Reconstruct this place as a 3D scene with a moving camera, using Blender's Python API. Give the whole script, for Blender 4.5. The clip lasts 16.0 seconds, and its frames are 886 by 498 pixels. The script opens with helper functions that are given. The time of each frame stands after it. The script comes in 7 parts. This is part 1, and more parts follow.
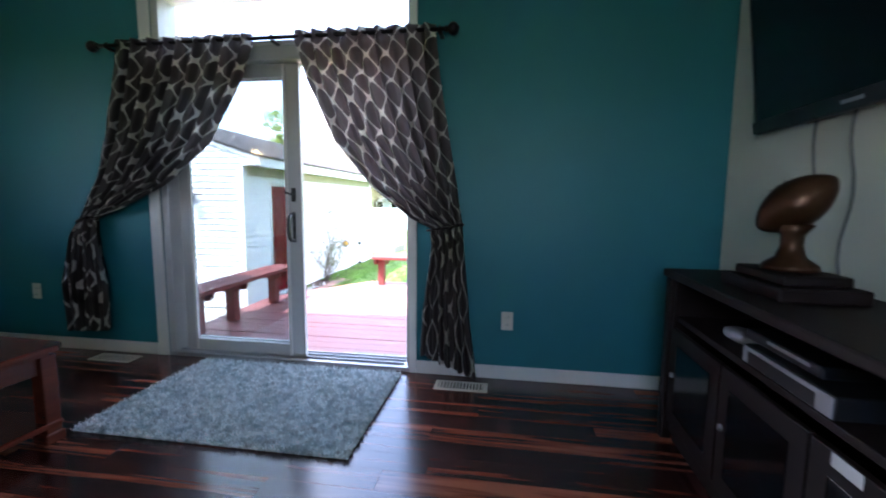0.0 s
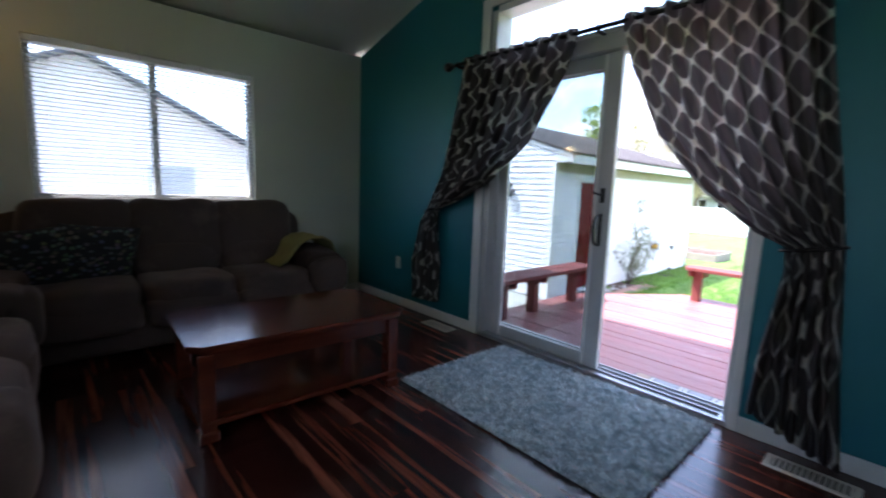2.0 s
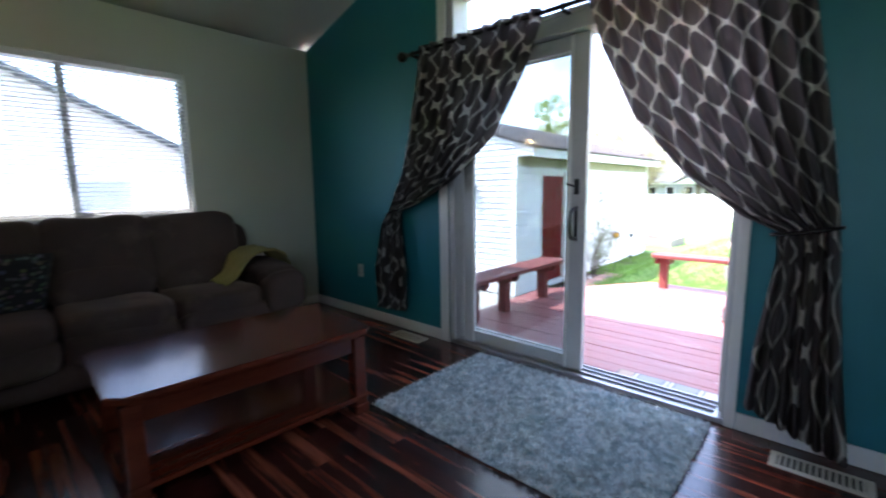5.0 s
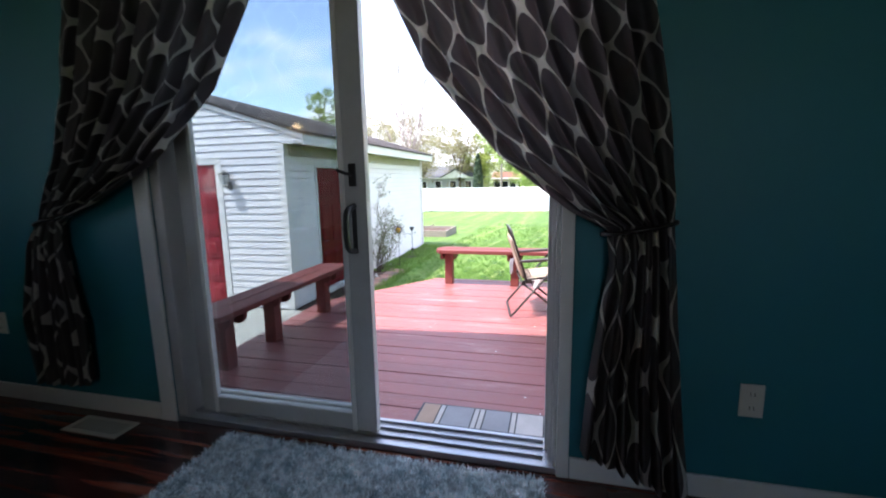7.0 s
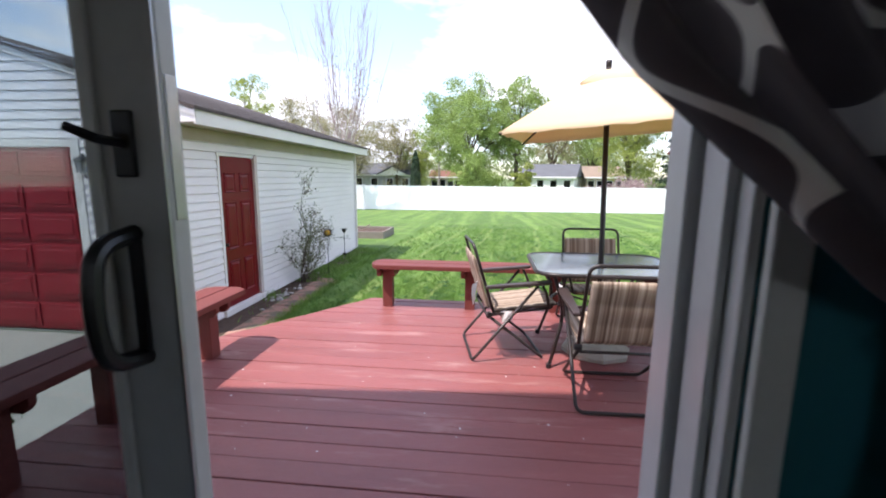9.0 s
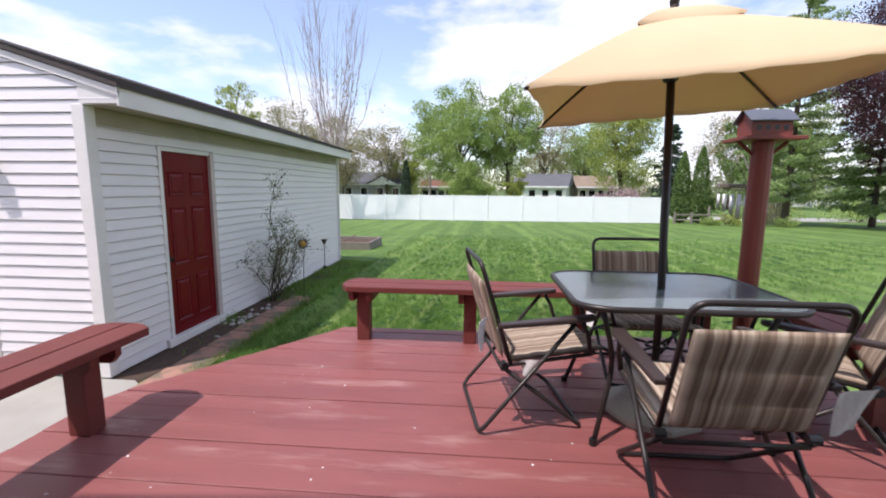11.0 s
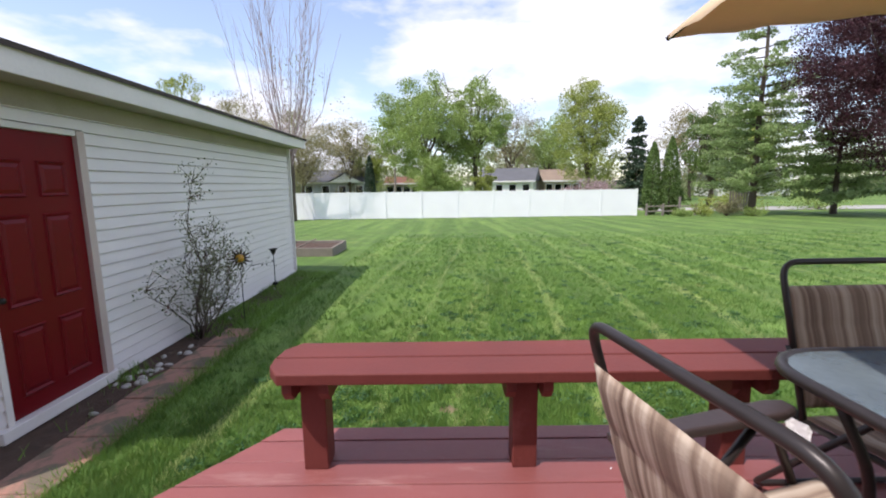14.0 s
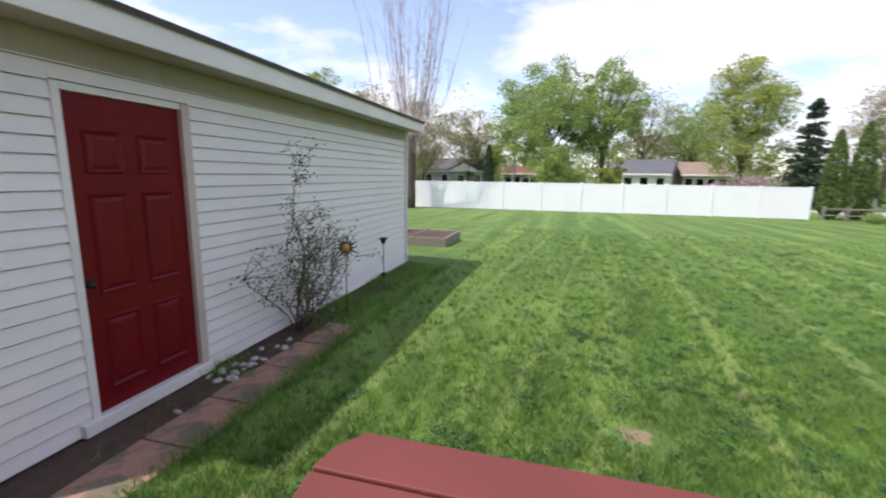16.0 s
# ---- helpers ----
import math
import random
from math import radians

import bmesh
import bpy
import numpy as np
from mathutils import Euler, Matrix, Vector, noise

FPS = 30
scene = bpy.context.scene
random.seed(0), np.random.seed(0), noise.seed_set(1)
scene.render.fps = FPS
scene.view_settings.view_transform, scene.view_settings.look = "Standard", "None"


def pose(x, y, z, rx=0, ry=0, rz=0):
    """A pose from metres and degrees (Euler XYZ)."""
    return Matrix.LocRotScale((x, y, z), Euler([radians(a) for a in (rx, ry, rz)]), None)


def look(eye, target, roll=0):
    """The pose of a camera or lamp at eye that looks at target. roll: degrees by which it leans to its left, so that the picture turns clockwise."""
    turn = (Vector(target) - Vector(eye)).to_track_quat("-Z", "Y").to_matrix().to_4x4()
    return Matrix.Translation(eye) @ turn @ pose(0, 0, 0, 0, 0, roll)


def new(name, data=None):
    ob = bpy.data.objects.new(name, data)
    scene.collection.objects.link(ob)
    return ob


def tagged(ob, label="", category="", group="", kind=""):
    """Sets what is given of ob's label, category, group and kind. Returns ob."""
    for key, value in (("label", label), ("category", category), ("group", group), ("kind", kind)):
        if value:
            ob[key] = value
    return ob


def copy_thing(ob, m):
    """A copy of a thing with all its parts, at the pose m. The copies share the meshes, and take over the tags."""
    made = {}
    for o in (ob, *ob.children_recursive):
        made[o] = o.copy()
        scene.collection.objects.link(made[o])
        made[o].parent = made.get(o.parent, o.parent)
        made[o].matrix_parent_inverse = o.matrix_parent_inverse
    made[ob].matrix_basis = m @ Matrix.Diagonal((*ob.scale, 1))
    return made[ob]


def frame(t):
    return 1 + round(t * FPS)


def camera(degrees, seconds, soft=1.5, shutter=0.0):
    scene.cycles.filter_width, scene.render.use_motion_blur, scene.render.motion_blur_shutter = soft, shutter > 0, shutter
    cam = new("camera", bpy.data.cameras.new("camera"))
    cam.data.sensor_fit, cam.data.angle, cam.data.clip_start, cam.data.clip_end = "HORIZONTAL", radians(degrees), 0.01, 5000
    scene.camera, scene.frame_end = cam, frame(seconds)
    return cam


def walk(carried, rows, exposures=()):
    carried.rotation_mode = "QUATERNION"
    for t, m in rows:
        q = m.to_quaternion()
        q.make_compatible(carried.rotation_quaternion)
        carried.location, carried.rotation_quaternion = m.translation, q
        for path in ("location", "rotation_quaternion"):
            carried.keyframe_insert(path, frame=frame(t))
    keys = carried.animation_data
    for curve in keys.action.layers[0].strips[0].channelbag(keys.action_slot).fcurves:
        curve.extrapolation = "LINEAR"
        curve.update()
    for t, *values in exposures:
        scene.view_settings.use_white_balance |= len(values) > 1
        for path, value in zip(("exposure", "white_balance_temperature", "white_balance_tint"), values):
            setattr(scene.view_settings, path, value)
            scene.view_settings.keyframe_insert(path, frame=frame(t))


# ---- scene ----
cam = camera(91.6, 16.0, soft=1.9, shutter=0.4)
PATH = [
    (0, (1.403, -2.654, 1.114), (1.102, -0.69, 0.893), 0.6),
    (0.5, (1.435, -2.523, 1.149), (0.831, -0.629, 0.929), 1.0),
    (1, (1.393, -2.464, 1.152), (0.502, -0.687, 0.935), 1.4),
    (1.5, (1.326, -2.475, 1.154), (0.176, -0.857, 0.906), 1.9),
    (2, (1.312, -2.479, 1.152), (-0.152, -1.146, 0.873), 2.2),
    (2.5, (1.255, -2.525, 1.124), (-0.443, -1.506, 0.85), 2.2),
    (3, (1.214, -2.542, 1.114), (-0.616, -1.782, 0.842), 1.5),
    (3.5, (1.204, -2.528, 1.114), (-0.67, -1.892, 0.827), 1.1),
    (4, (1.204, -2.502, 1.115), (-0.637, -1.775, 0.832), 0.1),
    (4.5, (1.18, -2.425, 1.123), (-0.485, -1.357, 0.83), 0.1),
    (5, (1.114, -2.329, 1.144), (-0.229, -0.873, 0.867), -0.8),
    (5.2, (1.081, -2.276, 1.134), (-0.132, -0.71, 0.854), -1.4),
    (7.3, (0.698, -1.389, 1.11), (0.257, 0.537, 0.798), -0.4),
    (7.5, (0.663, -1.285, 1.101), (0.248, 0.647, 0.792), 0.1),
    (8, (0.615, -1.039, 1.101), (0.257, 0.902, 0.776), 0.7),
    (8.5, (0.532, -0.753, 1.102), (0.28, 1.202, 0.762), 0.4),
    (9, (0.478, -0.510, 1.103), (0.277, 1.453, 0.777), 0.5),
    (9.5, (0.45, -0.26, 1.093), (0.242, 1.706, 0.792), 0.8),
    (9.7, (0.437, -0.17, 1.086), (0.246, 1.799, 0.794), 0.7),
    (11.8, (0.28, 0.848, 0.954), (0.149, 2.825, 0.676), 0.3),
    (12, (0.242, 0.965, 0.952), (0.152, 2.943, 0.668), -0.0),
    (12.5, (0.182, 1.189, 0.944), (0.118, 3.167, 0.648), -0.3),
    (13, (0.14, 1.45, 0.948), (0.042, 3.426, 0.653), 0.2),
    (13.5, (0.075, 1.714, 0.942), (0.021, 3.692, 0.644), -0.4),
    (14, (0.029, 1.962, 0.935), (0.026, 3.942, 0.641), -0.7),
    (14.5, (0.03, 2.219, 0.956), (0.022, 4.197, 0.655), 0.1),
    (15, (-0.027, 2.473, 0.918), (-0.083, 4.448, 0.603), 0.1),
    (15.5, (-0.128, 2.696, 0.904), (-0.346, 4.656, 0.569), -0.3),
    (16, (-0.138, 2.808, 0.908), (-0.655, 4.709, 0.569), 0.8),
]
EXPOSURES = [(t, s, k, 19) for t, s, k in ((0, 3.65, 5950), (1.5, 3.1, 5950), (3.5, 2.9, 5950), (4.5, 3.35, 5950), (5.0, 3.4, 6000), (6.3, 2.6, 6100), (7.4, 2.1, 6350), (8.5, 1.58, 6400), (9.7, 1.0, 6400), (11.8, 0.65, 6450), (13.5, 0.66, 6500), (16, 0.70, 6600))]
walk(cam, [(t, look(e, g, r)) for t, e, g, r in PATH], EXPOSURES)

# ---- world and sun ----
SUN_DIR = Vector((0.38, 0.34, -1.0)).normalized()
world = bpy.data.worlds.new("sky")
scene.world = world
world.use_nodes = True
wt = world.node_tree
wt.nodes.clear()
w_out = wt.nodes.new("ShaderNodeOutputWorld")
w_bg = wt.nodes.new("ShaderNodeBackground")
w_sky = wt.nodes.new("ShaderNodeTexSky")
w_sky.sky_type = "NISHITA"
w_sky.sun_disc = False
w_sky.sun_elevation = math.asin(-SUN_DIR.z)
w_sky.sun_rotation = math.atan2(-SUN_DIR.x, -SUN_DIR.y)
w_sky.air_density = 1.0
w_sky.dust_density = 0.6
w_co = wt.nodes.new("ShaderNodeTexCoord")
w_map = wt.nodes.new("ShaderNodeMapping")
w_map.inputs["Scale"].default_value = (1.0, 1.0, 2.6)
w_map.inputs["Location"].default_value = (0.35, 0.1, 0.55)
w_noise = wt.nodes.new("ShaderNodeTexNoise")
w_noise.inputs["Scale"].default_value = 2.3
w_noise.inputs["Detail"].default_value = 7.0
w_noise.inputs["Roughness"].default_value = 0.52
w_ramp = wt.nodes.new("ShaderNodeValToRGB")
w_ramp.color_ramp.elements[0].position = 0.485
w_ramp.color_ramp.elements[1].position = 0.575
w_ramp.color_ramp.elements[0].color = (0.12, 0.12, 0.12, 1)
w_mix = wt.nodes.new("ShaderNodeMix")
w_mix.data_type = "RGBA"
w_mix.inputs["B"].default_value = (4.75, 4.95, 5.3, 1)
w_bg.inputs["Strength"].default_value = 0.15
wt.links.new(w_co.outputs["Generated"], w_map.inputs["Vector"])
wt.links.new(w_map.outputs["Vector"], w_noise.inputs["Vector"])
wt.links.new(w_noise.outputs["Fac"], w_ramp.inputs["Fac"])
wt.links.new(w_ramp.outputs["Color"], w_mix.inputs["Factor"])
wt.links.new(w_sky.outputs["Color"], w_mix.inputs["A"])
wt.links.new(w_mix.outputs["Result"], w_bg.inputs["Color"])
wt.links.new(w_bg.outputs["Background"], w_out.inputs["Surface"])

sun_data = bpy.data.lights.new("sun", "SUN")
sun_data.energy = 2.85
sun_data.angle = radians(0.9)
sun_data.color = (1.0, 0.96, 0.90)
sun = new("sun", sun_data)
sun.rotation_euler = SUN_DIR.to_track_quat("-Z", "Y").to_euler()
# Unseen fill lamp, added in the south opening to brighten the room.
fill_light = bpy.data.lights.new("room_fill_lamp", "AREA")
fill_light.shape = "RECTANGLE"
fill_light.size, fill_light.size_y = 0.8, 0.8
fill_light.energy = 0.6
fill_light.color = (0.82, 0.93, 1.0)
new("room_fill_lamp", fill_light).matrix_basis = look((1.45, -3.56, 1.55), (0.9, 0.0, 0.9))


# ---- materials ----
def link(m, a, b):
    m.node_tree.links.new(a, b)


def mat(name, color, rough=0.6, metal=0.0, var=0.15, scale=6.0, grain=60.0, bump=0.15, spec=0.5, stretch=(1, 1, 1),
        second=None, amount=0.5, per_piece=0.0, translucent=0.0, dist=0.004):
    """A surface with variation at two scales, relief, and an optional second colour in patches."""
    m = bpy.data.materials.new(name)
    m.use_nodes = True
    nt = m.node_tree
    b = nt.nodes["Principled BSDF"]
    b.inputs["Roughness"].default_value = rough
    b.inputs["Metallic"].default_value = metal
    b.inputs["Specular IOR Level"].default_value = spec
    co = nt.nodes.new("ShaderNodeTexCoord")
    mp = nt.nodes.new("ShaderNodeMapping")
    mp.inputs["Scale"].default_value = stretch
    link(m, co.outputs["Object"], mp.inputs["Vector"])
    n1 = nt.nodes.new("ShaderNodeTexNoise")
    n1.inputs["Scale"].default_value = scale
    n1.inputs["Detail"].default_value = 5
    n2 = nt.nodes.new("ShaderNodeTexNoise")
    n2.inputs["Scale"].default_value = grain
    n2.inputs["Detail"].default_value = 4
    for n in (n1, n2):
        link(m, mp.outputs["Vector"], n.inputs["Vector"])
    base = nt.nodes.new("ShaderNodeMix")
    base.data_type = "RGBA"
    c = Vector(color)
    dark, light = c * (1 - var), c * (1 + var)
    base.inputs["A"].default_value = (*dark, 1)
    base.inputs["B"].default_value = (*light, 1)
    add = nt.nodes.new("ShaderNodeMath")
    add.operation = "MULTIPLY_ADD"
    link(m, n1.outputs["Fac"], add.inputs[0])
    add.inputs[1].default_value = 1.6
    mul = nt.nodes.new("ShaderNodeMath")
    mul.operation = "MULTIPLY_ADD"
    link(m, n2.outputs["Fac"], mul.inputs[0])
    mul.inputs[1].default_value = 0.8
    mul.inputs[2].default_value = -0.7
    link(m, mul.outputs[0], add.inputs[2])
    last = add.outputs[0]
    if per_piece:
        info = nt.nodes.new("ShaderNodeObjectInfo")
        pp = nt.nodes.new("ShaderNodeMath")
        pp.operation = "MULTIPLY_ADD"
        link(m, info.outputs["Random"], pp.inputs[0])
        pp.inputs[1].default_value = per_piece
        link(m, last, pp.inputs[2])
        last = pp.outputs[0]
    link(m, last, base.inputs["Factor"])
    col = base.outputs["Result"]
    if second:
        n3 = nt.nodes.new("ShaderNodeTexNoise")
        n3.inputs["Scale"].default_value = scale * 0.6
        n3.inputs["Detail"].default_value = 8
        n3.inputs["Roughness"].default_value = 0.7
        link(m, mp.outputs["Vector"], n3.inputs["Vector"])
        rp = nt.nodes.new("ShaderNodeValToRGB")
        rp.color_ramp.elements[0].position = 1 - amount
        rp.color_ramp.elements[1].position = min(1.0, 1 - amount + 0.12)
        link(m, n3.outputs["Fac"], rp.inputs["Fac"])
        mx = nt.nodes.new("ShaderNodeMix")
        mx.data_type = "RGBA"
        link(m, rp.outputs["Color"], mx.inputs["Factor"])
        link(m, col, mx.inputs["A"])
        mx.inputs["B"].default_value = (*second, 1)
        col = mx.outputs["Result"]
    link(m, col, b.inputs["Base Color"])
    rr = nt.nodes.new("ShaderNodeMath")
    rr.operation = "MULTIPLY_ADD"
    link(m, n1.outputs["Fac"], rr.inputs[0])
    rr.inputs[1].default_value = 0.16
    rr.inputs[2].default_value = rough - 0.08
    link(m, rr.outputs[0], b.inputs["Roughness"])
    if bump:
        bp = nt.nodes.new("ShaderNodeBump")
        bp.inputs["Strength"].default_value = bump
        bp.inputs["Distance"].default_value = dist
        link(m, n2.outputs["Fac"], bp.inputs["Height"])
        link(m, bp.outputs["Normal"], b.inputs["Normal"])
    if translucent:
        out = nt.nodes["Material Output"]
        tr = nt.nodes.new("ShaderNodeBsdfTranslucent")
        link(m, col, tr.inputs["Color"])
        ms = nt.nodes.new("ShaderNodeMixShader")
        ms.inputs[0].default_value = translucent
        link(m, b.outputs[0], ms.inputs[1])
        link(m, tr.outputs[0], ms.inputs[2])
        link(m, ms.outputs[0], out.inputs["Surface"])
    return m


def glass(name, tint=(0.95, 0.98, 0.97), rough=0.0, clear=0.9):
    """A thin pane: mostly clear, with a glossy share."""
    m = bpy.data.materials.new(name)
    m.use_nodes = True
    nt = m.node_tree
    nt.nodes.clear()
    out = nt.nodes.new("ShaderNodeOutputMaterial")
    tr = nt.nodes.new("ShaderNodeBsdfTransparent")
    tr.inputs[0].default_value = (*tint, 1)
    gl = nt.nodes.new("ShaderNodeBsdfGlossy")
    gl.inputs["Roughness"].default_value = rough
    lw = nt.nodes.new("ShaderNodeLayerWeight")
    lw.inputs["Blend"].default_value = 0.5
    pw = nt.nodes.new("ShaderNodeMath")
    pw.operation = "POWER"
    pw.inputs[1].default_value = 5.0
    link(m, lw.outputs["Facing"], pw.inputs[0])
    fr = nt.nodes.new("ShaderNodeMath")
    fr.operation = "MULTIPLY_ADD"
    fr.inputs[1].default_value = 0.8
    fr.inputs[2].default_value = 0.035
    link(m, pw.outputs[0], fr.inputs[0])
    ms = nt.nodes.new("ShaderNodeMixShader")
    link(m, fr.outputs[0], ms.inputs[0])
    link(m, tr.outputs[0], ms.inputs[1])
    link(m, gl.outputs[0], ms.inputs[2])
    link(m, ms.outputs[0], out.inputs["Surface"])
    return m


def glow(name, color, strength):
    m = bpy.data.materials.new(name)
    m.use_nodes = True
    b = m.node_tree.nodes["Principled BSDF"]
    b.inputs["Base Color"].default_value = (*color, 1)
    b.inputs["Emission Color"].default_value = (*color, 1)
    b.inputs["Emission Strength"].default_value = strength
    return m


TEAL = mat("teal_paint", (0.012, 0.165, 0.20), 0.55, var=0.06, scale=1.5, grain=160, bump=0.08)
CREAM = mat("cream_paint", (0.60, 0.60, 0.50), 0.6, var=0.04, scale=1.5, grain=160, bump=0.08)
CEIL = mat("ceiling_paint", (0.55, 0.54, 0.48), 0.8, var=0.05, scale=2, grain=120, bump=0.4)
TRIM = mat("white_trim_paint", (0.72, 0.71, 0.67), 0.4, var=0.05, scale=4, grain=90, bump=0.05)
VINYL = mat("pale_grey_vinyl_frame", (0.50, 0.50, 0.485), 0.35, var=0.06, scale=5, grain=40, bump=0.04, second=(0.38, 0.37, 0.34), amount=0.3)
ALU = mat("grey_metal_strip", (0.45, 0.46, 0.47), 0.35, metal=0.8, var=0.1)
BLACK = mat("black_plastic", (0.012, 0.012, 0.013), 0.35, var=0.2, bump=0.02)
IRON = mat("dark_bronze_metal", (0.03, 0.026, 0.024), 0.4, metal=0.6, var=0.2, bump=0.05)
SIDING = mat("white_vinyl_siding", (0.79, 0.745, 0.74), 0.45, var=0.04, scale=1.2, grain=30, bump=0.1, stretch=(1, 1, 5), per_piece=0.2, second=(0.62, 0.60, 0.55), amount=0.26)
# Base colour darkened for the shade under the eave; patches vary the tone.
SOFFIT = mat("stained_shaded_soffit", (0.37, 0.325, 0.26), 0.6, var=0.15, scale=2, second=(0.31, 0.285, 0.20), amount=0.42)
FASCIA = mat("weathered_white_fascia", (0.76, 0.72, 0.69), 0.5, var=0.08, scale=2, second=(0.5, 0.46, 0.4), amount=0.36)
REDPAINT = mat("red_door_paint", (0.15, 0.004, 0.008), 0.36, spec=0.22, var=0.1, scale=3, grain=70, bump=0.06)
REDGAR = mat("red_garage_paint", (0.30, 0.014, 0.024), 0.4, var=0.1, scale=2, grain=50, bump=0.06)
JAMB = mat("pinkish_door_casing", (0.55, 0.45, 0.41), 0.55, var=0.08, scale=4)
SHINGLE = mat("brown_asphalt_shingle", (0.07, 0.055, 0.05), 0.9, var=0.3, scale=8, grain=150, bump=0.6)
DECKPAINT = mat("red_deck_stain", (0.25, 0.08, 0.074), 0.42, var=0.16, scale=2.2, grain=90, bump=0.35, stretch=(1, 5, 5), per_piece=0.3, second=(0.38, 0.19, 0.17), amount=0.44)
BENCHPAINT = mat("red_bench_stain", (0.165, 0.040, 0.033), 0.6, spec=0.35, var=0.16, scale=3, grain=80, bump=0.3, second=(0.25, 0.085, 0.075), amount=0.38)
POSTPAINT = mat("red_post_stain", (0.215, 0.043, 0.03), 0.5, var=0.15, scale=4, grain=80, bump=0.3, stretch=(4, 4, 0.7))
CONCRETE = mat("concrete", (0.34, 0.325, 0.285), 0.85, var=0.12, scale=3, grain=80, bump=0.4, second=(0.30, 0.27, 0.22), amount=0.4)
PAVER = mat("pink_paver", (0.36, 0.19, 0.14), 0.85, var=0.15, scale=5, grain=90, bump=0.5, second=(0.15, 0.125, 0.085), amount=0.55, per_piece=0.4)
DIRT = mat("garden_soil", (0.09, 0.055, 0.038), 0.95, var=0.35, scale=12, grain=90, bump=1.0, dist=0.02, second=(0.20, 0.15, 0.11), amount=0.4)
DRYSOIL = mat("dry_pale_soil", (0.20, 0.155, 0.085), 0.95, var=0.25, scale=9, grain=70, bump=0.8, dist=0.01, second=(0.13, 0.19, 0.05), amount=0.45)
ROCK = mat("pale_stone", (0.42, 0.40, 0.37), 0.8, var=0.2, scale=20, grain=90, bump=0.4)
TANFAB = mat("tan_canvas", (0.72, 0.54, 0.34), 0.8, var=0.06, scale=3, grain=220, bump=0.15, translucent=0.09)
for node in TANFAB.node_tree.nodes:
    if node.type == "BSDF_TRANSLUCENT":
        TANFAB.node_tree.links.remove(node.inputs["Color"].links[0])
        node.inputs["Color"].default_value = (0.62, 0.29, 0.07, 1)
TUBE = mat("brown_powder_coat", (0.035, 0.028, 0.026), 0.4, metal=0.3, var=0.15, bump=0.05)
ARMPLASTIC = mat("dark_brown_plastic", (0.045, 0.030, 0.028), 0.45, var=0.15, bump=0.1)
SOFAFAB = mat("brown_microfibre", (0.052, 0.031, 0.023), 0.9, var=0.3, scale=4, grain=140, bump=0.25, second=(0.092, 0.060, 0.047), amount=0.46)
CHERRY = mat("cherry_wood", (0.085, 0.019, 0.010), 0.16, var=0.35, scale=3, grain=30, bump=0.05, stretch=(6, 0.8, 6), spec=0.6)
DARKWOOD = mat("espresso_wood", (0.014, 0.008, 0.007), 0.5, spec=0.2, var=0.3, scale=3, grain=40, bump=0.06, stretch=(1, 1, 5))
BRASS = mat("bronze_trophy_metal", (0.07, 0.03, 0.013), 0.32, metal=0.7, var=0.25)
SCREEN = mat("television_glass", (0.004, 0.005, 0.006), 0.12, var=0.1, bump=0)
SILVER = mat("silver_plastic", (0.42, 0.42, 0.45), 0.35, metal=0.3, var=0.1)
YELLOW = mat("yellow_throw", (0.34, 0.29, 0.10), 0.95, var=0.2, scale=8, grain=160, bump=0.5)
WHITEPLASTIC = mat("ivory_plastic", (0.6, 0.58, 0.5), 0.4, var=0.05, bump=0.02)
PAPER = mat("white_paper_tag", (0.75, 0.74, 0.72), 0.7, var=0.05)
STONEBASE = mat("cast_stone_base", (0.42, 0.39, 0.33), 0.8, var=0.1, grain=120, bump=0.3)
FENCEV = mat("white_vinyl_fence", (0.88, 0.88, 0.88), 0.4, var=0.03, scale=1, grain=20, bump=0.02)
BARK = mat("grey_bark", (0.10, 0.075, 0.058), 0.95, var=0.3, scale=6, grain=40, bump=0.9, stretch=(1, 1, 0.2), dist=0.02)
TWIG = mat("purplish_bare_twig", (0.33, 0.25, 0.255), 0.9, var=0.2)
OLDWOOD = mat("weathered_grey_wood", (0.23, 0.20, 0.17), 0.85, var=0.2, scale=5, grain=60, bump=0.4)
BLIND = mat("white_blind_slat", (0.78, 0.78, 0.75), 0.5, var=0.03, bump=0, translucent=0.6)
PANE = glass("clear_pane")
WINPANE = glass("dim_window_pane", (0.76, 0.79, 0.82))
SCREENPANE = glass("screened_pane", (0.55, 0.59, 0.61))
# Dark colour stands in for the shade between the siding courses.
SHADEBACK = mat("shadow_line_backing", (0.07, 0.06, 0.05), 0.9)
EXTWALL = mat("house_siding_paint", (0.62, 0.60, 0.55), 0.6, var=0.06, scale=2)
ROADMAT = mat("pale_road_surface", (0.36, 0.35, 0.33), 0.9, var=0.1, scale=3, grain=60, bump=0.3)


def leaf_mat(name, color, var=0.35, trans=0.35, scale=1.2):
    return mat(name, color, 0.6, var=var, scale=scale, grain=9, bump=0, translucent=trans)


LEAF_MID = leaf_mat("fresh_green_leaf", (0.29, 0.39, 0.11))
LEAF_YEL = leaf_mat("yellow_green_leaf", (0.33, 0.38, 0.09))
LEAF_DARK = leaf_mat("dark_conifer_needle", (0.04, 0.075, 0.04), trans=0.15)
LEAF_PINE = leaf_mat("soft_pine_needle", (0.30, 0.40, 0.16), trans=0.42)
LEAF_CEDAR = leaf_mat("cedar_foliage", (0.11, 0.18, 0.04), trans=0.2)
LEAF_PURPLE = leaf_mat("purple_maple_leaf", (0.065, 0.018, 0.027), trans=0.25)
LEAF_TAN = leaf_mat("budding_tan_foliage", (0.32, 0.29, 0.15))
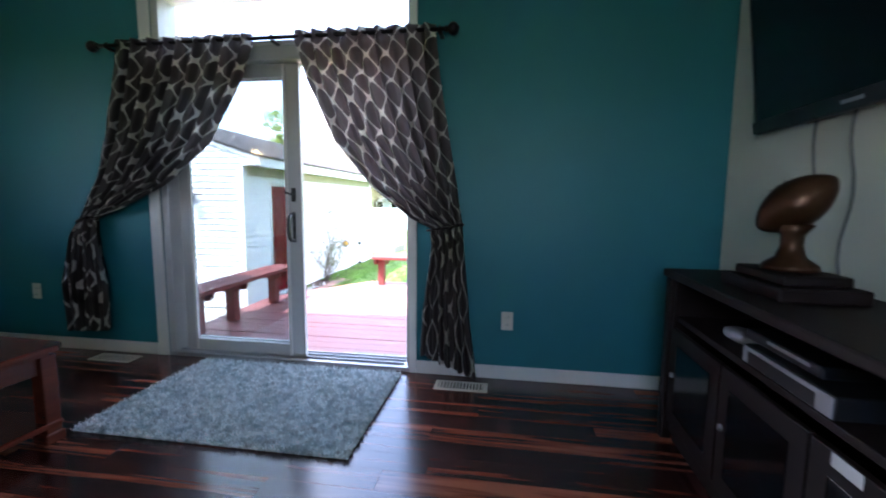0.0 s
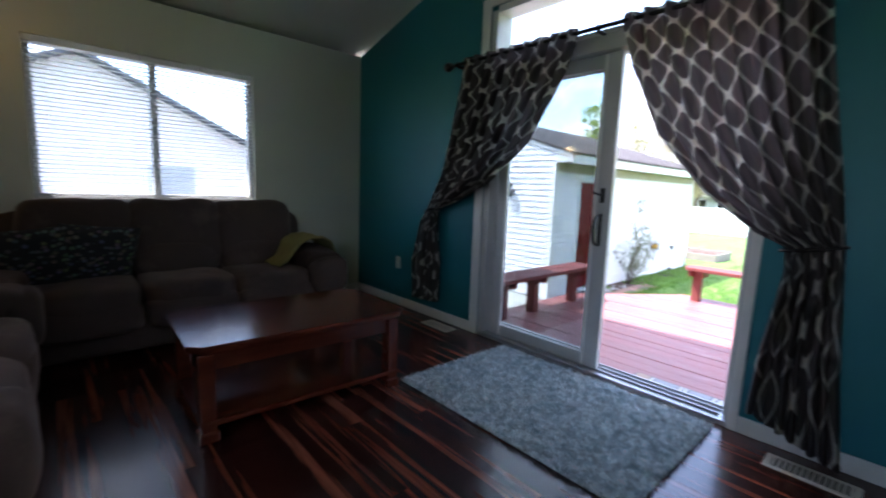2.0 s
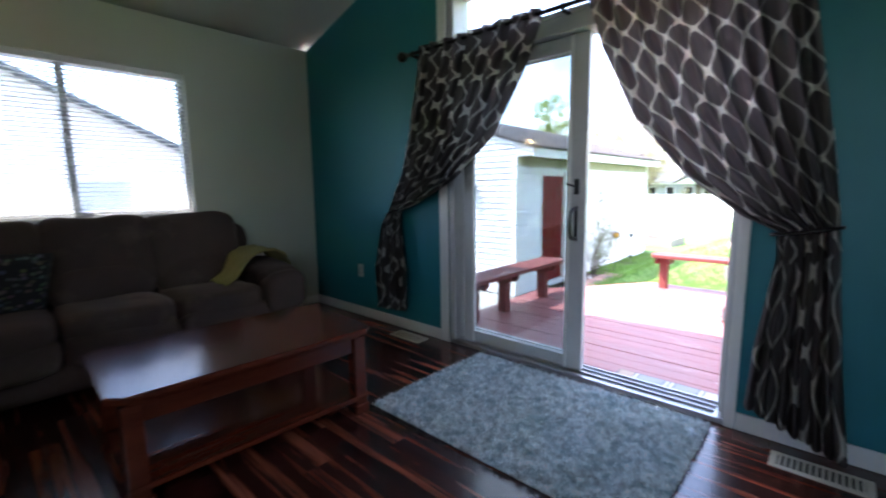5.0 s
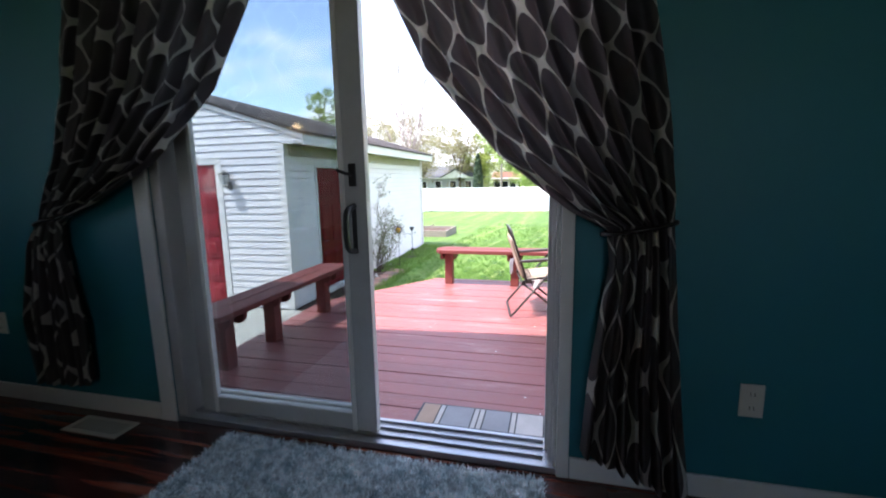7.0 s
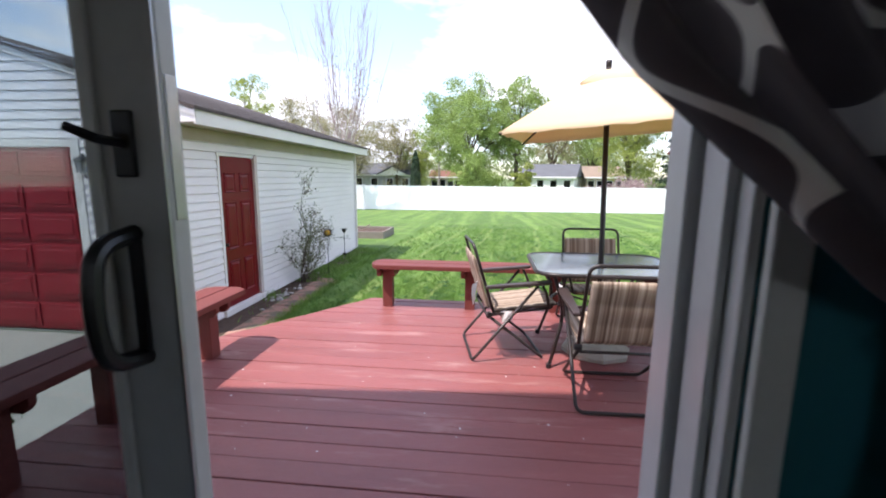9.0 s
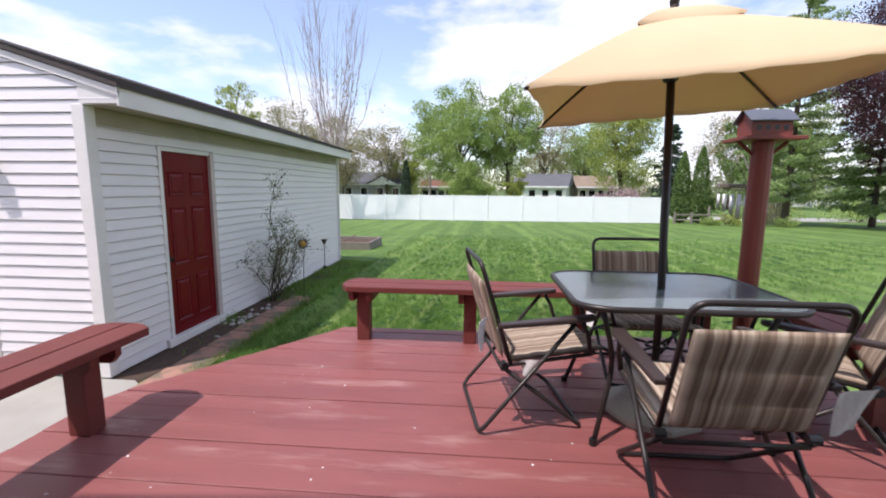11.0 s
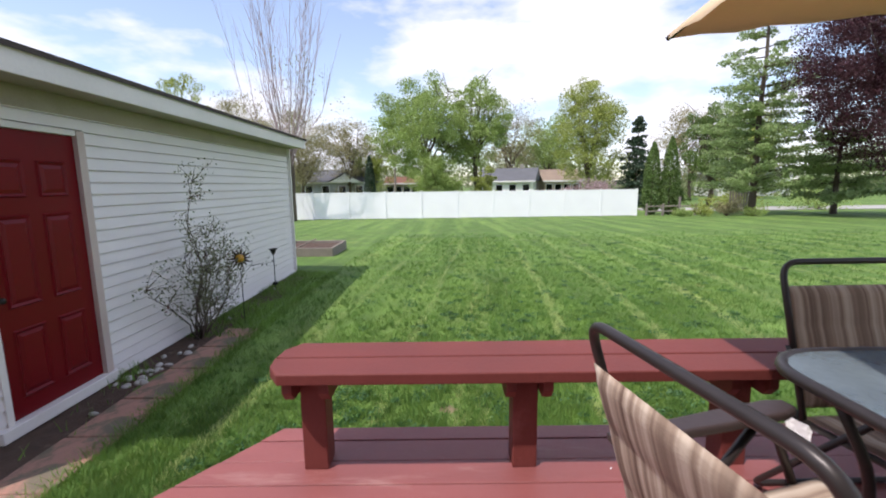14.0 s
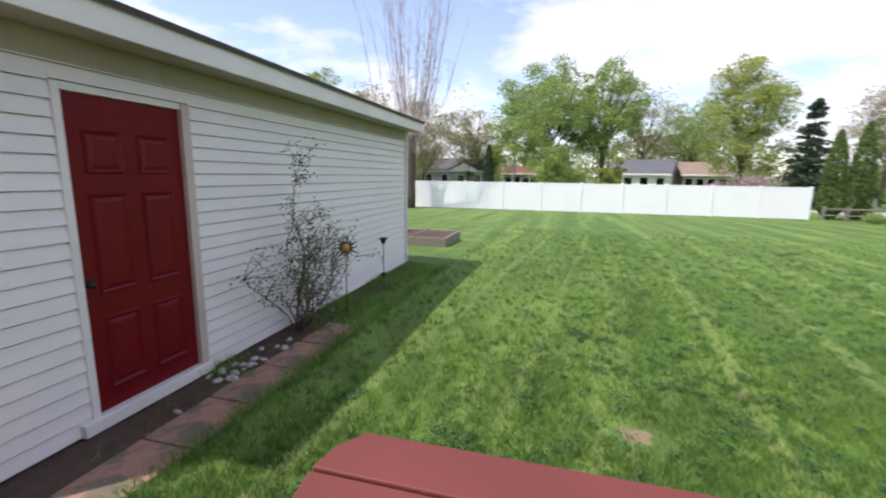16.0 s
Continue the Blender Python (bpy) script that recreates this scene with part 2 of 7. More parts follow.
LEAF_SHRUB = leaf_mat("dull_shrub_leaf", (0.19, 0.20, 0.11), scale=20)
LEAF_PINK = leaf_mat("dusty_pink_blossom", (0.42, 0.3, 0.3))
GRASSBLADE = leaf_mat("lawn_grass_blade", (0.168, 0.29, 0.056), var=0.45, trans=0.35, scale=1.5)

PALEBLADE = leaf_mat("pale_bent_grass_blade", (0.43, 0.50, 0.19), var=0.3, trans=0.35, scale=1.5)
TUFTBLADE = leaf_mat("deep_green_grass_blade", (0.12, 0.24, 0.048), var=0.4, trans=0.3, scale=2.5)


# ---- mesh helpers ----
def add_mesh(name, bm, material, parent=None, label="", smooth=False):
    me = bpy.data.meshes.new(name)
    bm.normal_update()
    bm.to_mesh(me)
    bm.free()
    for mm in (material if isinstance(material, (list, tuple)) else (material,)):
        me.materials.append(mm)
    if smooth:
        me.polygons.foreach_set("use_smooth", [True] * len(me.polygons))
    ob = new(name, me)
    if parent is not None:
        ob.parent = parent
    if label:
        tagged(ob, label=label)
    return ob


def part(name, bm, material, parent, label="", smooth=False):
    return add_mesh(name, bm, material, parent, label, smooth)


def empty(name, m=None, label="", category="", group="", kind=""):
    ob = new(name)
    ob.empty_display_size = 0.1
    if m is not None:
        ob.matrix_basis = m
    return tagged(ob, label, category, group, kind)


def box(lo, hi, bevel=0.0, seg=2, bm=None):
    """A box between two corners, its edges rounded."""
    bm2 = bmesh.new()
    c = [(a + b) / 2 for a, b in zip(lo, hi)]
    d = [abs(b - a) for a, b in zip(lo, hi)]
    bmesh.ops.create_cube(bm2, size=1, matrix=Matrix.Translation(c) @ Matrix.Diagonal((*d, 1)))
    if bevel:
        bmesh.ops.bevel(bm2, geom=bm2.edges[:], offset=min(bevel, min(d) * 0.45), segments=seg, affect="EDGES", profile=0.5)
    return join(bm, bm2)


def join(bm, bm2):
    if bm is None:
        return bm2
    me = bpy.data.meshes.new("tmp")
    bm2.to_mesh(me)
    bm2.free()
    bm.from_mesh(me)
    bpy.data.meshes.remove(me)
    return bm


def prism(points, z0, z1, bevel=0.0, bm=None):
    """A flat outline in x, y, raised from z0 to z1."""
    bm2 = bmesh.new()
    vs = [bm2.verts.new((x, y, z0)) for x, y in points]
    f = bm2.faces.new(vs)
    r = bmesh.ops.extrude_face_region(bm2, geom=[f])
    for v in r["geom"]:
        if isinstance(v, bmesh.types.BMVert):
            v.co.z = z1
    bmesh.ops.recalc_face_normals(bm2, faces=bm2.faces[:])
    if bevel:
        bmesh.ops.bevel(bm2, geom=bm2.edges[:], offset=bevel, segments=2, affect="EDGES", profile=0.5)
    return join(bm, bm2)


def turned(bm, m):
    bmesh.ops.transform(bm, matrix=m, verts=bm.verts[:])
    return bm


def lathe(profile, n=24, bm=None, cx=0.0, cy=0.0):
    """A round body from (radius, z) pairs."""
    bm2 = bmesh.new()
    rings = []
    for r, z in profile:
        rings.append([bm2.verts.new((cx + r * math.cos(2 * math.pi * i / n), cy + r * math.sin(2 * math.pi * i / n), z)) for i in range(n)])
    for a, b in zip(rings, rings[1:]):
        for i in range(n):
            bm2.faces.new((a[i], a[(i + 1) % n], b[(i + 1) % n], b[i]))
    if profile[0][0] > 1e-4:
        bm2.faces.new(rings[0][::-1])
    if profile[-1][0] > 1e-4:
        bm2.faces.new(rings[-1])
    bmesh.ops.remove_doubles(bm2, verts=bm2.verts[:], dist=1e-5)
    bmesh.ops.recalc_face_normals(bm2, faces=bm2.faces[:])
    return join(bm, bm2)


def tube(points, r, n=8, bm=None, r_end=None, closed=False):
    """A round tube along points, tapering to r_end."""
    bm2 = bmesh.new()
    pts = [Vector(p) for p in points]
    rings, up = [], None
    k = len(pts)
    for i, p in enumerate(pts):
        if closed:
            d = (pts[(i + 1) % k] - pts[i - 1]).normalized()
        else:
            d = (pts[min(i + 1, k - 1)] - pts[max(i - 1, 0)]).normalized()
        if up is None:
            up = Vector((0, 0, 1)) if abs(d.z) < 0.9 else Vector((1, 0, 0))
        side = d.cross(up).normalized()
        up = side.cross(d).normalized()
        rad = r if r_end is None else r + (r_end - r) * i / max(1, k - 1)
        rings.append([bm2.verts.new(p + (side * math.cos(2 * math.pi * j / n) + up * math.sin(2 * math.pi * j / n)) * rad) for j in range(n)])
    pairs = list(zip(rings, rings[1:])) + ([(rings[-1], rings[0])] if closed else [])
    for a, b in pairs:
        for j in range(n):
            bm2.faces.new((a[j], a[(j + 1) % n], b[(j + 1) % n], b[j]))
    if not closed:
        bm2.faces.new(rings[0])
        bm2.faces.new(rings[-1][::-1])
    bmesh.ops.recalc_face_normals(bm2, faces=bm2.faces[:])
    return join(bm, bm2)


def rounded(points, r=0.05, n=4):
    """A polyline with its inner corners rounded."""
    pts = [Vector(p) for p in points]
    out = [pts[0]]
    for a, b, c in zip(pts, pts[1:], pts[2:]):
        d1, d2 = (a - b), (c - b)
        k = min(r, d1.length * 0.45, d2.length * 0.45)
        p, q = b + d1.normalized() * k, b + d2.normalized() * k
        for i in range(n + 1):
            t = i / n
            out.append(p * (1 - t) ** 2 + b * 2 * t * (1 - t) + q * t * t)
    out.append(pts[-1])
    return out


def puff(size, power=0.35, n=20, wob=0.0, seed=0, bm=None, at=(0, 0, 0)):
    """A stuffed body: a rounded box that swells, with slight unevenness."""
    bm2 = bmesh.new()
    rings = []
    sg = lambda v, p: math.copysign(abs(v) ** p, v)
    m = n // 2
    for i in range(m + 1):
        a = -math.pi / 2 + math.pi * i / m
        row = []
        for j in range(n):
            b = 2 * math.pi * j / n
            p = Vector((sg(math.cos(a), power) * sg(math.cos(b), power) * size[0] / 2,
                        sg(math.cos(a), power) * sg(math.sin(b), power) * size[1] / 2,
                        sg(math.sin(a), power) * size[2] / 2))
            if wob:
                p += wob * noise.noise_vector(p * 6 + Vector((seed * 7.3, seed * 3.1, 0)))
            row.append(bm2.verts.new(p + Vector(at)))
        rings.append(row)
    for a, b in zip(rings, rings[1:]):
        for j in range(n):
            bm2.faces.new((a[j], a[(j + 1) % n], b[(j + 1) % n], b[j]))
    bmesh.ops.remove_doubles(bm2, verts=bm2.verts[:], dist=1e-4)
    bmesh.ops.recalc_face_normals(bm2, faces=bm2.faces[:])
    return join(bm, bm2)


def raw_mesh(name, verts, faces, material, parent=None, smooth=False):
    me = bpy.data.meshes.new(name)
    me.from_pydata(verts, [], faces)
    me.materials.append(material)
    if smooth:
        me.polygons.foreach_set("use_smooth", [True] * len(me.polygons))
    ob = new(name, me)
    if parent is not None:
        ob.parent = parent
    return ob


def structure(name, bm, material, label, category):
    return tagged(add_mesh(name, bm, material), label, category, "", "structure")


# ---- the room: shell ----
XL, XR, YB = -2.79, 2.60, -3.53
XM, ZE, ZR = -0.095, 2.466, 3.22
OL, OR, OT = -0.97, 0.785, 2.47  # the glass door's opening
DECK = -0.145
GY0, GY1 = 9.0, 31.2


def ground_z(y):
    if y < GY0:
        return -0.74
    return -0.74 - 0.0245 * (min(y, 40.0) - GY0)


def roof_z(x):
    return ZR - (ZR - ZE) / (XM - XL) * abs(x - XM)


def wall_xz(points, y0, y1):
    """A wall piece from an outline in x and z."""
    bm = prism(points, 0, 1)
    for v in bm.verts:
        v.co = Vector((v.co.x, y0 + (y1 - y0) * v.co.z, v.co.y))
    bmesh.ops.recalc_face_normals(bm, faces=bm.faces[:])
    return bm


def gable_wall(y0, y1, opening=True, low=0.0):
    bm = wall_xz([(XL, low), (OL, low), (OL, roof_z(OL)), (XL, roof_z(XL))], y0, y1)
    join(bm, wall_xz([(OR, low), (XR, low), (XR, roof_z(XR)), (OR, roof_z(OR))], y0, y1))
    join(bm, wall_xz([(OL, OT), (OR, OT), (OR, roof_z(OR)), (XM, ZR), (OL, roof_z(OL))], y0, y1))
    return bm


structure("wall_north", gable_wall(0, 0.07), TEAL, "teal painted accent wall around a sliding glass door", "wall")
structure("wall_north_outside", gable_wall(0.072, 0.17), EXTWALL, "pale outside face of the house wall above the deck", "wall")
structure("foundation", box((XL, 0.0, -0.8), (XR, 0.16, -0.035)), CONCRETE, "grey concrete foundation under the house wall", "foundation")
WY0, WY1, WZ0, WZ1 = -2.565, -1.09, 0.975, 2.065
bm = box((XL - 0.16, YB - 0.16, 0), (XL, WY0, ZE))
box((XL - 0.16, WY1, 0), (XL, 0.0, ZE), bm=bm)
box((XL - 0.16, WY0, 0), (XL, WY1, WZ0), bm=bm)
box((XL - 0.16, WY0, WZ1), (XL, WY1, ZE), bm=bm)
structure("wall_west", bm, CREAM, "cream painted wall with a wide window", "wall")
SX0, SX1, SZ0, SZ1 = 1.0, 1.9, 1.1, 2.0  # an added window behind the path, out of view, to light the room
LEDGE, LX, LY = 2.11, -0.45, -5.0  # a high ledge over the loveseat, open to the ceiling
bm = wall_xz([(LX, 0), (SX0, 0), (SX0, roof_z(SX0)), (XM, ZR), (LX, roof_z(LX))], YB - 0.16, YB)
join(bm, wall_xz([(XL, 0), (LX - 0.001, 0), (LX - 0.001, LEDGE), (XL, LEDGE)], YB - 0.16, YB))
join(bm, wall_xz([(SX1, 0), (XR + 0.16, 0), (XR + 0.16, roof_z(XR)), (SX1, roof_z(SX1))], YB - 0.16, YB))
join(bm, wall_xz([(SX0, 0), (SX1, 0), (SX1, SZ0), (SX0, SZ0)], YB - 0.16, YB))
join(bm, wall_xz([(SX0, SZ1), (SX1, SZ1), (SX1, roof_z(SX1)), (SX0, roof_z(SX0))], YB - 0.16, YB))
structure("wall_south", bm, CREAM, "plain cream painted wall behind the loveseat", "wall")
structure("ledge", box((XL, LY, LEDGE - 0.1), (LX, YB - 0.161, LEDGE - 0.004)), CREAM, "cream painted high ledge behind the loveseat wall", "ledge")
bm = wall_xz([(XL - 0.16, LEDGE - 0.1), (LX + 0.1, LEDGE - 0.1), (LX + 0.1, roof_z(LX + 0.1)), (XL - 0.16, roof_z(XL))], LY - 0.16, LY)
box((LX + 0.001, LY, LEDGE - 0.1), (LX + 0.1, YB - 0.161, roof_z(LX)), bm=bm)
box((XL - 0.16, LY, LEDGE - 0.1), (XL, YB - 0.161, ZE), bm=bm)
structure("ledge_walls", bm, CREAM, "cream painted walls round the high ledge", "wall")
structure("wall_east", box((XR, YB, 0), (XR + 0.16, 0.0, ZE)), CREAM, "cream painted wall behind the television", "wall")
bm = wall_xz([(XL - 0.16, ZE + 0.003), (XM, ZR + 0.003), (XM, ZR + 0.08), (XL - 0.16, ZE + 0.08)], LY - 0.16, 0.17)
join(bm, wall_xz([(XM, ZR + 0.003), (XR + 0.16, ZE + 0.003), (XR + 0.16, ZE + 0.08), (XM, ZR + 0.08)], YB - 0.16, 0.17))
structure("ceiling", bm, CEIL, "off-white vaulted ceiling with a light texture", "ceiling")
bm = wall_xz([(XL - 0.55, ZE + 0.0), (XM, ZR + 0.10), (XM, ZR + 0.24), (XL - 0.55, ZE + 0.14)], LY - 0.5, 0.72)
join(bm, wall_xz([(XM, ZR + 0.10), (XR + 0.55, ZE + 0.0), (XR + 0.55, ZE + 0.14), (XM, ZR + 0.24)], YB - 0.5, 0.72))
structure("house_roof", bm, SHINGLE, "brown shingled house roof overhanging the deck door", "roof")
FLOOR_OB = structure("floor", box((XL - 0.1, YB - 0.1, -0.12), (XR + 0.1, 0.0, -0.008)), DARKWOOD, "dark striped laminate plank floor with reddish streaks", "floor")

# baseboards
for name, lo, hi in (("baseboard", (XL + 0.014, -0.014, 0), (OL - 0.085, -0.001, 0.085)),
                     ("baseboard", (OR + 0.047, -0.014, 0), (XR - 0.014, -0.001, 0.085)),
                     ("baseboard", (XL + 0.001, YB + 0.014, 0), (XL + 0.014, -0.002, 0.085)),
                     ("baseboard", (XL + 0.014, YB + 0.001, 0), (XR - 0.014, YB + 0.014, 0.085)),
                     ("baseboard", (XR - 0.014, YB + 0.002, 0), (XR - 0.001, -0.002, 0.085))):
    structure(name, box(lo, hi, 0.004), TRIM, "low off-white painted baseboard along the wall", "baseboard")

# ---- sliding glass door ----
door = empty("door_1", None, "open white vinyl sliding glass door with black handle", "door", kind="structure")
part("casing", box((OL - 0.082, -0.016, 0), (OL, -0.001, OT + 0.06), 0.004), TRIM, door)
part("casing", box((OR, -0.016, 0), (OR + 0.045, -0.001, OT + 0.06), 0.004), TRIM, door)
part("casing", box((OL + 0.001, -0.016, OT), (OR - 0.001, -0.001, OT + 0.06), 0.004), TRIM, door)
part("jamb", box((OL + 0.001, 0.0, 0.03), (OL + 0.055, 0.168, OT - 0.03), 0.004), VINYL, door)
part("jamb", box((OR - 0.016, 0.0, 0.03), (OR - 0.001, 0.168, OT - 0.03), 0.004), VINYL, door)
part("jamb_stop", box((OR - 0.045, 0.10, 0.032), (OR - 0.017, 0.166, 1.99), 0.003), VINYL, door)
part("threshold", box((OL + 0.001, -0.004, 0.0), (OR - 0.001, 0.19, 0.028), 0.004), ALU, door, "grey metal threshold")
for y in (0.045, 0.10, 0.15):
    part("track", box((OL + 0.06, y, 0.0285), (OR - 0.05, y + 0.006, 0.04)), ALU, door)
part("head", box((OL + 0.001, 0.0, 1.995), (OR - 0.001, 0.168, 2.085), 0.005), VINYL, door)
part("transom_sill", box((OL + 0.056, 0.001, 2.086), (OR - 0.017, 0.16, 2.115), 0.004), TRIM, door)
part("transom_head", box((OL + 0.056, 0.001, OT - 0.05), (OR - 0.017, 0.16, OT - 0.001), 0.004), TRIM, door)
tp = part("transom_pane", box((OL + 0.05, 0.085, 2.11), (OR - 0.014, 0.091, OT - 0.045)), PANE, door)
tp.visible_shadow = False


def door_leaf(name, x0, x1, y0, y1, stile, pane):
    leaf = empty(name)
    leaf.parent = door
    part("stile", box((x0, y0, 0.035), (x0 + stile, y1, 1.99), 0.006), VINYL, leaf)
    part("stile", box((x1 - stile - 0.03, y0, 0.035), (x1, y1, 1.99), 0.006), VINYL, leaf)
    part("rail", box((x0 + stile + 0.001, y0 + 0.002, 0.035), (x1 - stile - 0.031, y1 - 0.002, 0.115), 0.006), VINYL, leaf)
    part("rail", box((x0 + stile + 0.001, y0 + 0.002, 1.905), (x1 - stile - 0.031, y1 - 0.002, 1.99), 0.006), VINYL, leaf)
    g = part("pane", box((x0 + stile - 0.005, (y0 + y1) / 2 - 0.003, 0.11), (x1 - stile - 0.025, (y0 + y1) / 2 + 0.003, 1.91)), pane, leaf)
    g.visible_shadow = False
    return leaf


def bead(x0, x1, y0, y1, leaf):
    part("glazing_bead", box((x0, y0, 0.036), (x1, y1, 1.988), 0.004), TRIM, leaf, "paler glazing strip")


slide = door_leaf("sliding_leaf", -0.873, 0.036, 0.052, 0.092, 0.078, PANE)
fixed = door_leaf("fixed_leaf", -0.905, -0.02, 0.106, 0.146, 0.06, SCREENPANE)
bead(-0.078, -0.056, 0.044, 0.0515, slide)
bead(-0.796, -0.776, 0.044, 0.0515, slide)
# handle, latch and lock on the sliding leaf
bm = tube(rounded([(-0.02, 0.05, 1.022), (-0.02, -0.018, 1.01), (-0.02, -0.03, 0.93), (-0.02, -0.018, 0.85), (-0.02, 0.05, 0.838)], 0.035, 6), 0.0125, 10)
box((-0.03, 0.044, 0.83), (-0.01, 0.0515, 1.03), 0.006, bm=bm)
part("handle", bm, BLACK, slide, "black pull handle", smooth=False)
bm = box((-0.036, 0.044, 1.10), (-0.004, 0.0515, 1.19), 0.006)
tube([(-0.02, 0.048, 1.145), (-0.034, 0.02, 1.15), (-0.069, 0.012, 1.165)], 0.007, 6, bm=bm)
part("lock_lever", bm, BLACK, slide, "black thumb lock")
part("strike_plate", box((0.0355, 0.062, 1.04), (0.038, 0.082, 1.24), 0.001), ALU, slide, "metal latch plate")
part("weather_strip", box((0.031, 0.049, 0.04), (0.0355, 0.0525, 1.985)), ALU, slide)
# closing strip on the inner right jamb
part("jamb_channel", box((OR - 0.03, 0.03, 0.045), (OR - 0.0165, 0.09, 1.993), 0.003), VINYL, door)

# plain window added behind the path, out of view; the fill lamp sits in it
win2 = empty("window_2", None, "plain white framed window, added out of view to light the room", "window", kind="structure")
for lo, hi in (((SX0, YB - 0.1, SZ0), (SX0 + 0.05, YB - 0.04, SZ1)), ((SX1 - 0.05, YB - 0.1, SZ0), (SX1, YB - 0.04, SZ1)),
               ((SX0 + 0.051, YB - 0.1, SZ0), (SX1 - 0.051, YB - 0.04, SZ0 + 0.05)), ((SX0 + 0.051, YB - 0.1, SZ1 - 0.05), (SX1 - 0.051, YB - 0.04, SZ1))):
    part("window_frame", box(lo, hi, 0.004), VINYL, win2)
g = part("pane", box((SX0 + 0.05, YB - 0.07, SZ0 + 0.05), (SX1 - 0.05, YB - 0.065, SZ1 - 0.05)), PANE, win2)
g.visible_shadow = False

# ---- window in the west wall ----
win = empty("window_1", None, "white sliding window with lowered blinds over the sofa", "window", kind="structure")
fx0, fx1 = XL - 0.12, XL - 0.05
part("window_frame", box((fx0, WY0, WZ0 + 0.04), (fx1, WY0 + 0.04, WZ1 - 0.04), 0.004), VINYL, win)
part("window_frame", box((fx0, WY1 - 0.04, WZ0 + 0.04), (fx1, WY1, WZ1 - 0.04), 0.004), VINYL, win)
part("window_frame", box((fx0, WY0, WZ0), (fx1, WY1, WZ0 + 0.04), 0.004), VINYL, win)
part("window_frame", box((fx0, WY0, WZ1 - 0.04), (fx1, WY1, WZ1), 0.004), VINYL, win)
part("meeting_stile", box((fx0 + 0.01, -1.86, WZ0 + 0.041), (fx1 + 0.005, -1.81, WZ1 - 0.041), 0.004), VINYL, win)
for ya, yb in ((WY0 + 0.038, -1.859), (-1.811, WY1 - 0.038)):
    g = part("pane", box((fx0 + 0.03, ya, WZ0 + 0.038), (fx0 + 0.036, yb, WZ1 - 0.038)), WINPANE, win)
    g.visible_shadow = False
part("window_sill", box((XL - 0.05, WY0 - 0.02, WZ0 - 0.02), (XL + 0.02, WY1 + 0.02, WZ0 + 0.004), 0.004), TRIM, win)
blind = empty("window_blind", None, "white horizontal slat blind with open slats", "blind")
part("headrail", box((XL - 0.045, WY0 + 0.01, WZ1 - 0.045), (XL - 0.005, WY1 - 0.01, WZ1 - 0.004), 0.004), BLIND, blind)
slat_me = None
n_slat = 34
for i in range(n_slat):
    z = WZ0 + 0.03 + i * (WZ1 - WZ0 - 0.09) / (n_slat - 1)
    if slat_me is None:
        b2 = box((-0.0125, WY0 + 0.015, -0.0007), (0.0125, WY1 - 0.015, 0.0007))
        turned(b2, Matrix.Rotation(radians(-6), 4, "Y"))
        ob = part("slat", b2, BLIND, blind)
        slat_me = ob.data
    else:
        ob = new("slat", slat_me)
        ob.parent = blind
    ob.location = (XL - 0.026, 0, z)
part("bottom_rail", box((XL - 0.04, WY0 + 0.015, WZ0 + 0.006), (XL - 0.012, WY1 - 0.015, WZ0 + 0.02), 0.003), BLIND, blind)
for y in (-2.4, -1.83, -1.25):
    part("cord", tube([(XL - 0.012, y, WZ0 + 0.02), (XL - 0.012, y, WZ1 - 0.05)], 0.0012, 4), BLIND, blind)
part("wand", tube([(XL + 0.002, -2.46, WZ1 - 0.05), (XL + 0.004, -2.46, WZ1 - 0.62)], 0.003, 6), WHITEPLASTIC, blind)

# ---- ground ----
ys = [-60, -8, 3, 4.5, 6, 7.5, GY0, 11, 13, 16, 20, 25, 31.2, 40, 60, 120, 400, 1500]
xs = [-900, -200, -60, -20, -9, -5, -3, -1, 1, 3, 6, 10, 16, 25, 40, 80, 250, 900]
verts = [(x, y, ground_z(y)) for y in ys for x in xs]
nx = len(xs)
faces = [(j * nx + i, j * nx + i + 1, (j + 1) * nx + i + 1, (j + 1) * nx + i) for j in range(len(ys) - 1) for i in range(nx - 1)]


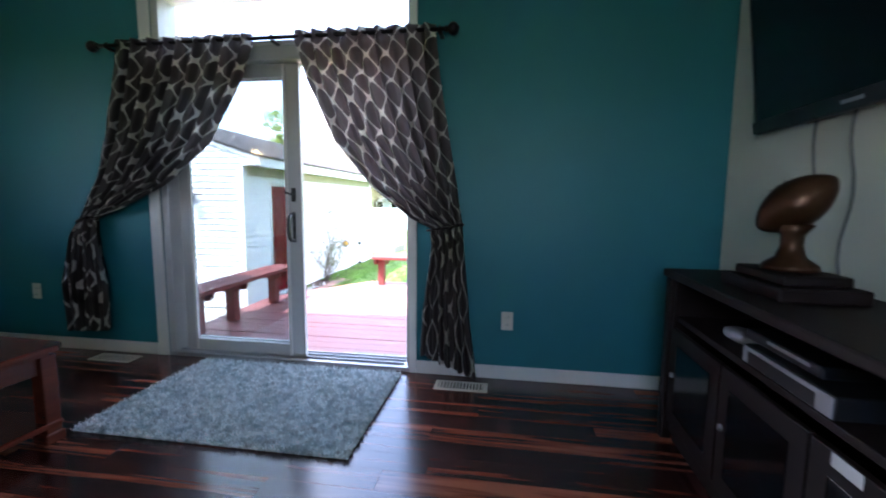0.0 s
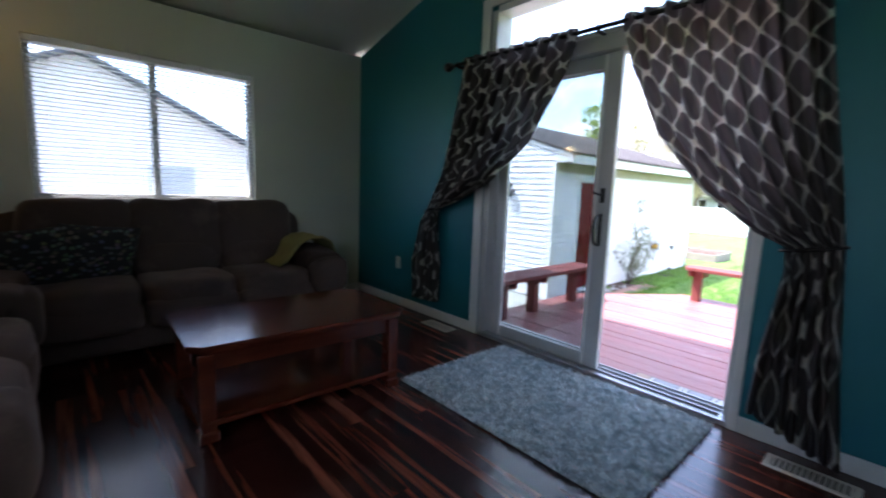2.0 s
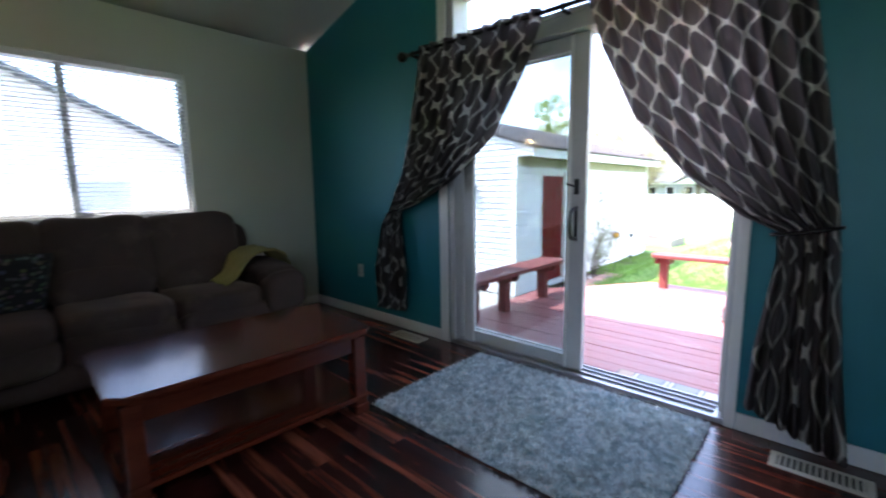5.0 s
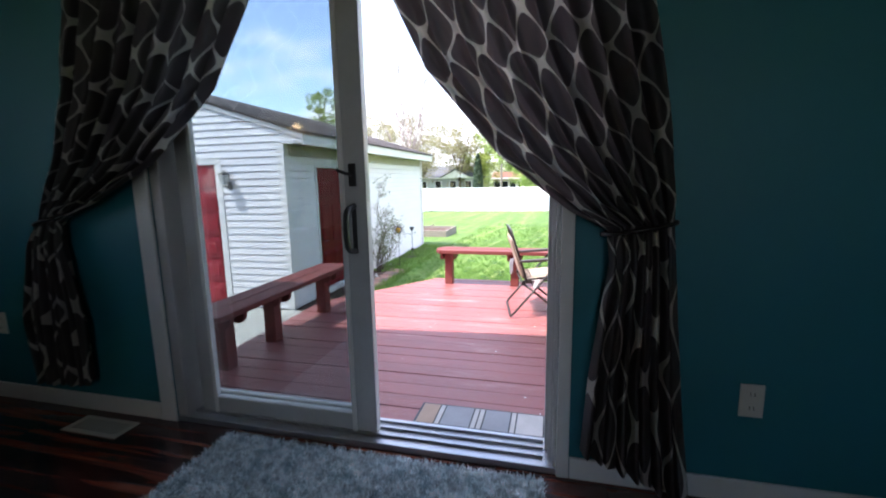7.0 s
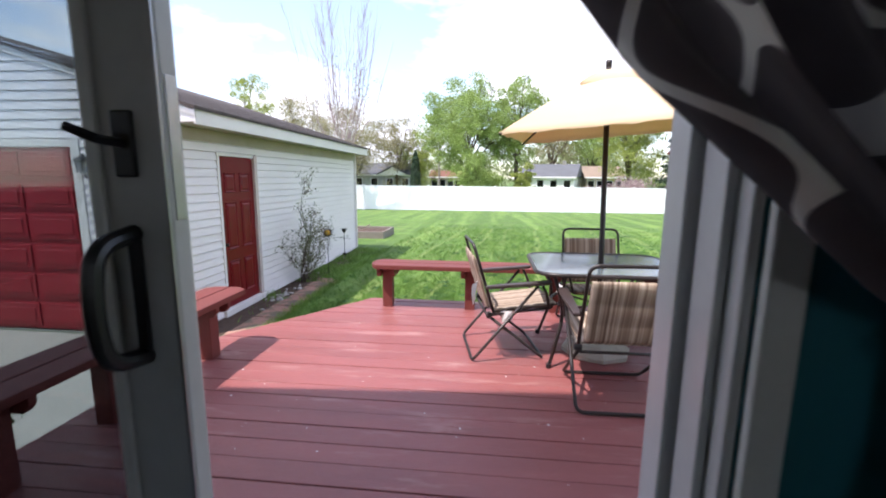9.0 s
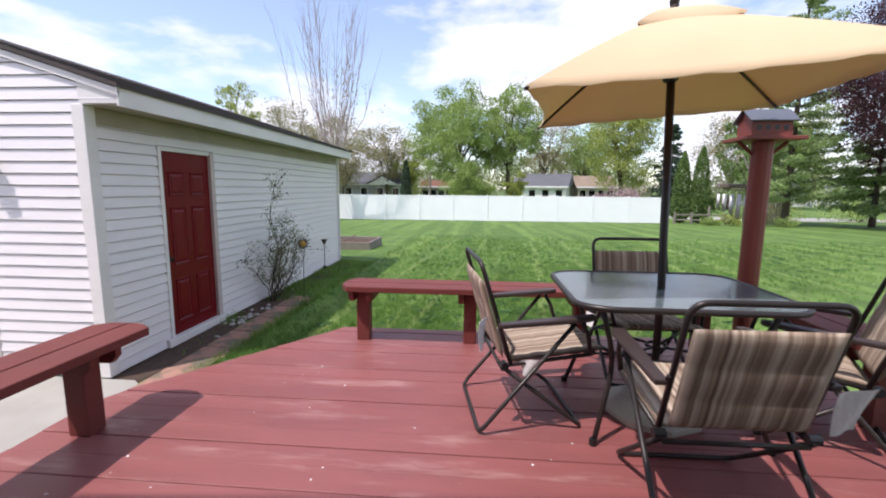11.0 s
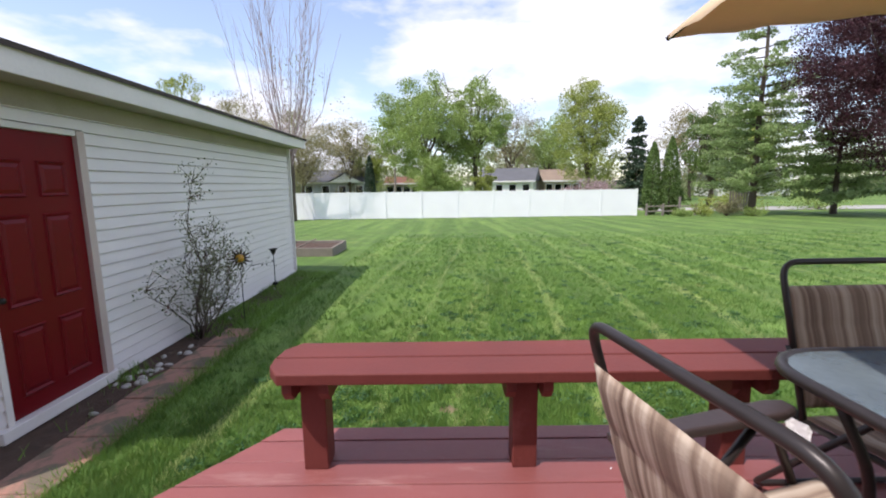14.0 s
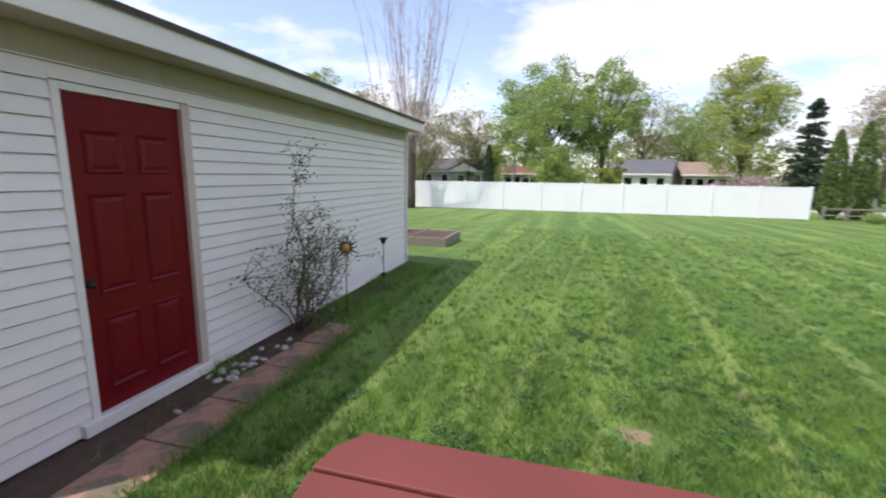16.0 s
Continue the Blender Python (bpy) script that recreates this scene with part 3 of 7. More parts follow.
def lawn_material():
    m = mat("mown_lawn", (0.095, 0.175, 0.030), 0.9, var=0.45, scale=1.6, grain=45, bump=0.7, dist=0.03, second=(0.145, 0.212, 0.045), amount=0.45)
    nt = m.node_tree
    b = nt.nodes["Principled BSDF"]
    src = b.inputs["Base Color"].links[0].from_socket
    co = nt.nodes.new("ShaderNodeTexCoord")
    ms = nt.nodes.new("ShaderNodeMapping")
    ms.inputs["Scale"].default_value = (1.5, 0.07, 1.0)
    ms.inputs["Rotation"].default_value = (0, 0, radians(4))
    link(m, co.outputs["Object"], ms.inputs["Vector"])
    wv = nt.nodes.new("ShaderNodeTexNoise")
    wv.inputs["Scale"].default_value = 1.0
    wv.inputs["Detail"].default_value = 5.0
    wv.inputs["Roughness"].default_value = 0.6
    link(m, ms.outputs["Vector"], wv.inputs["Vector"])
    mx = nt.nodes.new("ShaderNodeMix")
    mx.data_type = "RGBA"
    mx.blend_type = "MULTIPLY"
    mx.inputs["Factor"].default_value = 0.8
    rp = nt.nodes.new("ShaderNodeValToRGB")
    rp.color_ramp.elements[0].position, rp.color_ramp.elements[0].color = 0.41, (0.68, 0.76, 0.62, 1)
    rp.color_ramp.elements[1].position, rp.color_ramp.elements[1].color = 0.60, (1.38, 1.28, 1.38, 1)
    link(m, wv.outputs["Fac"], rp.inputs["Fac"])
    link(m, src, mx.inputs["A"])
    link(m, rp.outputs["Color"], mx.inputs["B"])
    # bare, dry patches
    n = nt.nodes.new("ShaderNodeTexNoise")
    n.inputs["Scale"].default_value = 0.9
    n.inputs["Detail"].default_value = 7
    n.inputs["Roughness"].default_value = 0.65
    link(m, co.outputs["Object"], n.inputs["Vector"])
    r2 = nt.nodes.new("ShaderNodeValToRGB")
    r2.color_ramp.elements[0].position = 0.66
    r2.color_ramp.elements[1].position = 0.74
    link(m, n.outputs["Fac"], r2.inputs["Fac"])
    m2 = nt.nodes.new("ShaderNodeMix")
    m2.data_type = "RGBA"
    m2.inputs["B"].default_value = (0.30, 0.21, 0.11, 1)
    link(m, r2.outputs["Color"], m2.inputs["Factor"])
    link(m, mx.outputs["Result"], m2.inputs["A"])
    link(m, m2.outputs["Result"], b.inputs["Base Color"])
    return m


LAWN = lawn_material()
ground = raw_mesh("ground", verts, faces, LAWN)
tagged(ground, "mown green lawn with pale mowing stripes and bare patches", "lawn", "", "structure")

# ---- deck ----
DX0, DX1, DY0, DY1 = -1.64, 2.50, 0.175, 3.77
CHX, CHY = -0.70, 2.47  # the cut corner
deck = empty("deck", None, "red stained wooden deck with cut corner behind the house", "deck", kind="structure")


def deck_x0(y):
    return DX0 if y < CHY else DX0 + (y - CHY) * (CHX - DX0) / (DY1 - CHY)


bw, gap = 0.14, 0.004
i = 0
y = DY0
while y < DY1 - 0.02:
    y2 = min(y + bw - gap, DY1)
    dz = 0.0015 * math.sin(i * 2.3)
    bm = prism([(deck_x0(y), y), (DX1, y), (DX1, y2), (deck_x0(y2), y2)], DECK - 0.035, DECK + dz, 0.003)
    part("deck_board", bm, DECKPAINT, deck)
    y += bw
    i += 1
bm = prism([(DX0 + 0.03, DY0), (DX1 - 0.03, DY0), (DX1 - 0.03, DY1 - 0.03), (CHX + 0.02, DY1 - 0.03), (DX0 + 0.03, CHY)], DECK - 0.2, DECK - 0.037)
part("frame", bm, DARKWOOD, deck)
for (xa, ya), (xb, yb) in (((DX0 + 0.01, DY0), (DX0 + 0.01, CHY)), ((DX0 + 0.01, CHY), (CHX, DY1 - 0.01)), ((CHX, DY1 - 0.01), (DX1, DY1 - 0.01)), ((DX1 - 0.01, DY1), (DX1 - 0.01, DY0))):
    d = Vector((xb - xa, yb - ya, 0))
    n = Vector((-d.y, d.x, 0)).normalized() * 0.012
    bm = prism([(xa - n.x, ya - n.y), (xb - n.x, yb - n.y), (xb + n.x, yb + n.y), (xa + n.x, ya + n.y)], -0.80, DECK - 0.038)
    part("skirt", bm, BENCHPAINT, deck)

# ---- garage ----
GX, GY, GE = -2.895, 3.84, 10.26
GXW = -9.1
GBASE, GTOP = -0.715, 1.66
EX, EZ = -2.555, 1.79
GR = (GX + GXW) / 2
SL = 0.315
garage = empty("garage", Matrix.Translation((GX, GY, -0.74)), "detached white sided garage with red doors and brown roof", "garage")
GM = Matrix.Translation((-GX, -GY, 0.74))


def gpart(name, bm, material, label="", parent=None, smooth=False):
    ob = part(name, turned(bm, GM), material, parent or garage, label, smooth)
    return ob


GDY0, GDY1, GDZ = 4.62, 5.54, 1.395  # the red side door with its casing
gpart("wall", box((GXW + 0.2, GY + 0.04, GBASE), (GX - 0.02, GE - 0.04, GTOP - 0.002)), SHADEBACK)
gz = lambda x: EZ + SL * (EX - x) if x > GR else EZ + SL * (EX - 2 * GR + x)
gpart("gable", wall_xz([(GXW, GTOP), (GX - 0.012, GTOP), (GX - 0.012, gz(GX) - 0.12), (GR, gz(GR) - 0.12), (GXW, gz(GXW) - 0.12)], GY + 0.02, GE - 0.02), EXTWALL)
gpart("foundation", box((GXW, GY + 0.02, -0.95), (GX - 0.01, GE - 0.02, GBASE)), CONCRETE)
# siding, each course tilted outwards at its lower edge
COURSE = 0.1
LIP = 0.009


def siding_x(y0, y1, z, h):
    """A course on the long side, facing +x."""
    bm = bmesh.new()
    v = [bm.verts.new(p) for p in ((GX + 0.002, y0, z + h), (GX + 0.002, y1, z + h), (GX + 0.016, y1, z + LIP), (GX + 0.016, y0, z + LIP), (GX - 0.016, y1, z + LIP), (GX - 0.016, y0, z + LIP), (GX - 0.016, y1, z - 0.004), (GX - 0.016, y0, z - 0.004), (GX + 0.002, y1, z), (GX + 0.002, y0, z))]
    bm.faces.new((v[0], v[3], v[2], v[1]))
    bm.faces.new((v[3], v[5], v[4], v[2]))
    bm.faces.new((v[5], v[7], v[6], v[4]))
    bm.faces.new((v[7], v[9], v[8], v[6]))
    bmesh.ops.recalc_face_normals(bm, faces=bm.faces[:])
    return bm


def siding_y(x0, x1, z, h, x0t=None, x1t=None):
    """A course on the gable front, facing -y."""
    x0t, x1t = x0 if x0t is None else x0t, x1 if x1t is None else x1t
    bm = bmesh.new()
    v = [bm.verts.new(p) for p in ((x0t, GY - 0.002, z + h), (x1t, GY - 0.002, z + h), (x1, GY - 0.014, z + LIP), (x0, GY - 0.014, z + LIP), (x1, GY + 0.016, z + LIP), (x0, GY + 0.016, z + LIP), (x1, GY + 0.016, z - 0.004), (x0, GY + 0.016, z - 0.004))]
    bm.faces.new((v[0], v[3], v[2], v[1]))
    bm.faces.new((v[3], v[5], v[4], v[2]))
    bm.faces.new((v[5], v[7], v[6], v[4]))
    return bm


BDX1, BDX0, BDZ = -4.03, -6.6, 1.40  # the wide red door
z = GBASE
while z < GTOP - 0.12:
    h = COURSE
    if z < GDZ:
        gpart("siding_board", siding_x(GY + 0.085, GDY0, z, h), SIDING)
        gpart("siding_board", siding_x(GDY1, GE - 0.06, z, h), SIDING)
        if z + h > GDZ:
            gpart("siding_board", siding_x(GDY0, GDY1, GDZ + 0.001, z + h - GDZ), SIDING)
    else:
        gpart("siding_board", siding_x(GY + 0.085, GE - 0.06, z, h), SIDING)
    if z < BDZ + 0.05:
        gpart("siding_board", siding_y(BDX1 + 0.1, GX - 0.085, z, h), SIDING)
        gpart("siding_board", siding_y(GXW, BDX0 - 0.1, z, h), SIDING)
    else:
        gpart("siding_board", siding_y(GXW, GX - 0.085 if z < GTOP - 0.05 else GX, z, h), SIDING)
    z += h
while z < gz(GR) - 0.14:
    off = (z - (EZ - 0.085)) / SL
    off2 = (z + COURSE - (EZ - 0.085)) / SL
    xr = GX if z < GTOP - 0.01 else min(EX - 0.03, EX - off)
    gpart("siding_board", siding_y(2 * GR - xr, xr, z, COURSE, 2 * GR - min(xr, EX - off2), min(xr, EX - off2)), SIDING)
    z += COURSE
gpart("corner_post", box((GX - 0.088, GY - 0.022, GBASE), (GX + 0.024, GY + 0.088, GTOP - 0.005), 0.006), FASCIA)
gpart("corner_post", box((GX - 0.07, GE - 0.063, GBASE), (GX + 0.024, GE + 0.012, GTOP - 0.005), 0.006), FASCIA)
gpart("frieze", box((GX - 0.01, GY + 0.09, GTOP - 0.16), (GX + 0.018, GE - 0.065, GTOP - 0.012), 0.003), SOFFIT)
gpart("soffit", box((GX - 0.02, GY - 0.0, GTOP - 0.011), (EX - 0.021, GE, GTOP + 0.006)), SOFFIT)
gpart("fascia", box((EX - 0.02, GY - 0.02, EZ - 0.155), (EX, GE + 0.02, EZ + 0.003), 0.003), FASCIA)
# the return that closes the eave at the gable end
gpart("eave_return", wall_xz([(GX - 0.02, GTOP), (EX - 0.021, GTOP), (EX - 0.021, EZ - 0.02), (GX - 0.02, gz(GX) - 0.03)], GY - 0.012, GY + 0.02), FASCIA)
gpart("eave_return", wall_xz([(GX - 0.02, GTOP), (EX - 0.021, GTOP), (EX - 0.021, EZ - 0.02), (GX - 0.02, gz(GX) - 0.03)], GE - 0.02, GE + 0.012), FASCIA)
for s in (0, 1):
    e = EX + 0.02 if s == 0 else 2 * GR - EX - 0.02
    gpart("roof", wall_xz([(e, EZ - 0.012), (GR, gz(GR)), (GR, gz(GR) + 0.035), (e, EZ + 0.022)], GY - 0.05, GE + 0.05), SHINGLE)
    gpart("rake_board", wall_xz([(e - 0.02 if s == 0 else e + 0.02, EZ - 0.07), (GR, gz(GR) - 0.075), (GR, gz(GR) - 0.005), (e - 0.02 if s == 0 else e + 0.02, EZ - 0.014)], GY - 0.03, GY - 0.008), FASCIA)
# shingle courses along the visible slope
for k in range(18):
    xa = EX + 0.015 - k * 0.14
    bm = bmesh.new()
    za, zb = EZ + 0.022 + SL * (EX - xa), EZ + 0.022 + SL * (EX - xa + 0.15)
    v = [bm.verts.new(p) for p in ((xa, GY - 0.05, za + 0.012), (xa, GE + 0.05, za + 0.012), (xa - 0.15, GE + 0.05, zb + 0.004), (xa - 0.15, GY - 0.05, zb + 0.004), (xa, GY - 0.05, za), (xa, GE + 0.05, za))]
    bm.faces.new((v[0], v[1], v[2], v[3]))
    bm.faces.new((v[0], v[4], v[5], v[1]))
    gpart("shingle_course", bm, SHINGLE)
# red six-panel side door
gd = gpart("side_door", box((GX - 0.045, GDY0 + 0.05, GBASE + 0.09), (GX - 0.008, GDY1 - 0.075, GDZ - 0.045)), REDPAINT, "closed red six-panel door")


def raised(y0, y1, z0, z1):
    bm = bmesh.new()
    x = GX - 0.0078
    outer = [(y0, z0), (y1, z0), (y1, z1), (y0, z1)]
    rings = []
    for ins, dx in ((0, 0.0), (0.010, 0.012), (0.028, 0.001), (0.055, 0.011)):
        rings.append([bm.verts.new((x + dx, y + (ins if y == y0 else -ins), z + (ins if z == z0 else -ins))) for y, z in outer])
    for a, b in zip(rings, rings[1:]):
        for j in range(4):
            bm.faces.new((a[j], a[(j + 1) % 4], b[(j + 1) % 4], b[j]))
    bm.faces.new(rings[-1])
    bmesh.ops.recalc_face_normals(bm, faces=bm.faces[:])
    return bm


for c in (0, 1):
    ya = GDY0 + 0.05 + 0.10 + c * 0.345
    for z0, z1 in ((GBASE + 0.22, GBASE + 0.70), (GBASE + 0.85, GBASE + 1.48), (GBASE + 1.60, GBASE + 1.86)):
        ob = gpart("panel", raised(ya, ya + 0.25, z0, z1), REDPAINT)
        ob.parent = gd
bm = lathe([(0.0, 0.0), (0.024, 0.0), (0.025, 0.005), (0.010, 0.010), (0.010, 0.022), (0.021, 0.03), (0.023, 0.04), (0.015, 0.05), (0, 0.052)], 14)
turned(bm, Matrix.Translation((GX - 0.007, GDY0 + 0.085, GBASE + 0.93)) @ Matrix.Rotation(radians(90), 4, "Y"))
ob = gpart("knob", bm, IRON, "dark metal knob", smooth=True)
ob.parent = gd
gpart("casing", box((GX - 0.05, GDY0, GBASE + 0.04), (GX + 0.022, GDY0 + 0.048, GDZ), 0.004), FASCIA)
gpart("casing", box((GX - 0.05, GDY1 - 0.073, GBASE + 0.04), (GX + 0.03, GDY1, GDZ), 0.004), JAMB)
gpart("casing", box((GX - 0.05, GDY0 + 0.049, GDZ - 0.043), (GX + 0.022, GDY1 - 0.074, GDZ), 0.004), FASCIA)
gpart("door_sill", box((GX - 0.05, GDY0 - 0.075, GBASE), (GX + 0.055, GDY1 + 0.02, GBASE + 0.085), 0.006), FASCIA, "pale worn door sill")
# wide red garage door
big = gpart("garage_door", box((BDX0, GY + 0.02, GBASE + 0.02), (BDX1, GY + 0.035, BDZ)), REDGAR, "wide red panelled garage door")
for r in range(6):
    for c in range(4):
        xa = BDX0 + 0.05 + c * (BDX1 - BDX0 - 0.05) / 4
        za = GBASE + 0.06 + r * 0.347
        bm = box((xa, GY + 0.004, za), (xa + 0.575, GY + 0.0195, za + 0.27), 0.014, 2)
        box((xa + 0.05, GY - 0.006, za + 0.05), (xa + 0.525, GY + 0.0038, za + 0.22), 0.008, 1, bm=bm)
        ob = gpart("panel", bm, REDGAR)
        ob.parent = big
for r in range(1, 6):
    ob = gpart("section_joint", box((BDX0, GY + 0.016, GBASE + 0.02 + r * 0.347 - 0.003), (BDX1, GY + 0.0198, GBASE + 0.02 + r * 0.347 + 0.003)), REDPAINT)
    ob.parent = big
gpart("door_trim", box((BDX1, GY - 0.022, GBASE), (BDX1 + 0.102, GY + 0.03, BDZ + 0.08), 0.004), FASCIA)
gpart("door_trim", box((BDX0 - 0.09, GY - 0.012, GBASE), (BDX0, GY + 0.03, BDZ + 0.08), 0.004), FASCIA)
gpart("door_trim", box((BDX0 + 0.001, GY - 0.012, BDZ), (BDX1 - 0.001, GY + 0.03, BDZ + 0.08), 0.004), FASCIA)
gpart("downspout", box((GX + 0.026, GE - 0.045, GBASE + 0.03), (GX + 0.05, GE + 0.0, GTOP - 0.02), 0.006), FASCIA)

# concrete apron in front of the garage
structure("driveway", prism([(-9, -6), (DX0 - 0.35, -6), (DX0 - 0.35, 3.3), (GX + 0.25, 3.82), (-9, 3.82)], -0.80, -0.725), CONCRETE, "worn pale concrete driveway by the garage", "driveway")
# ---- curtains ----
def curtain_material():
    m = mat("taupe_curtain_cloth", (0.05, 0.042, 0.04), 0.85, var=0.12, scale=5, grain=220, bump=0.2, translucent=0.52)
    nt = m.node_tree
    b = nt.nodes["Principled BSDF"]
    uv = nt.nodes.new("ShaderNodeUVMap")
    uv.uv_map = "cloth"
    sp = nt.nodes.new("ShaderNodeSeparateXYZ")
    link(m, uv.outputs[0], sp.inputs[0])

    def op(kind, a, bb=None):
        n = nt.nodes.new("ShaderNodeMath")
        n.operation = kind
        for i, v in enumerate((a, bb)):
            if v is None:
                continue
            if isinstance(v, (int, float)):
                n.inputs[i].default_value = v
            else:
                link(m, v, n.inputs[i])
        return n.outputs[0]
    u = op("MULTIPLY", sp.outputs["X"], 2 * math.pi / 0.195)
    v = op("MULTIPLY", sp.outputs["Y"], 2 * math.pi / 0.22)
    f = op("SUBTRACT", op("COSINE", u), op("MULTIPLY", op("SINE", v), 0.95))
    line = op("LESS_THAN", op("ABSOLUTE", f), 0.19)
    src = b.inputs["Base Color"].links[0].from_socket
    mx = nt.nodes.new("ShaderNodeMix")
    mx.data_type = "RGBA"
    mx.inputs["B"].default_value = (0.50, 0.48, 0.42, 1)
    link(m, line, mx.inputs["Factor"])
    link(m, src, mx.inputs["A"])
    link(m, mx.outputs["Result"], b.inputs["Base Color"])
    thin = nt.nodes.new("ShaderNodeMix")
    thin.data_type = "RGBA"
    thin.inputs["A"].default_value = (0.36, 0.325, 0.32, 1)
    thin.inputs["B"].default_value = (0.95, 0.92, 0.86, 1)
    link(m, line, thin.inputs["Factor"])
    for n in nt.nodes:
        if n.type == "BSDF_TRANSLUCENT":
            link(m, thin.outputs["Result"], n.inputs["Color"])
    return m


CURTAIN = curtain_material()


def lerp_table(rows, v):
    for (a, *pa), (b, *pb) in zip(rows, rows[1:]):
        if a <= v <= b:
            t = (v - a) / (b - a)
            t = t * t * (3 - 2 * t) * 0.35 + t * 0.65
            return [p + (q - p) * t for p, q in zip(pa, pb)]
    return list(rows[-1][1:])


def curtain(name, rows, label, seed, tie, tie_r=0.075):
    """Cloth hung from the rod. rows: z fraction down, left edge, right edge, depth of the folds, z of left edge, z of right edge."""
    nu, nv, width, folds = 150, 90, 1.45, 9
    bm = bmesh.new()
    lay = bm.loops.layers.uv.new("cloth")
    grid, uvs = [], {}
    for j in range(nv + 1):
        v = j / nv
        xl, xr, dep, zl, zr, yc = lerp_table(rows, v)
        row = []
        for i in range(nu + 1):
            u = i / nu
            ph = seed + 0.5 * math.sin(3 * u + seed) + 0.35 * math.sin(5 * v + seed * 2)
            w = math.sin(2 * math.pi * folds * u + ph) + 0.45 * math.sin(2 * math.pi * folds * 1.7 * u + 2 * ph + 2 * v)
            x = xl + (xr - xl) * u + 0.15 * dep * math.cos(2 * math.pi * folds * u + ph)
            z = zl + (zr - zl) * u + 0.004 * math.sin(2 * math.pi * folds * u)
            y = yc + min(0.085, dep * 1.0) * w * 0.75 + 0.008 * noise.noise(Vector((u * 9, v * 14, seed)))
            vert = bm.verts.new((x, y, z))
            uvs[vert] = ((u - 0.5) * width * min(1.0, 0.55 + 0.5 * (xr - xl)), v * 2.1 + 0.1 * u)
            row.append(vert)
        grid.append(row)
    for j in range(nv):
        for i in range(nu):
            f = bm.faces.new((grid[j][i], grid[j][i + 1], grid[j + 1][i + 1], grid[j + 1][i]))
            f.smooth = True
            for lp in f.loops:
                lp[lay].uv = uvs[lp.vert]
    thing = empty(name, None, label, "curtain", "curtains of the glass door")
    cl = part("cloth", bm, CURTAIN, thing)
    sol = cl.modifiers.new("thickness", "SOLIDIFY")
    sol.thickness = 0.0015
    tx, ty, tz = tie
    ring = [(tx + tie_r * math.cos(a), ty + 0.055 * math.sin(a), tz + 0.02 * math.cos(a)) for a in [k * math.pi / 9 for k in range(18)]]
    part("tieback", tube(ring, 0.007, 6, closed=True), IRON, thing, "dark tieback cord", smooth=True)
    return thing


# columns: fraction, left x, right x, fold depth, left z, right z, mean y
curtain("curtain", [(0.0, -1.17, -0.19, 0.022, 2.125, 2.125, -0.10), (0.03, -1.17, -0.19, 0.022, 2.07, 2.07, -0.10),
                    (0.2, -1.22, -0.27, 0.026, 1.82, 1.85, -0.10), (0.4, -1.30, -0.50, 0.028, 1.50, 1.48, -0.10),
                    (0.55, -1.38, -0.83, 0.03, 1.25, 1.21, -0.10), (0.66, -1.47, -1.18, 0.03, 1.06, 1.05, -0.09),
                    (0.72, -1.545, -1.42, 0.024, 0.97, 0.97, -0.07), (0.78, -1.62, -1.42, 0.03, 0.86, 0.86, -0.08),
                    (0.9, -1.72, -1.35, 0.035, 0.50, 0.50, -0.085), (1.0, -1.70, -1.36, 0.035, 0.17, 0.19, -0.085)],
        "taupe curtain with cream trellis pattern, tied back beside glass door", 0.4, (-1.485, -0.07, 0.965))
curtain("curtain", [(0.0, 0.09, 0.955, 0.022, 2.125, 2.125, -0.10), (0.03, 0.09, 0.955, 0.022, 2.07, 2.07, -0.10),
                    (0.2, 0.17, 0.985, 0.026, 1.84, 1.82, -0.12), (0.4, 0.355, 1.04, 0.028, 1.47, 1.50, -0.15),
                    (0.55, 0.59, 1.085, 0.03, 1.19, 1.25, -0.15), (0.66, 0.815, 1.11, 0.03, 1.01, 1.06, -0.12),
                    (0.70, 0.93, 1.12, 0.026, 0.95, 0.98, -0.075), (0.76, 0.94, 1.13, 0.028, 0.84, 0.86, -0.08),
                    (0.9, 0.89, 1.17, 0.035, 0.45, 0.42, -0.085), (1.0, 0.87, 1.22, 0.035, 0.16, 0.02, -0.085)],
        "taupe curtain with cream trellis pattern, gathered to one side", 1.9, (1.02, -0.075, 0.955), 0.11)
rod = empty("curtain_rod", None, "dark bronze curtain rod with ball finials", "curtain rod")
part("rod", tube([(-1.27, -0.10, 2.092), (1.01, -0.10, 2.092)], 0.0125, 10), IRON, rod, smooth=True)
for x, s in ((-1.27, -1), (1.01, 1)):
    bm = lathe([(0, 0), (0.012, 0.0), (0.02, 0.006), (0.013, 0.016), (0.03, 0.03), (0.037, 0.048), (0.03, 0.068), (0.012, 0.08), (0, 0.082)], 14)
    turned(bm, Matrix.Translation((x, -0.10, 2.092)) @ Matrix.Rotation(radians(90 * s), 4, "Y"))
    part("finial", bm, IRON, rod, smooth=True)
for x in (-1.21, -0.06, 0.98):
    bm = box((x - 0.012, -0.09, 2.07), (x + 0.012, -0.0175 if abs(x) < 0.5 else -0.001, 2.084), 0.003)
    tube([(x, -0.1, 2.074), (x, -0.118, 2.092), (x, -0.1, 2.11)], 0.006, 6, bm=bm)
    part("bracket", bm, IRON, rod)

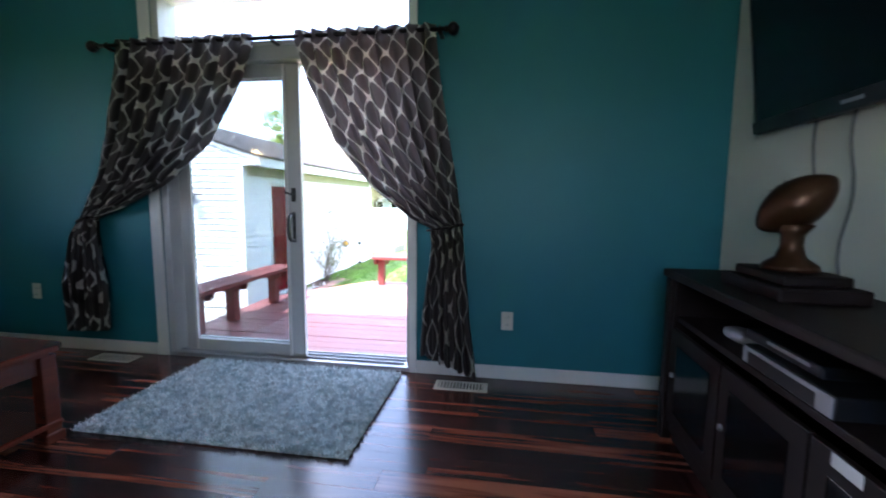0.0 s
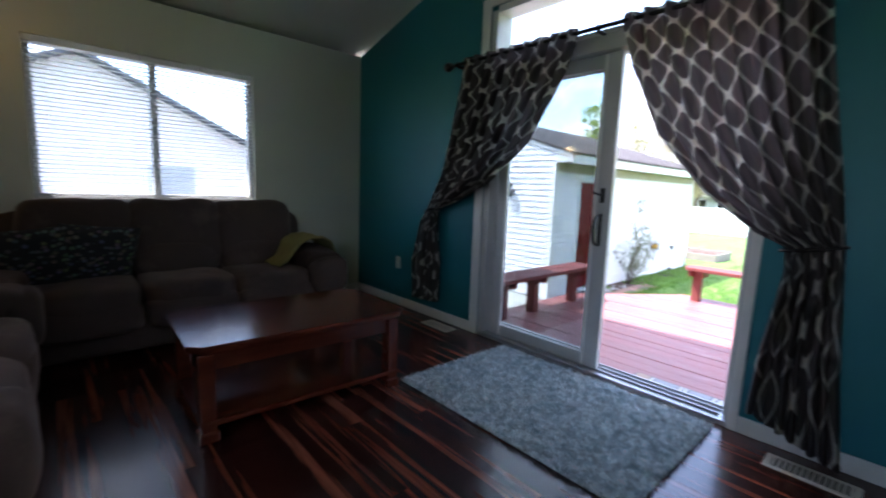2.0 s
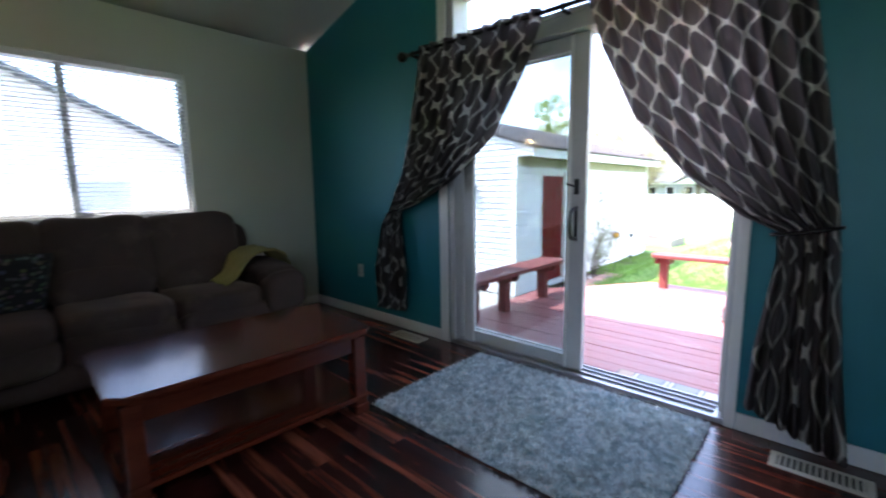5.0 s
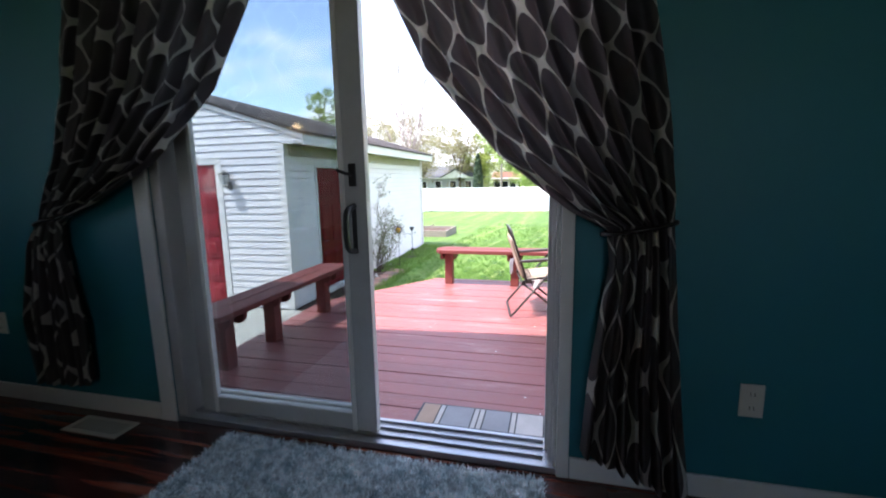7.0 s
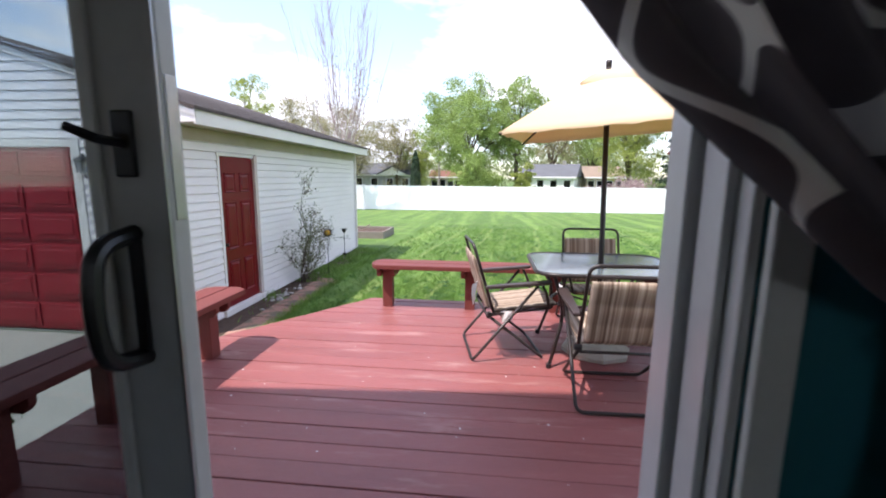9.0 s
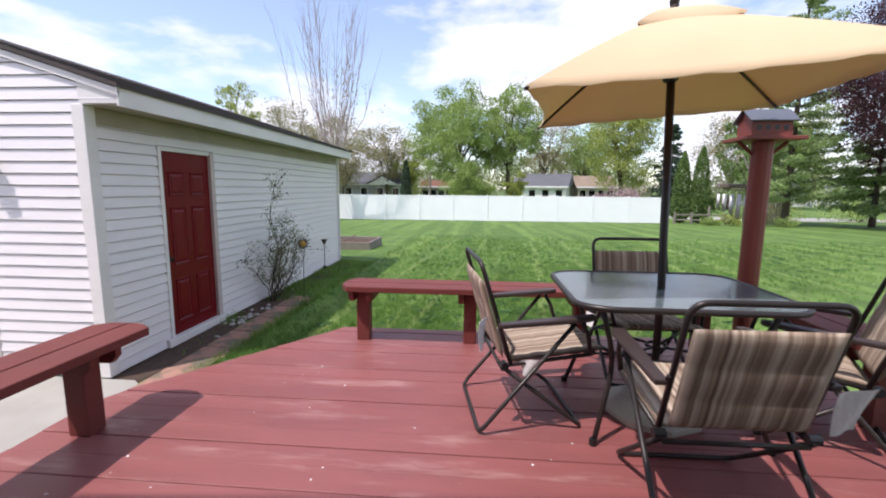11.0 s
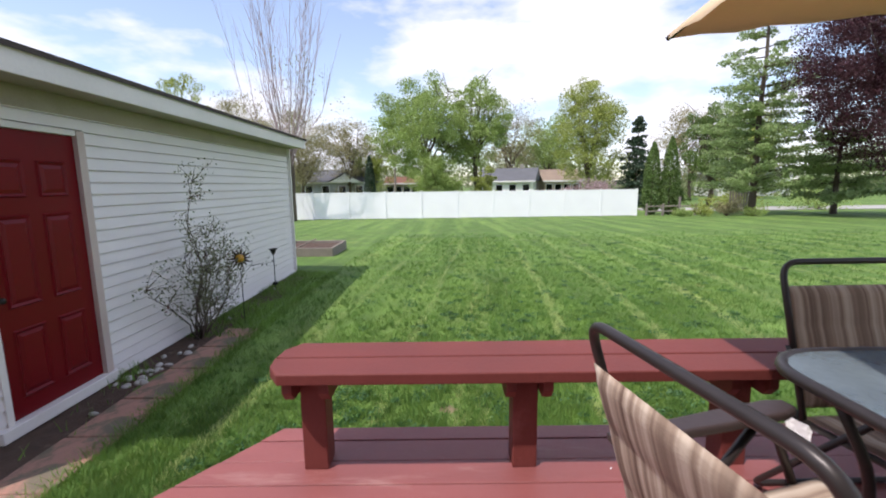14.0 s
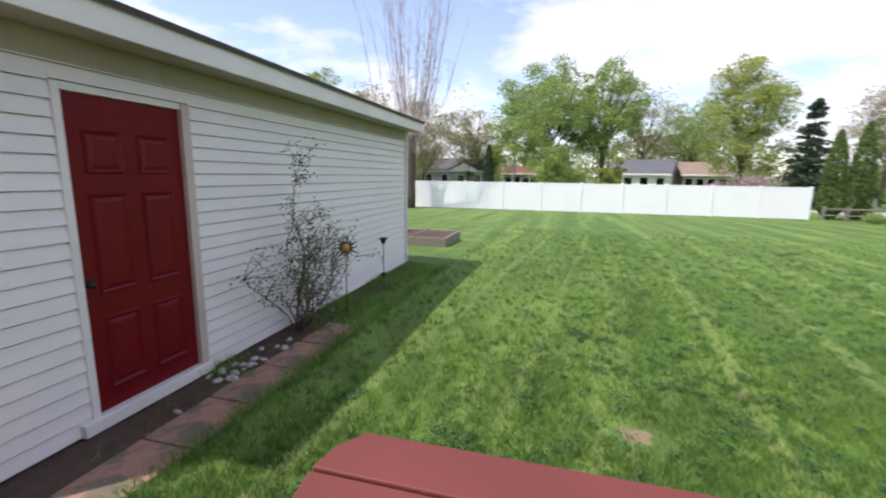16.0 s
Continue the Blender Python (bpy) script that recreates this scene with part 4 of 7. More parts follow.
# ---- rug ----
def rug_thing():
    th = empty("rug", Matrix.Translation((0.055, -0.53, 0.0)), "pale blue-grey shaggy rug before the glass door", "rug")
    wx, wy = 0.685, 0.465
    RUG = mat("blue_grey_shag", (0.80, 0.87, 0.88), 0.95, var=0.75, scale=34, grain=90, bump=1.0, dist=0.02, second=(0.34, 0.48, 0.51), amount=0.5)
    part("backing", box((-wx, -wy, 0.002), (wx, wy, 0.012), 0.004), RUG, th)
    rng = np.random.default_rng(3)
    n = 42000
    x = rng.uniform(-wx - 0.005, wx + 0.005, n)
    y = rng.uniform(-wy - 0.005, wy + 0.005, n)
    a = rng.uniform(0, 2 * np.pi, n)
    h = rng.uniform(0.010, 0.032, n)
    lean = rng.uniform(0.003, 0.02, n)
    b = rng.uniform(0, 2 * np.pi, n)
    w = 0.0045
    v = np.zeros((n, 3, 3))
    v[:, 0] = np.stack([x - w * np.cos(a), y - w * np.sin(a), np.full(n, 0.01)], 1)
    v[:, 1] = np.stack([x + w * np.cos(a), y + w * np.sin(a), np.full(n, 0.01)], 1)
    v[:, 2] = np.stack([x + lean * np.cos(b), y + lean * np.sin(b), h + 0.008], 1)
    ob = raw_mesh("shag", v.reshape(-1, 3).tolist(), np.arange(3 * n).reshape(-1, 3).tolist(), RUG, th)
    tagged(ob, kind="stuff")


rug_thing()


# ---- seating ----
def sofa(name, length, seats, m, label, group):
    """Overstuffed couch. Local: x along its length, y forward, back at y = 0."""
    th = empty(name, m, label, "sofa", group)
    L = length / 2
    arm = 0.27
    part("base", box((-L + 0.08, 0.06, 0.05), (L - 0.08, 0.82, 0.29), 0.05, 4), SOFAFAB, th, smooth=True)
    inner = 2 * (L - arm)
    w = inner / seats
    for i in range(seats):
        cx = -L + arm + w * (i + 0.5)
        seat = puff((w + 0.015, 0.66, 0.19), 0.46, 32, 0.016, i + 1, at=(cx, 0.56, 0.395))
        part("seat_cushion", seat, SOFAFAB, th, smooth=True)
        part("seat_front_roll", puff((w + 0.005, 0.20, 0.21), 0.52, 28, 0.014, i + 21, at=(cx, 0.80, 0.285)), SOFAFAB, th, smooth=True)
        bm = puff((w + 0.05, 0.33, 0.50), 0.32 if seats > 2 else 0.52, 36, 0.022, i + 5)
        turned(bm, Matrix.Translation((cx, 0.235, 0.735)) @ Matrix.Rotation(radians(9), 4, "X"))
        part("back_cushion", bm, SOFAFAB, th, smooth=True)
        bm = puff((w - 0.005, 0.24, 0.27), 0.62, 28, 0.02, i + 9)
        turned(bm, Matrix.Translation((cx, 0.345, 0.545)) @ Matrix.Rotation(radians(16), 4, "X"))
        part("lumbar_cushion", bm, SOFAFAB, th, smooth=True)
    part("back_frame", puff((2 * L - 0.2, 0.22, 0.86), 0.24, 32, 0.006, 2, at=(0, 0.12, 0.49)), SOFAFAB, th, smooth=True)
    for s in (-1, 1):
        ax = s * (L - arm / 2)
        part("arm_side", box((ax - 0.115, 0.10, 0.04), (ax + 0.115, 0.82, 0.50), 0.05, 4), SOFAFAB, th, smooth=True)
        bm = puff((arm + 0.06, 0.84, 0.24), 0.52, 36, 0.016, 3 + s)
        turned(bm, Matrix.Translation((ax, 0.49, 0.485)) @ Matrix.Rotation(radians(-3), 4, "X"))
        part("armrest", bm, SOFAFAB, th, smooth=True)
        bm = puff((arm + 0.045, 0.16, 0.30), 0.6, 28, 0.012, 13 + s)
        turned(bm, Matrix.Translation((ax, 0.845, 0.415)))
        part("arm_front_roll", bm, SOFAFAB, th, smooth=True)
        part("arm_panel", box((ax - 0.10, 0.80, 0.05), (ax + 0.10, 0.875, 0.36), 0.03, 4), SOFAFAB, th, smooth=True)
        part("piping", tube([(ax + 0.10 * math.cos(q), 0.88, 0.26 + 0.16 * math.sin(q)) for q in [math.pi * k / 10 for k in range(11)]], 0.006, 6), SOFAFAB, th, smooth=True)
        for y in (0.14, 0.78):
            part("foot", lathe([(0.025, 0.0), (0.03, 0.05), (0.03, 0.06)], 10, cx=s * (L - 0.12), cy=y), DARKWOOD, th)
    return th


sofa("sofa", 2.22, 3, Matrix.Translation((XL + 0.06, -1.80, 0)) @ Matrix.Rotation(radians(-90), 4, "Z"),
     "long brown microfibre sofa under the window", "brown sofas")
love = sofa("loveseat", 1.72, 2, Matrix.Translation((-0.98, YB + 0.06, 0)), "brown microfibre loveseat against the cream wall", "brown sofas")


SOFAFAB.node_tree.nodes["Principled BSDF"].inputs["Sheen Weight"].default_value = 0.25
SOFAFAB.node_tree.nodes["Principled BSDF"].inputs["Sheen Tint"].default_value = (0.62, 0.42, 0.33, 1)
SOFAFAB.node_tree.nodes["Principled BSDF"].inputs["Sheen Roughness"].default_value = 0.45


def pillow_material():
    m = mat("dark_patterned_cloth", (0.02, 0.019, 0.018), 0.9, var=0.3, scale=8, grain=120, bump=0.2)
    nt = m.node_tree
    b = nt.nodes["Principled BSDF"]
    src = b.inputs["Base Color"].links[0].from_socket
    co = nt.nodes.new("ShaderNodeTexCoord")
    vo = nt.nodes.new("ShaderNodeTexVoronoi")
    vo.inputs["Scale"].default_value = 30
    link(m, co.outputs["Object"], vo.inputs["Vector"])
    rp = nt.nodes.new("ShaderNodeValToRGB")
    rp.color_ramp.elements[0].position, rp.color_ramp.elements[0].color = 0.26, (1, 1, 1, 1)
    rp.color_ramp.elements[1].position, rp.color_ramp.elements[1].color = 0.44, (0, 0, 0, 1)
    link(m, vo.outputs["Distance"], rp.inputs["Fac"])
    hs = nt.nodes.new("ShaderNodeMix")
    hs.data_type = "RGBA"
    hs.inputs["Factor"].default_value = 0.9
    link(m, vo.outputs["Color"], hs.inputs["A"])
    hs.inputs["B"].default_value = (0.09, 0.09, 0.075, 1)
    mx = nt.nodes.new("ShaderNodeMix")
    mx.data_type = "RGBA"
    link(m, rp.outputs["Color"], mx.inputs["Factor"])
    link(m, src, mx.inputs["A"])
    link(m, hs.outputs["Result"], mx.inputs["B"])
    link(m, mx.outputs["Result"], b.inputs["Base Color"])
    return m


PILLOW = pillow_material()


def pillow_bm(size):
    bm = bmesh.new()
    n = 18
    sides = []
    for s in (-1, 1):
        g = []
        for j in range(n + 1):
            row = []
            for i in range(n + 1):
                u, v = 2 * i / n - 1, 2 * j / n - 1
                pinch = 1 - 0.07 * (1 - abs(u * v)) * (u * u + v * v) * 0.5
                t = (1 - u ** 4) * (1 - v ** 4)
                row.append(bm.verts.new((u * size / 2 * pinch, s * 0.075 * t ** 0.55, v * size / 2 * pinch)))
            g.append(row)
        sides.append(g)
        for j in range(n):
            for i in range(n):
                q = (g[j][i], g[j][i + 1], g[j + 1][i + 1], g[j + 1][i])
                bm.faces.new(q if s < 0 else q[::-1])
    bmesh.ops.remove_doubles(bm, verts=bm.verts[:], dist=1e-4)
    return bm


for loc, rot, lab in (((-0.98, -2.93, 0.64), (-20, 10, -46), "dark patterned throw pillow leaning on the loveseat"),
                      ((-2.22, -2.60, 0.63), (-20, 5, -90), "dark patterned throw pillow on the long sofa"),
                      ((-2.24, -2.28, 0.64), (-22, -6, -84), "dark patterned throw pillow leaning on the sofa back")):
    ob = add_mesh("throw_pillow", pillow_bm(0.42), PILLOW, None, "", True)
    ob.matrix_basis = pose(*loc, *rot)
    tagged(ob, lab, "pillow", "throw pillows")

# yellow throw over the sofa arm: a draped strip
bm = bmesh.new()
prof = [(-2.42, -0.98, 0.575), (-2.25, -0.97, 0.62), (-2.12, -0.96, 0.665), (-2.0, -0.95, 0.685), (-1.93, -0.97, 0.665)]
strip = [(-1.20, 0.485), (-1.12, 0.52), (-1.06, 0.60), (-1.02, 0.655), (-0.94, 0.69), (-0.84, 0.695), (-0.755, 0.655), (-0.705, 0.57)]
rows = []
for i, (y, z) in enumerate(strip):
    rows.append([bm.verts.new((-2.38 + 0.40 * k / 10 + 0.03 * math.sin(i + k), y + 0.008 * math.sin(k * 2.1), z + 0.012 + 0.008 * math.sin(k * 1.7 + i))) for k in range(11)])
for a, b in zip(rows, rows[1:]):
    for k in range(10):
        bm.faces.new((a[k], a[k + 1], b[k + 1], b[k]))
ob = add_mesh("throw_blanket", bm, YELLOW, None, "", True)
tagged(ob, "folded yellow throw blanket draped over the sofa arm", "blanket")
md = ob.modifiers.new("thickness", "SOLIDIFY")
md.thickness, md.offset = 0.012, 1.0

# ---- coffee table ----
ct = empty("coffee_table", Matrix.Translation((-0.94, -1.545, 0)) @ Matrix.Rotation(radians(-2), 4, "Z") @ Matrix.Diagonal((1.03, 1.06, 1, 1)), "glossy cherry wood coffee table with a lower shelf", "coffee table")
part("tabletop", prism([(-0.325, -0.47), (-0.275, -0.52), (0.275, -0.52), (0.325, -0.47), (0.325, 0.47), (0.275, 0.52), (-0.275, 0.52), (-0.325, 0.47)], 0.424, 0.452, 0.009), CHERRY, ct)
part("top_moulding", prism([(-0.30, -0.45), (-0.26, -0.49), (0.26, -0.49), (0.30, -0.45), (0.30, 0.45), (0.26, 0.49), (-0.26, 0.49), (-0.30, 0.45)], 0.408, 0.4235, 0.004), CHERRY, ct)
for s in (-1, 1):
    part("apron", box((s * 0.262 - 0.01, -0.42, 0.325), (s * 0.262 + 0.01, 0.42, 0.407), 0.003), CHERRY, ct)
    part("apron", box((-0.235, s * 0.45 - 0.01, 0.325), (0.235, s * 0.45 + 0.01, 0.407), 0.003), CHERRY, ct)
    for t in (-1, 1):
        bm = prism([(-0.032, -0.032), (0.032, -0.032), (0.032, 0.032), (-0.032, 0.032)], 0.02, 0.407, 0.006)
        box((-0.042, -0.042, 0.0), (0.042, 0.042, 0.05), 0.01, bm=bm)
        turned(bm, Matrix.Translation((s * 0.262, t * 0.45, 0)))
        part("leg", bm, CHERRY, ct)
part("shelf", box((-0.30, -0.485, 0.075), (0.30, 0.485, 0.10), 0.006), CHERRY, ct)
part("drawer_front", box((-0.2, -0.466, 0.336), (0.2, -0.461, 0.398), 0.002), CHERRY, ct)

# ---- floor lamp ----
lamp = empty("floor_lamp", Matrix.Translation((-2.35, -3.19, 0)), "lit dark tripod floor lamp with an alabaster bowl shade", "floor lamp")
ALAB = bpy.data.materials.new("alabaster_glass")
ALAB.use_nodes = True
nb = ALAB.node_tree.nodes["Principled BSDF"]
nb.inputs["Base Color"].default_value = (0.85, 0.68, 0.42, 1)
nb.inputs["Roughness"].default_value = 0.4
nb.inputs["Emission Color"].default_value = (1.0, 0.62, 0.25, 1)
nb.inputs["Emission Strength"].default_value = 0.13
part("shade", lathe([(0.05, 1.645), (0.075, 1.66), (0.105, 1.70), (0.13, 1.735), (0.165, 1.757), (0.16, 1.762), (0.125, 1.742), (0.098, 1.707), (0.07, 1.668), (0.045, 1.655)], 32), ALAB, lamp, "glowing alabaster glass bowl", smooth=True)
part("bulb", lathe([(0, 1.66), (0.02, 1.665), (0.03, 1.69), (0.022, 1.715), (0, 1.722)], 14), glow("warm_bulb", (1.0, 0.72, 0.38), 4.0), lamp, smooth=True)
bm = lathe([(0.0, 1.575), (0.035, 1.575), (0.045, 1.60), (0.035, 1.625), (0.06, 1.645), (0, 1.648)], 18)
part("socket", bm, IRON, lamp, smooth=True)
for k in range(3):
    a = radians(90 + 120 * k + 20)
    d = Vector((math.cos(a), math.sin(a), 0))
    part("leg", tube([d * 0.03 + Vector((0, 0, 1.60)), d * 0.14 + Vector((0, 0, 0.8)), d * 0.27 + Vector((0, 0, 0.0))], 0.011, 8), IRON, lamp, smooth=True)
    bm = tube(rounded([d * 0.03 + Vector((0, 0, 1.63)), d * 0.10 + Vector((0, 0, 1.625)), d * 0.145 + Vector((0, 0, 1.70))], 0.04), 0.006, 6)
    part("cradle_arm", bm, IRON, lamp, smooth=True)
part("centre_rod", tube([(0, 0, 0.76), (0, 0, 1.58)], 0.009, 8), IRON, lamp, smooth=True)
part("tray", lathe([(0, 0.742), (0.105, 0.742), (0.11, 0.75), (0.105, 0.757), (0, 0.757)], 24), IRON, lamp)
bm = lathe([(0, 0.76), (0.045, 0.76), (0.05, 0.79), (0.035, 0.84), (0.042, 0.88), (0.02, 0.91), (0, 0.912)], 16)
part("finial_jar", bm, IRON, lamp, smooth=True)
bulb_data = bpy.data.lights.new("bulb_light", "POINT")
bulb_data.energy = 0.24
bulb_data.color = (1.0, 0.66, 0.30)
bulb_data.shadow_soft_size = 0.05
bl = new("bulb_light", bulb_data)
bl.location = (-2.35, -3.19, 1.80)

# ---- picture ----
def picture_material():
    m = mat("faded_landscape_print", (0.16, 0.15, 0.06), 0.6, var=0.5, scale=5, grain=25, bump=0.02, second=(0.45, 0.42, 0.34), amount=0.45)
    return m


pic = empty("canvas_picture", Matrix.Translation((-1.765, YB, 1.55)), "canvas print of a brown and green country scene", "picture")
part("canvas", box((-0.29, 0.003, -0.20), (0.29, 0.035, 0.20), 0.004), picture_material(), pic)
part("dark_tree_patch", box((0.02, 0.0355, 0.06), (0.285, 0.0372, 0.195)), mat("painted_tree_green", (0.035, 0.045, 0.012), 0.7, var=0.6, scale=22), pic)
part("dark_edge_patch", box((0.215, 0.0355, -0.115), (0.285, 0.0372, 0.055)), bpy.data.materials["painted_tree_green"], pic)
part("dark_roof_patch", box((-0.24, 0.0355, -0.01), (0.14, 0.0369, 0.09)), mat("painted_roof_brown", (0.12, 0.05, 0.025), 0.7, var=0.4, scale=14), pic)
part("pale_patch", box((-0.12, 0.0355, -0.10), (0.06, 0.037, 0.0)), mat("painted_cream", (0.45, 0.42, 0.32), 0.7, var=0.3, scale=18), pic)
part("meadow_patch", box((-0.25, 0.0355, -0.19), (0.25, 0.0368, -0.12)), mat("painted_meadow", (0.10, 0.14, 0.03), 0.7, var=0.5, scale=20), pic)

# ---- television corner ----
tv = empty("television", Matrix.Translation((2.52, -0.99, 1.765)) @ Matrix.Rotation(radians(90), 4, "Z") @ Matrix.Rotation(radians(-7), 4, "X"), "black flat television tilted on a wall mount", "television")
# local: x along the wall, -y towards the wall ... y = out of the wall
part("housing", box((-0.60, -0.01, -0.33), (0.60, 0.035, 0.36), 0.012), BLACK, tv)
part("screen", box((-0.565, 0.0352, -0.27), (0.565, 0.038, 0.325)), SCREEN, tv, "dark switched-off screen")
part("bezel", box((-0.595, 0.0352, -0.325), (0.595, 0.041, -0.272), 0.004), BLACK, tv)
part("badge", box((-0.05, 0.0412, -0.305), (0.05, 0.0425, -0.292)), SILVER, tv)
part("mount", box((-0.18, -0.055, -0.15), (0.18, -0.011, 0.15), 0.01), BLACK, tv)

stand = empty("tv_stand", Matrix.Translation((2.16, -1.28, 0)), "dark espresso wood television cabinet with open shelf", "cabinet")
SH = 0.81
part("top", box((-0.03, -0.78, SH - 0.035), (0.44, 0.78, SH), 0.008), DARKWOOD, stand)
for y in (-0.73, 0.69):
    part("side_panel", box((0.0, y, 0.06), (0.42, y + 0.04, SH - 0.036), 0.004), DARKWOOD, stand)
part("back_panel", box((0.40, -0.689, 0.06), (0.415, 0.689, SH - 0.036)), DARKWOOD, stand)
part("shelf", box((0.01, -0.689, 0.58), (0.399, 0.689, 0.605), 0.003), DARKWOOD, stand)
part("bottom", box((0.005, -0.689, 0.06), (0.399, 0.689, 0.10), 0.003), DARKWOOD, stand)
for i, y in enumerate((-0.689, -0.229, 0.233)):
    dr = part("cabinet_door", box((-0.004, y + 0.002, 0.105), (0.016, y + 0.454, 0.55), 0.004), DARKWOOD, stand)
    part("inset_panel", box((-0.007, y + 0.07, 0.17), (-0.0042, y + 0.386, 0.485), 0.002), SCREEN, dr, "dark smoked glass inset")
    part("knob", lathe([(0, 0), (0.012, 0.004), (0.012, 0.014), (0, 0.018)], 10), SILVER, dr).matrix_basis = pose(-0.004, y + 0.41, 0.34, 0, -90, 0)
for y in (-0.735, 0.735):
    part("corner_post", box((-0.02, y - 0.028, 0.0), (0.03, y + 0.028, SH - 0.036), 0.008), DARKWOOD, stand)
part("paper_label", box((-0.0062, -0.40, 0.515), (-0.0042, -0.31, 0.547)), PAPER, stand, "white paper label")
part("plinth", box((0.031, -0.70, 0.0), (0.40, 0.70, 0.059)), DARKWOOD, stand)

# devices on the shelf
bx = empty("cable_box", Matrix.Translation((2.27, -1.36, 0.606)), "silver and black receiver box on the cabinet shelf", "receiver")
part("body", box((-0.10, -0.20, 0.0), (0.13, 0.20, 0.06), 0.006), BLACK, bx)
part("face", box((-0.104, -0.198, 0.004), (-0.1002, 0.198, 0.056), 0.001), SILVER, bx, "silver front strip")
part("display", box((-0.1055, -0.14, 0.006), (-0.1042, 0.165, 0.044)), BLACK, bx)
dp = empty("disc_player", Matrix.Translation((2.30, -1.28, 0.667)), "thin black disc player stacked on the receiver", "player")
part("body", box((-0.10, -0.18, 0.0), (0.11, 0.18, 0.035), 0.008), BLACK, dp)
part("tray_strip", box((-0.1035, -0.14, 0.02), (-0.1002, 0.05, 0.03), 0.001), SILVER, dp)
gp = add_mesh("game_controller", puff((0.09, 0.16, 0.045), 0.7, 18, 0.01, 4), SILVER, None, "", True)
gp.matrix_basis = pose(2.28, -0.93, 0.628, 0, 0, 12)
tagged(gp, "pale game controller lying on the cabinet shelf", "controller")

# trophy
tr = empty("football_trophy", Matrix.Translation((2.36, -1.02, 0.811)), "bronze football trophy on a dark stepped base", "trophy")
bm = box((-0.13, -0.19, 0.0), (0.13, 0.19, 0.045), 0.008)
box((-0.10, -0.15, 0.0455), (0.10, 0.15, 0.08), 0.008, bm=bm)
part("base", bm, DARKWOOD, tr)
part("stem", lathe([(0.085, 0.081), (0.08, 0.10), (0.045, 0.125), (0.032, 0.165), (0.035, 0.20), (0.06, 0.235), (0.02, 0.245)], 20), BRASS, tr, smooth=True)
bm = bmesh.new()
bmesh.ops.create_uvsphere(bm, u_segments=28, v_segments=18, radius=1)
for v in bm.verts:
    t = v.co.z
    r = 0.082 * (1 - abs(t) ** 1.7) ** 0.62 if abs(t) < 1 else 0
    q = Vector((v.co.x, v.co.y, 0))
    q = q.normalized() * r if q.length > 1e-6 else q
    v.co = Vector((q.x, q.y, t * 0.132))
FB = Matrix.Translation((0, 0, 0.305)) @ Vector((0.58, -0.42, 0.62)).to_track_quat("Z", "Y").to_matrix().to_4x4()
turned(bm, FB)
part("football", bm, BRASS, tr, "bronze toned football", smooth=True)
for k in range(5):
    bm = box((-0.016, -0.0025, -0.002), (0.016, 0.0025, 0.003), 0.001)
    turned(bm, FB @ Matrix.Translation((0.0, 0.082, -0.05 + 0.025 * k)) @ Matrix.Rotation(radians(-90), 4, "X"))
    part("lace", bm, WHITEPLASTIC, tr)

# cables below the television
for y, w in ((-0.72, 0.01), (-0.92, 0.005), (-1.16, 0.02)):
    pts = [(2.585 - 0.012 * math.sin(i * 0.9), y + w * math.sin(i * 0.8 + y * 5), 1.46 - 0.06 * i) for i in range(12)]
    ob = add_mesh("television_cable", tube(pts, 0.005, 6), mat("grey_cable_jacket", (0.16, 0.16, 0.15), 0.5), None, "", True)
    tagged(ob, "grey cable hanging on the wall below the television", "cable", "television cables")

# ---- outlets and floor vents ----
def outlet(x, z, label):
    th = empty("wall_outlet", Matrix.Translation((x, -0.001, z)), label, "outlet", "wall outlets")
    part("plate", box((-0.036, -0.006, -0.058), (0.036, 0.0, 0.058), 0.003), WHITEPLASTIC, th)
    for dz in (-0.024, 0.024):
        bm = lathe([(0, 0), (0.017, 0), (0.0165, 0.002), (0, 0.002)], 16)
        turned(bm, Matrix.Translation((0, -0.0062, dz)) @ Matrix.Rotation(radians(90), 4, "X"))
        sock = part("socket", bm, WHITEPLASTIC, th)
        for dx in (-0.006, 0.006):
            part("slot", box((dx - 0.0012, -0.0088, dz - 0.006), (dx + 0.0012, -0.0083, dz + 0.006)), BLACK, sock)
    return th


outlet(1.406, 0.375, "ivory double outlet on the teal wall")
outlet(-2.05, 0.42, "ivory double outlet low on the teal wall")


def floor_vent(x, y, label):
    th = empty("floor_vent", Matrix.Translation((x, y, 0)), label, "vent", "floor vents")
    part("frame", box((-0.16, -0.065, 0.0005), (0.16, 0.065, 0.006), 0.003), WHITEPLASTIC, th)
    part("duct", box((-0.135, -0.04, 0.0062), (0.135, 0.04, 0.007)), BLACK, th)
    for k in range(14):
        part("slat", box((-0.13 + k * 0.0195, -0.04, 0.0072), (-0.121 + k * 0.0195, 0.04, 0.0095)), WHITEPLASTIC, th)
    return th


floor_vent(1.14, -0.17, "off-white metal floor register by the curtain")
floor_vent(-1.29, -0.13, "off-white metal floor register near the sofa")

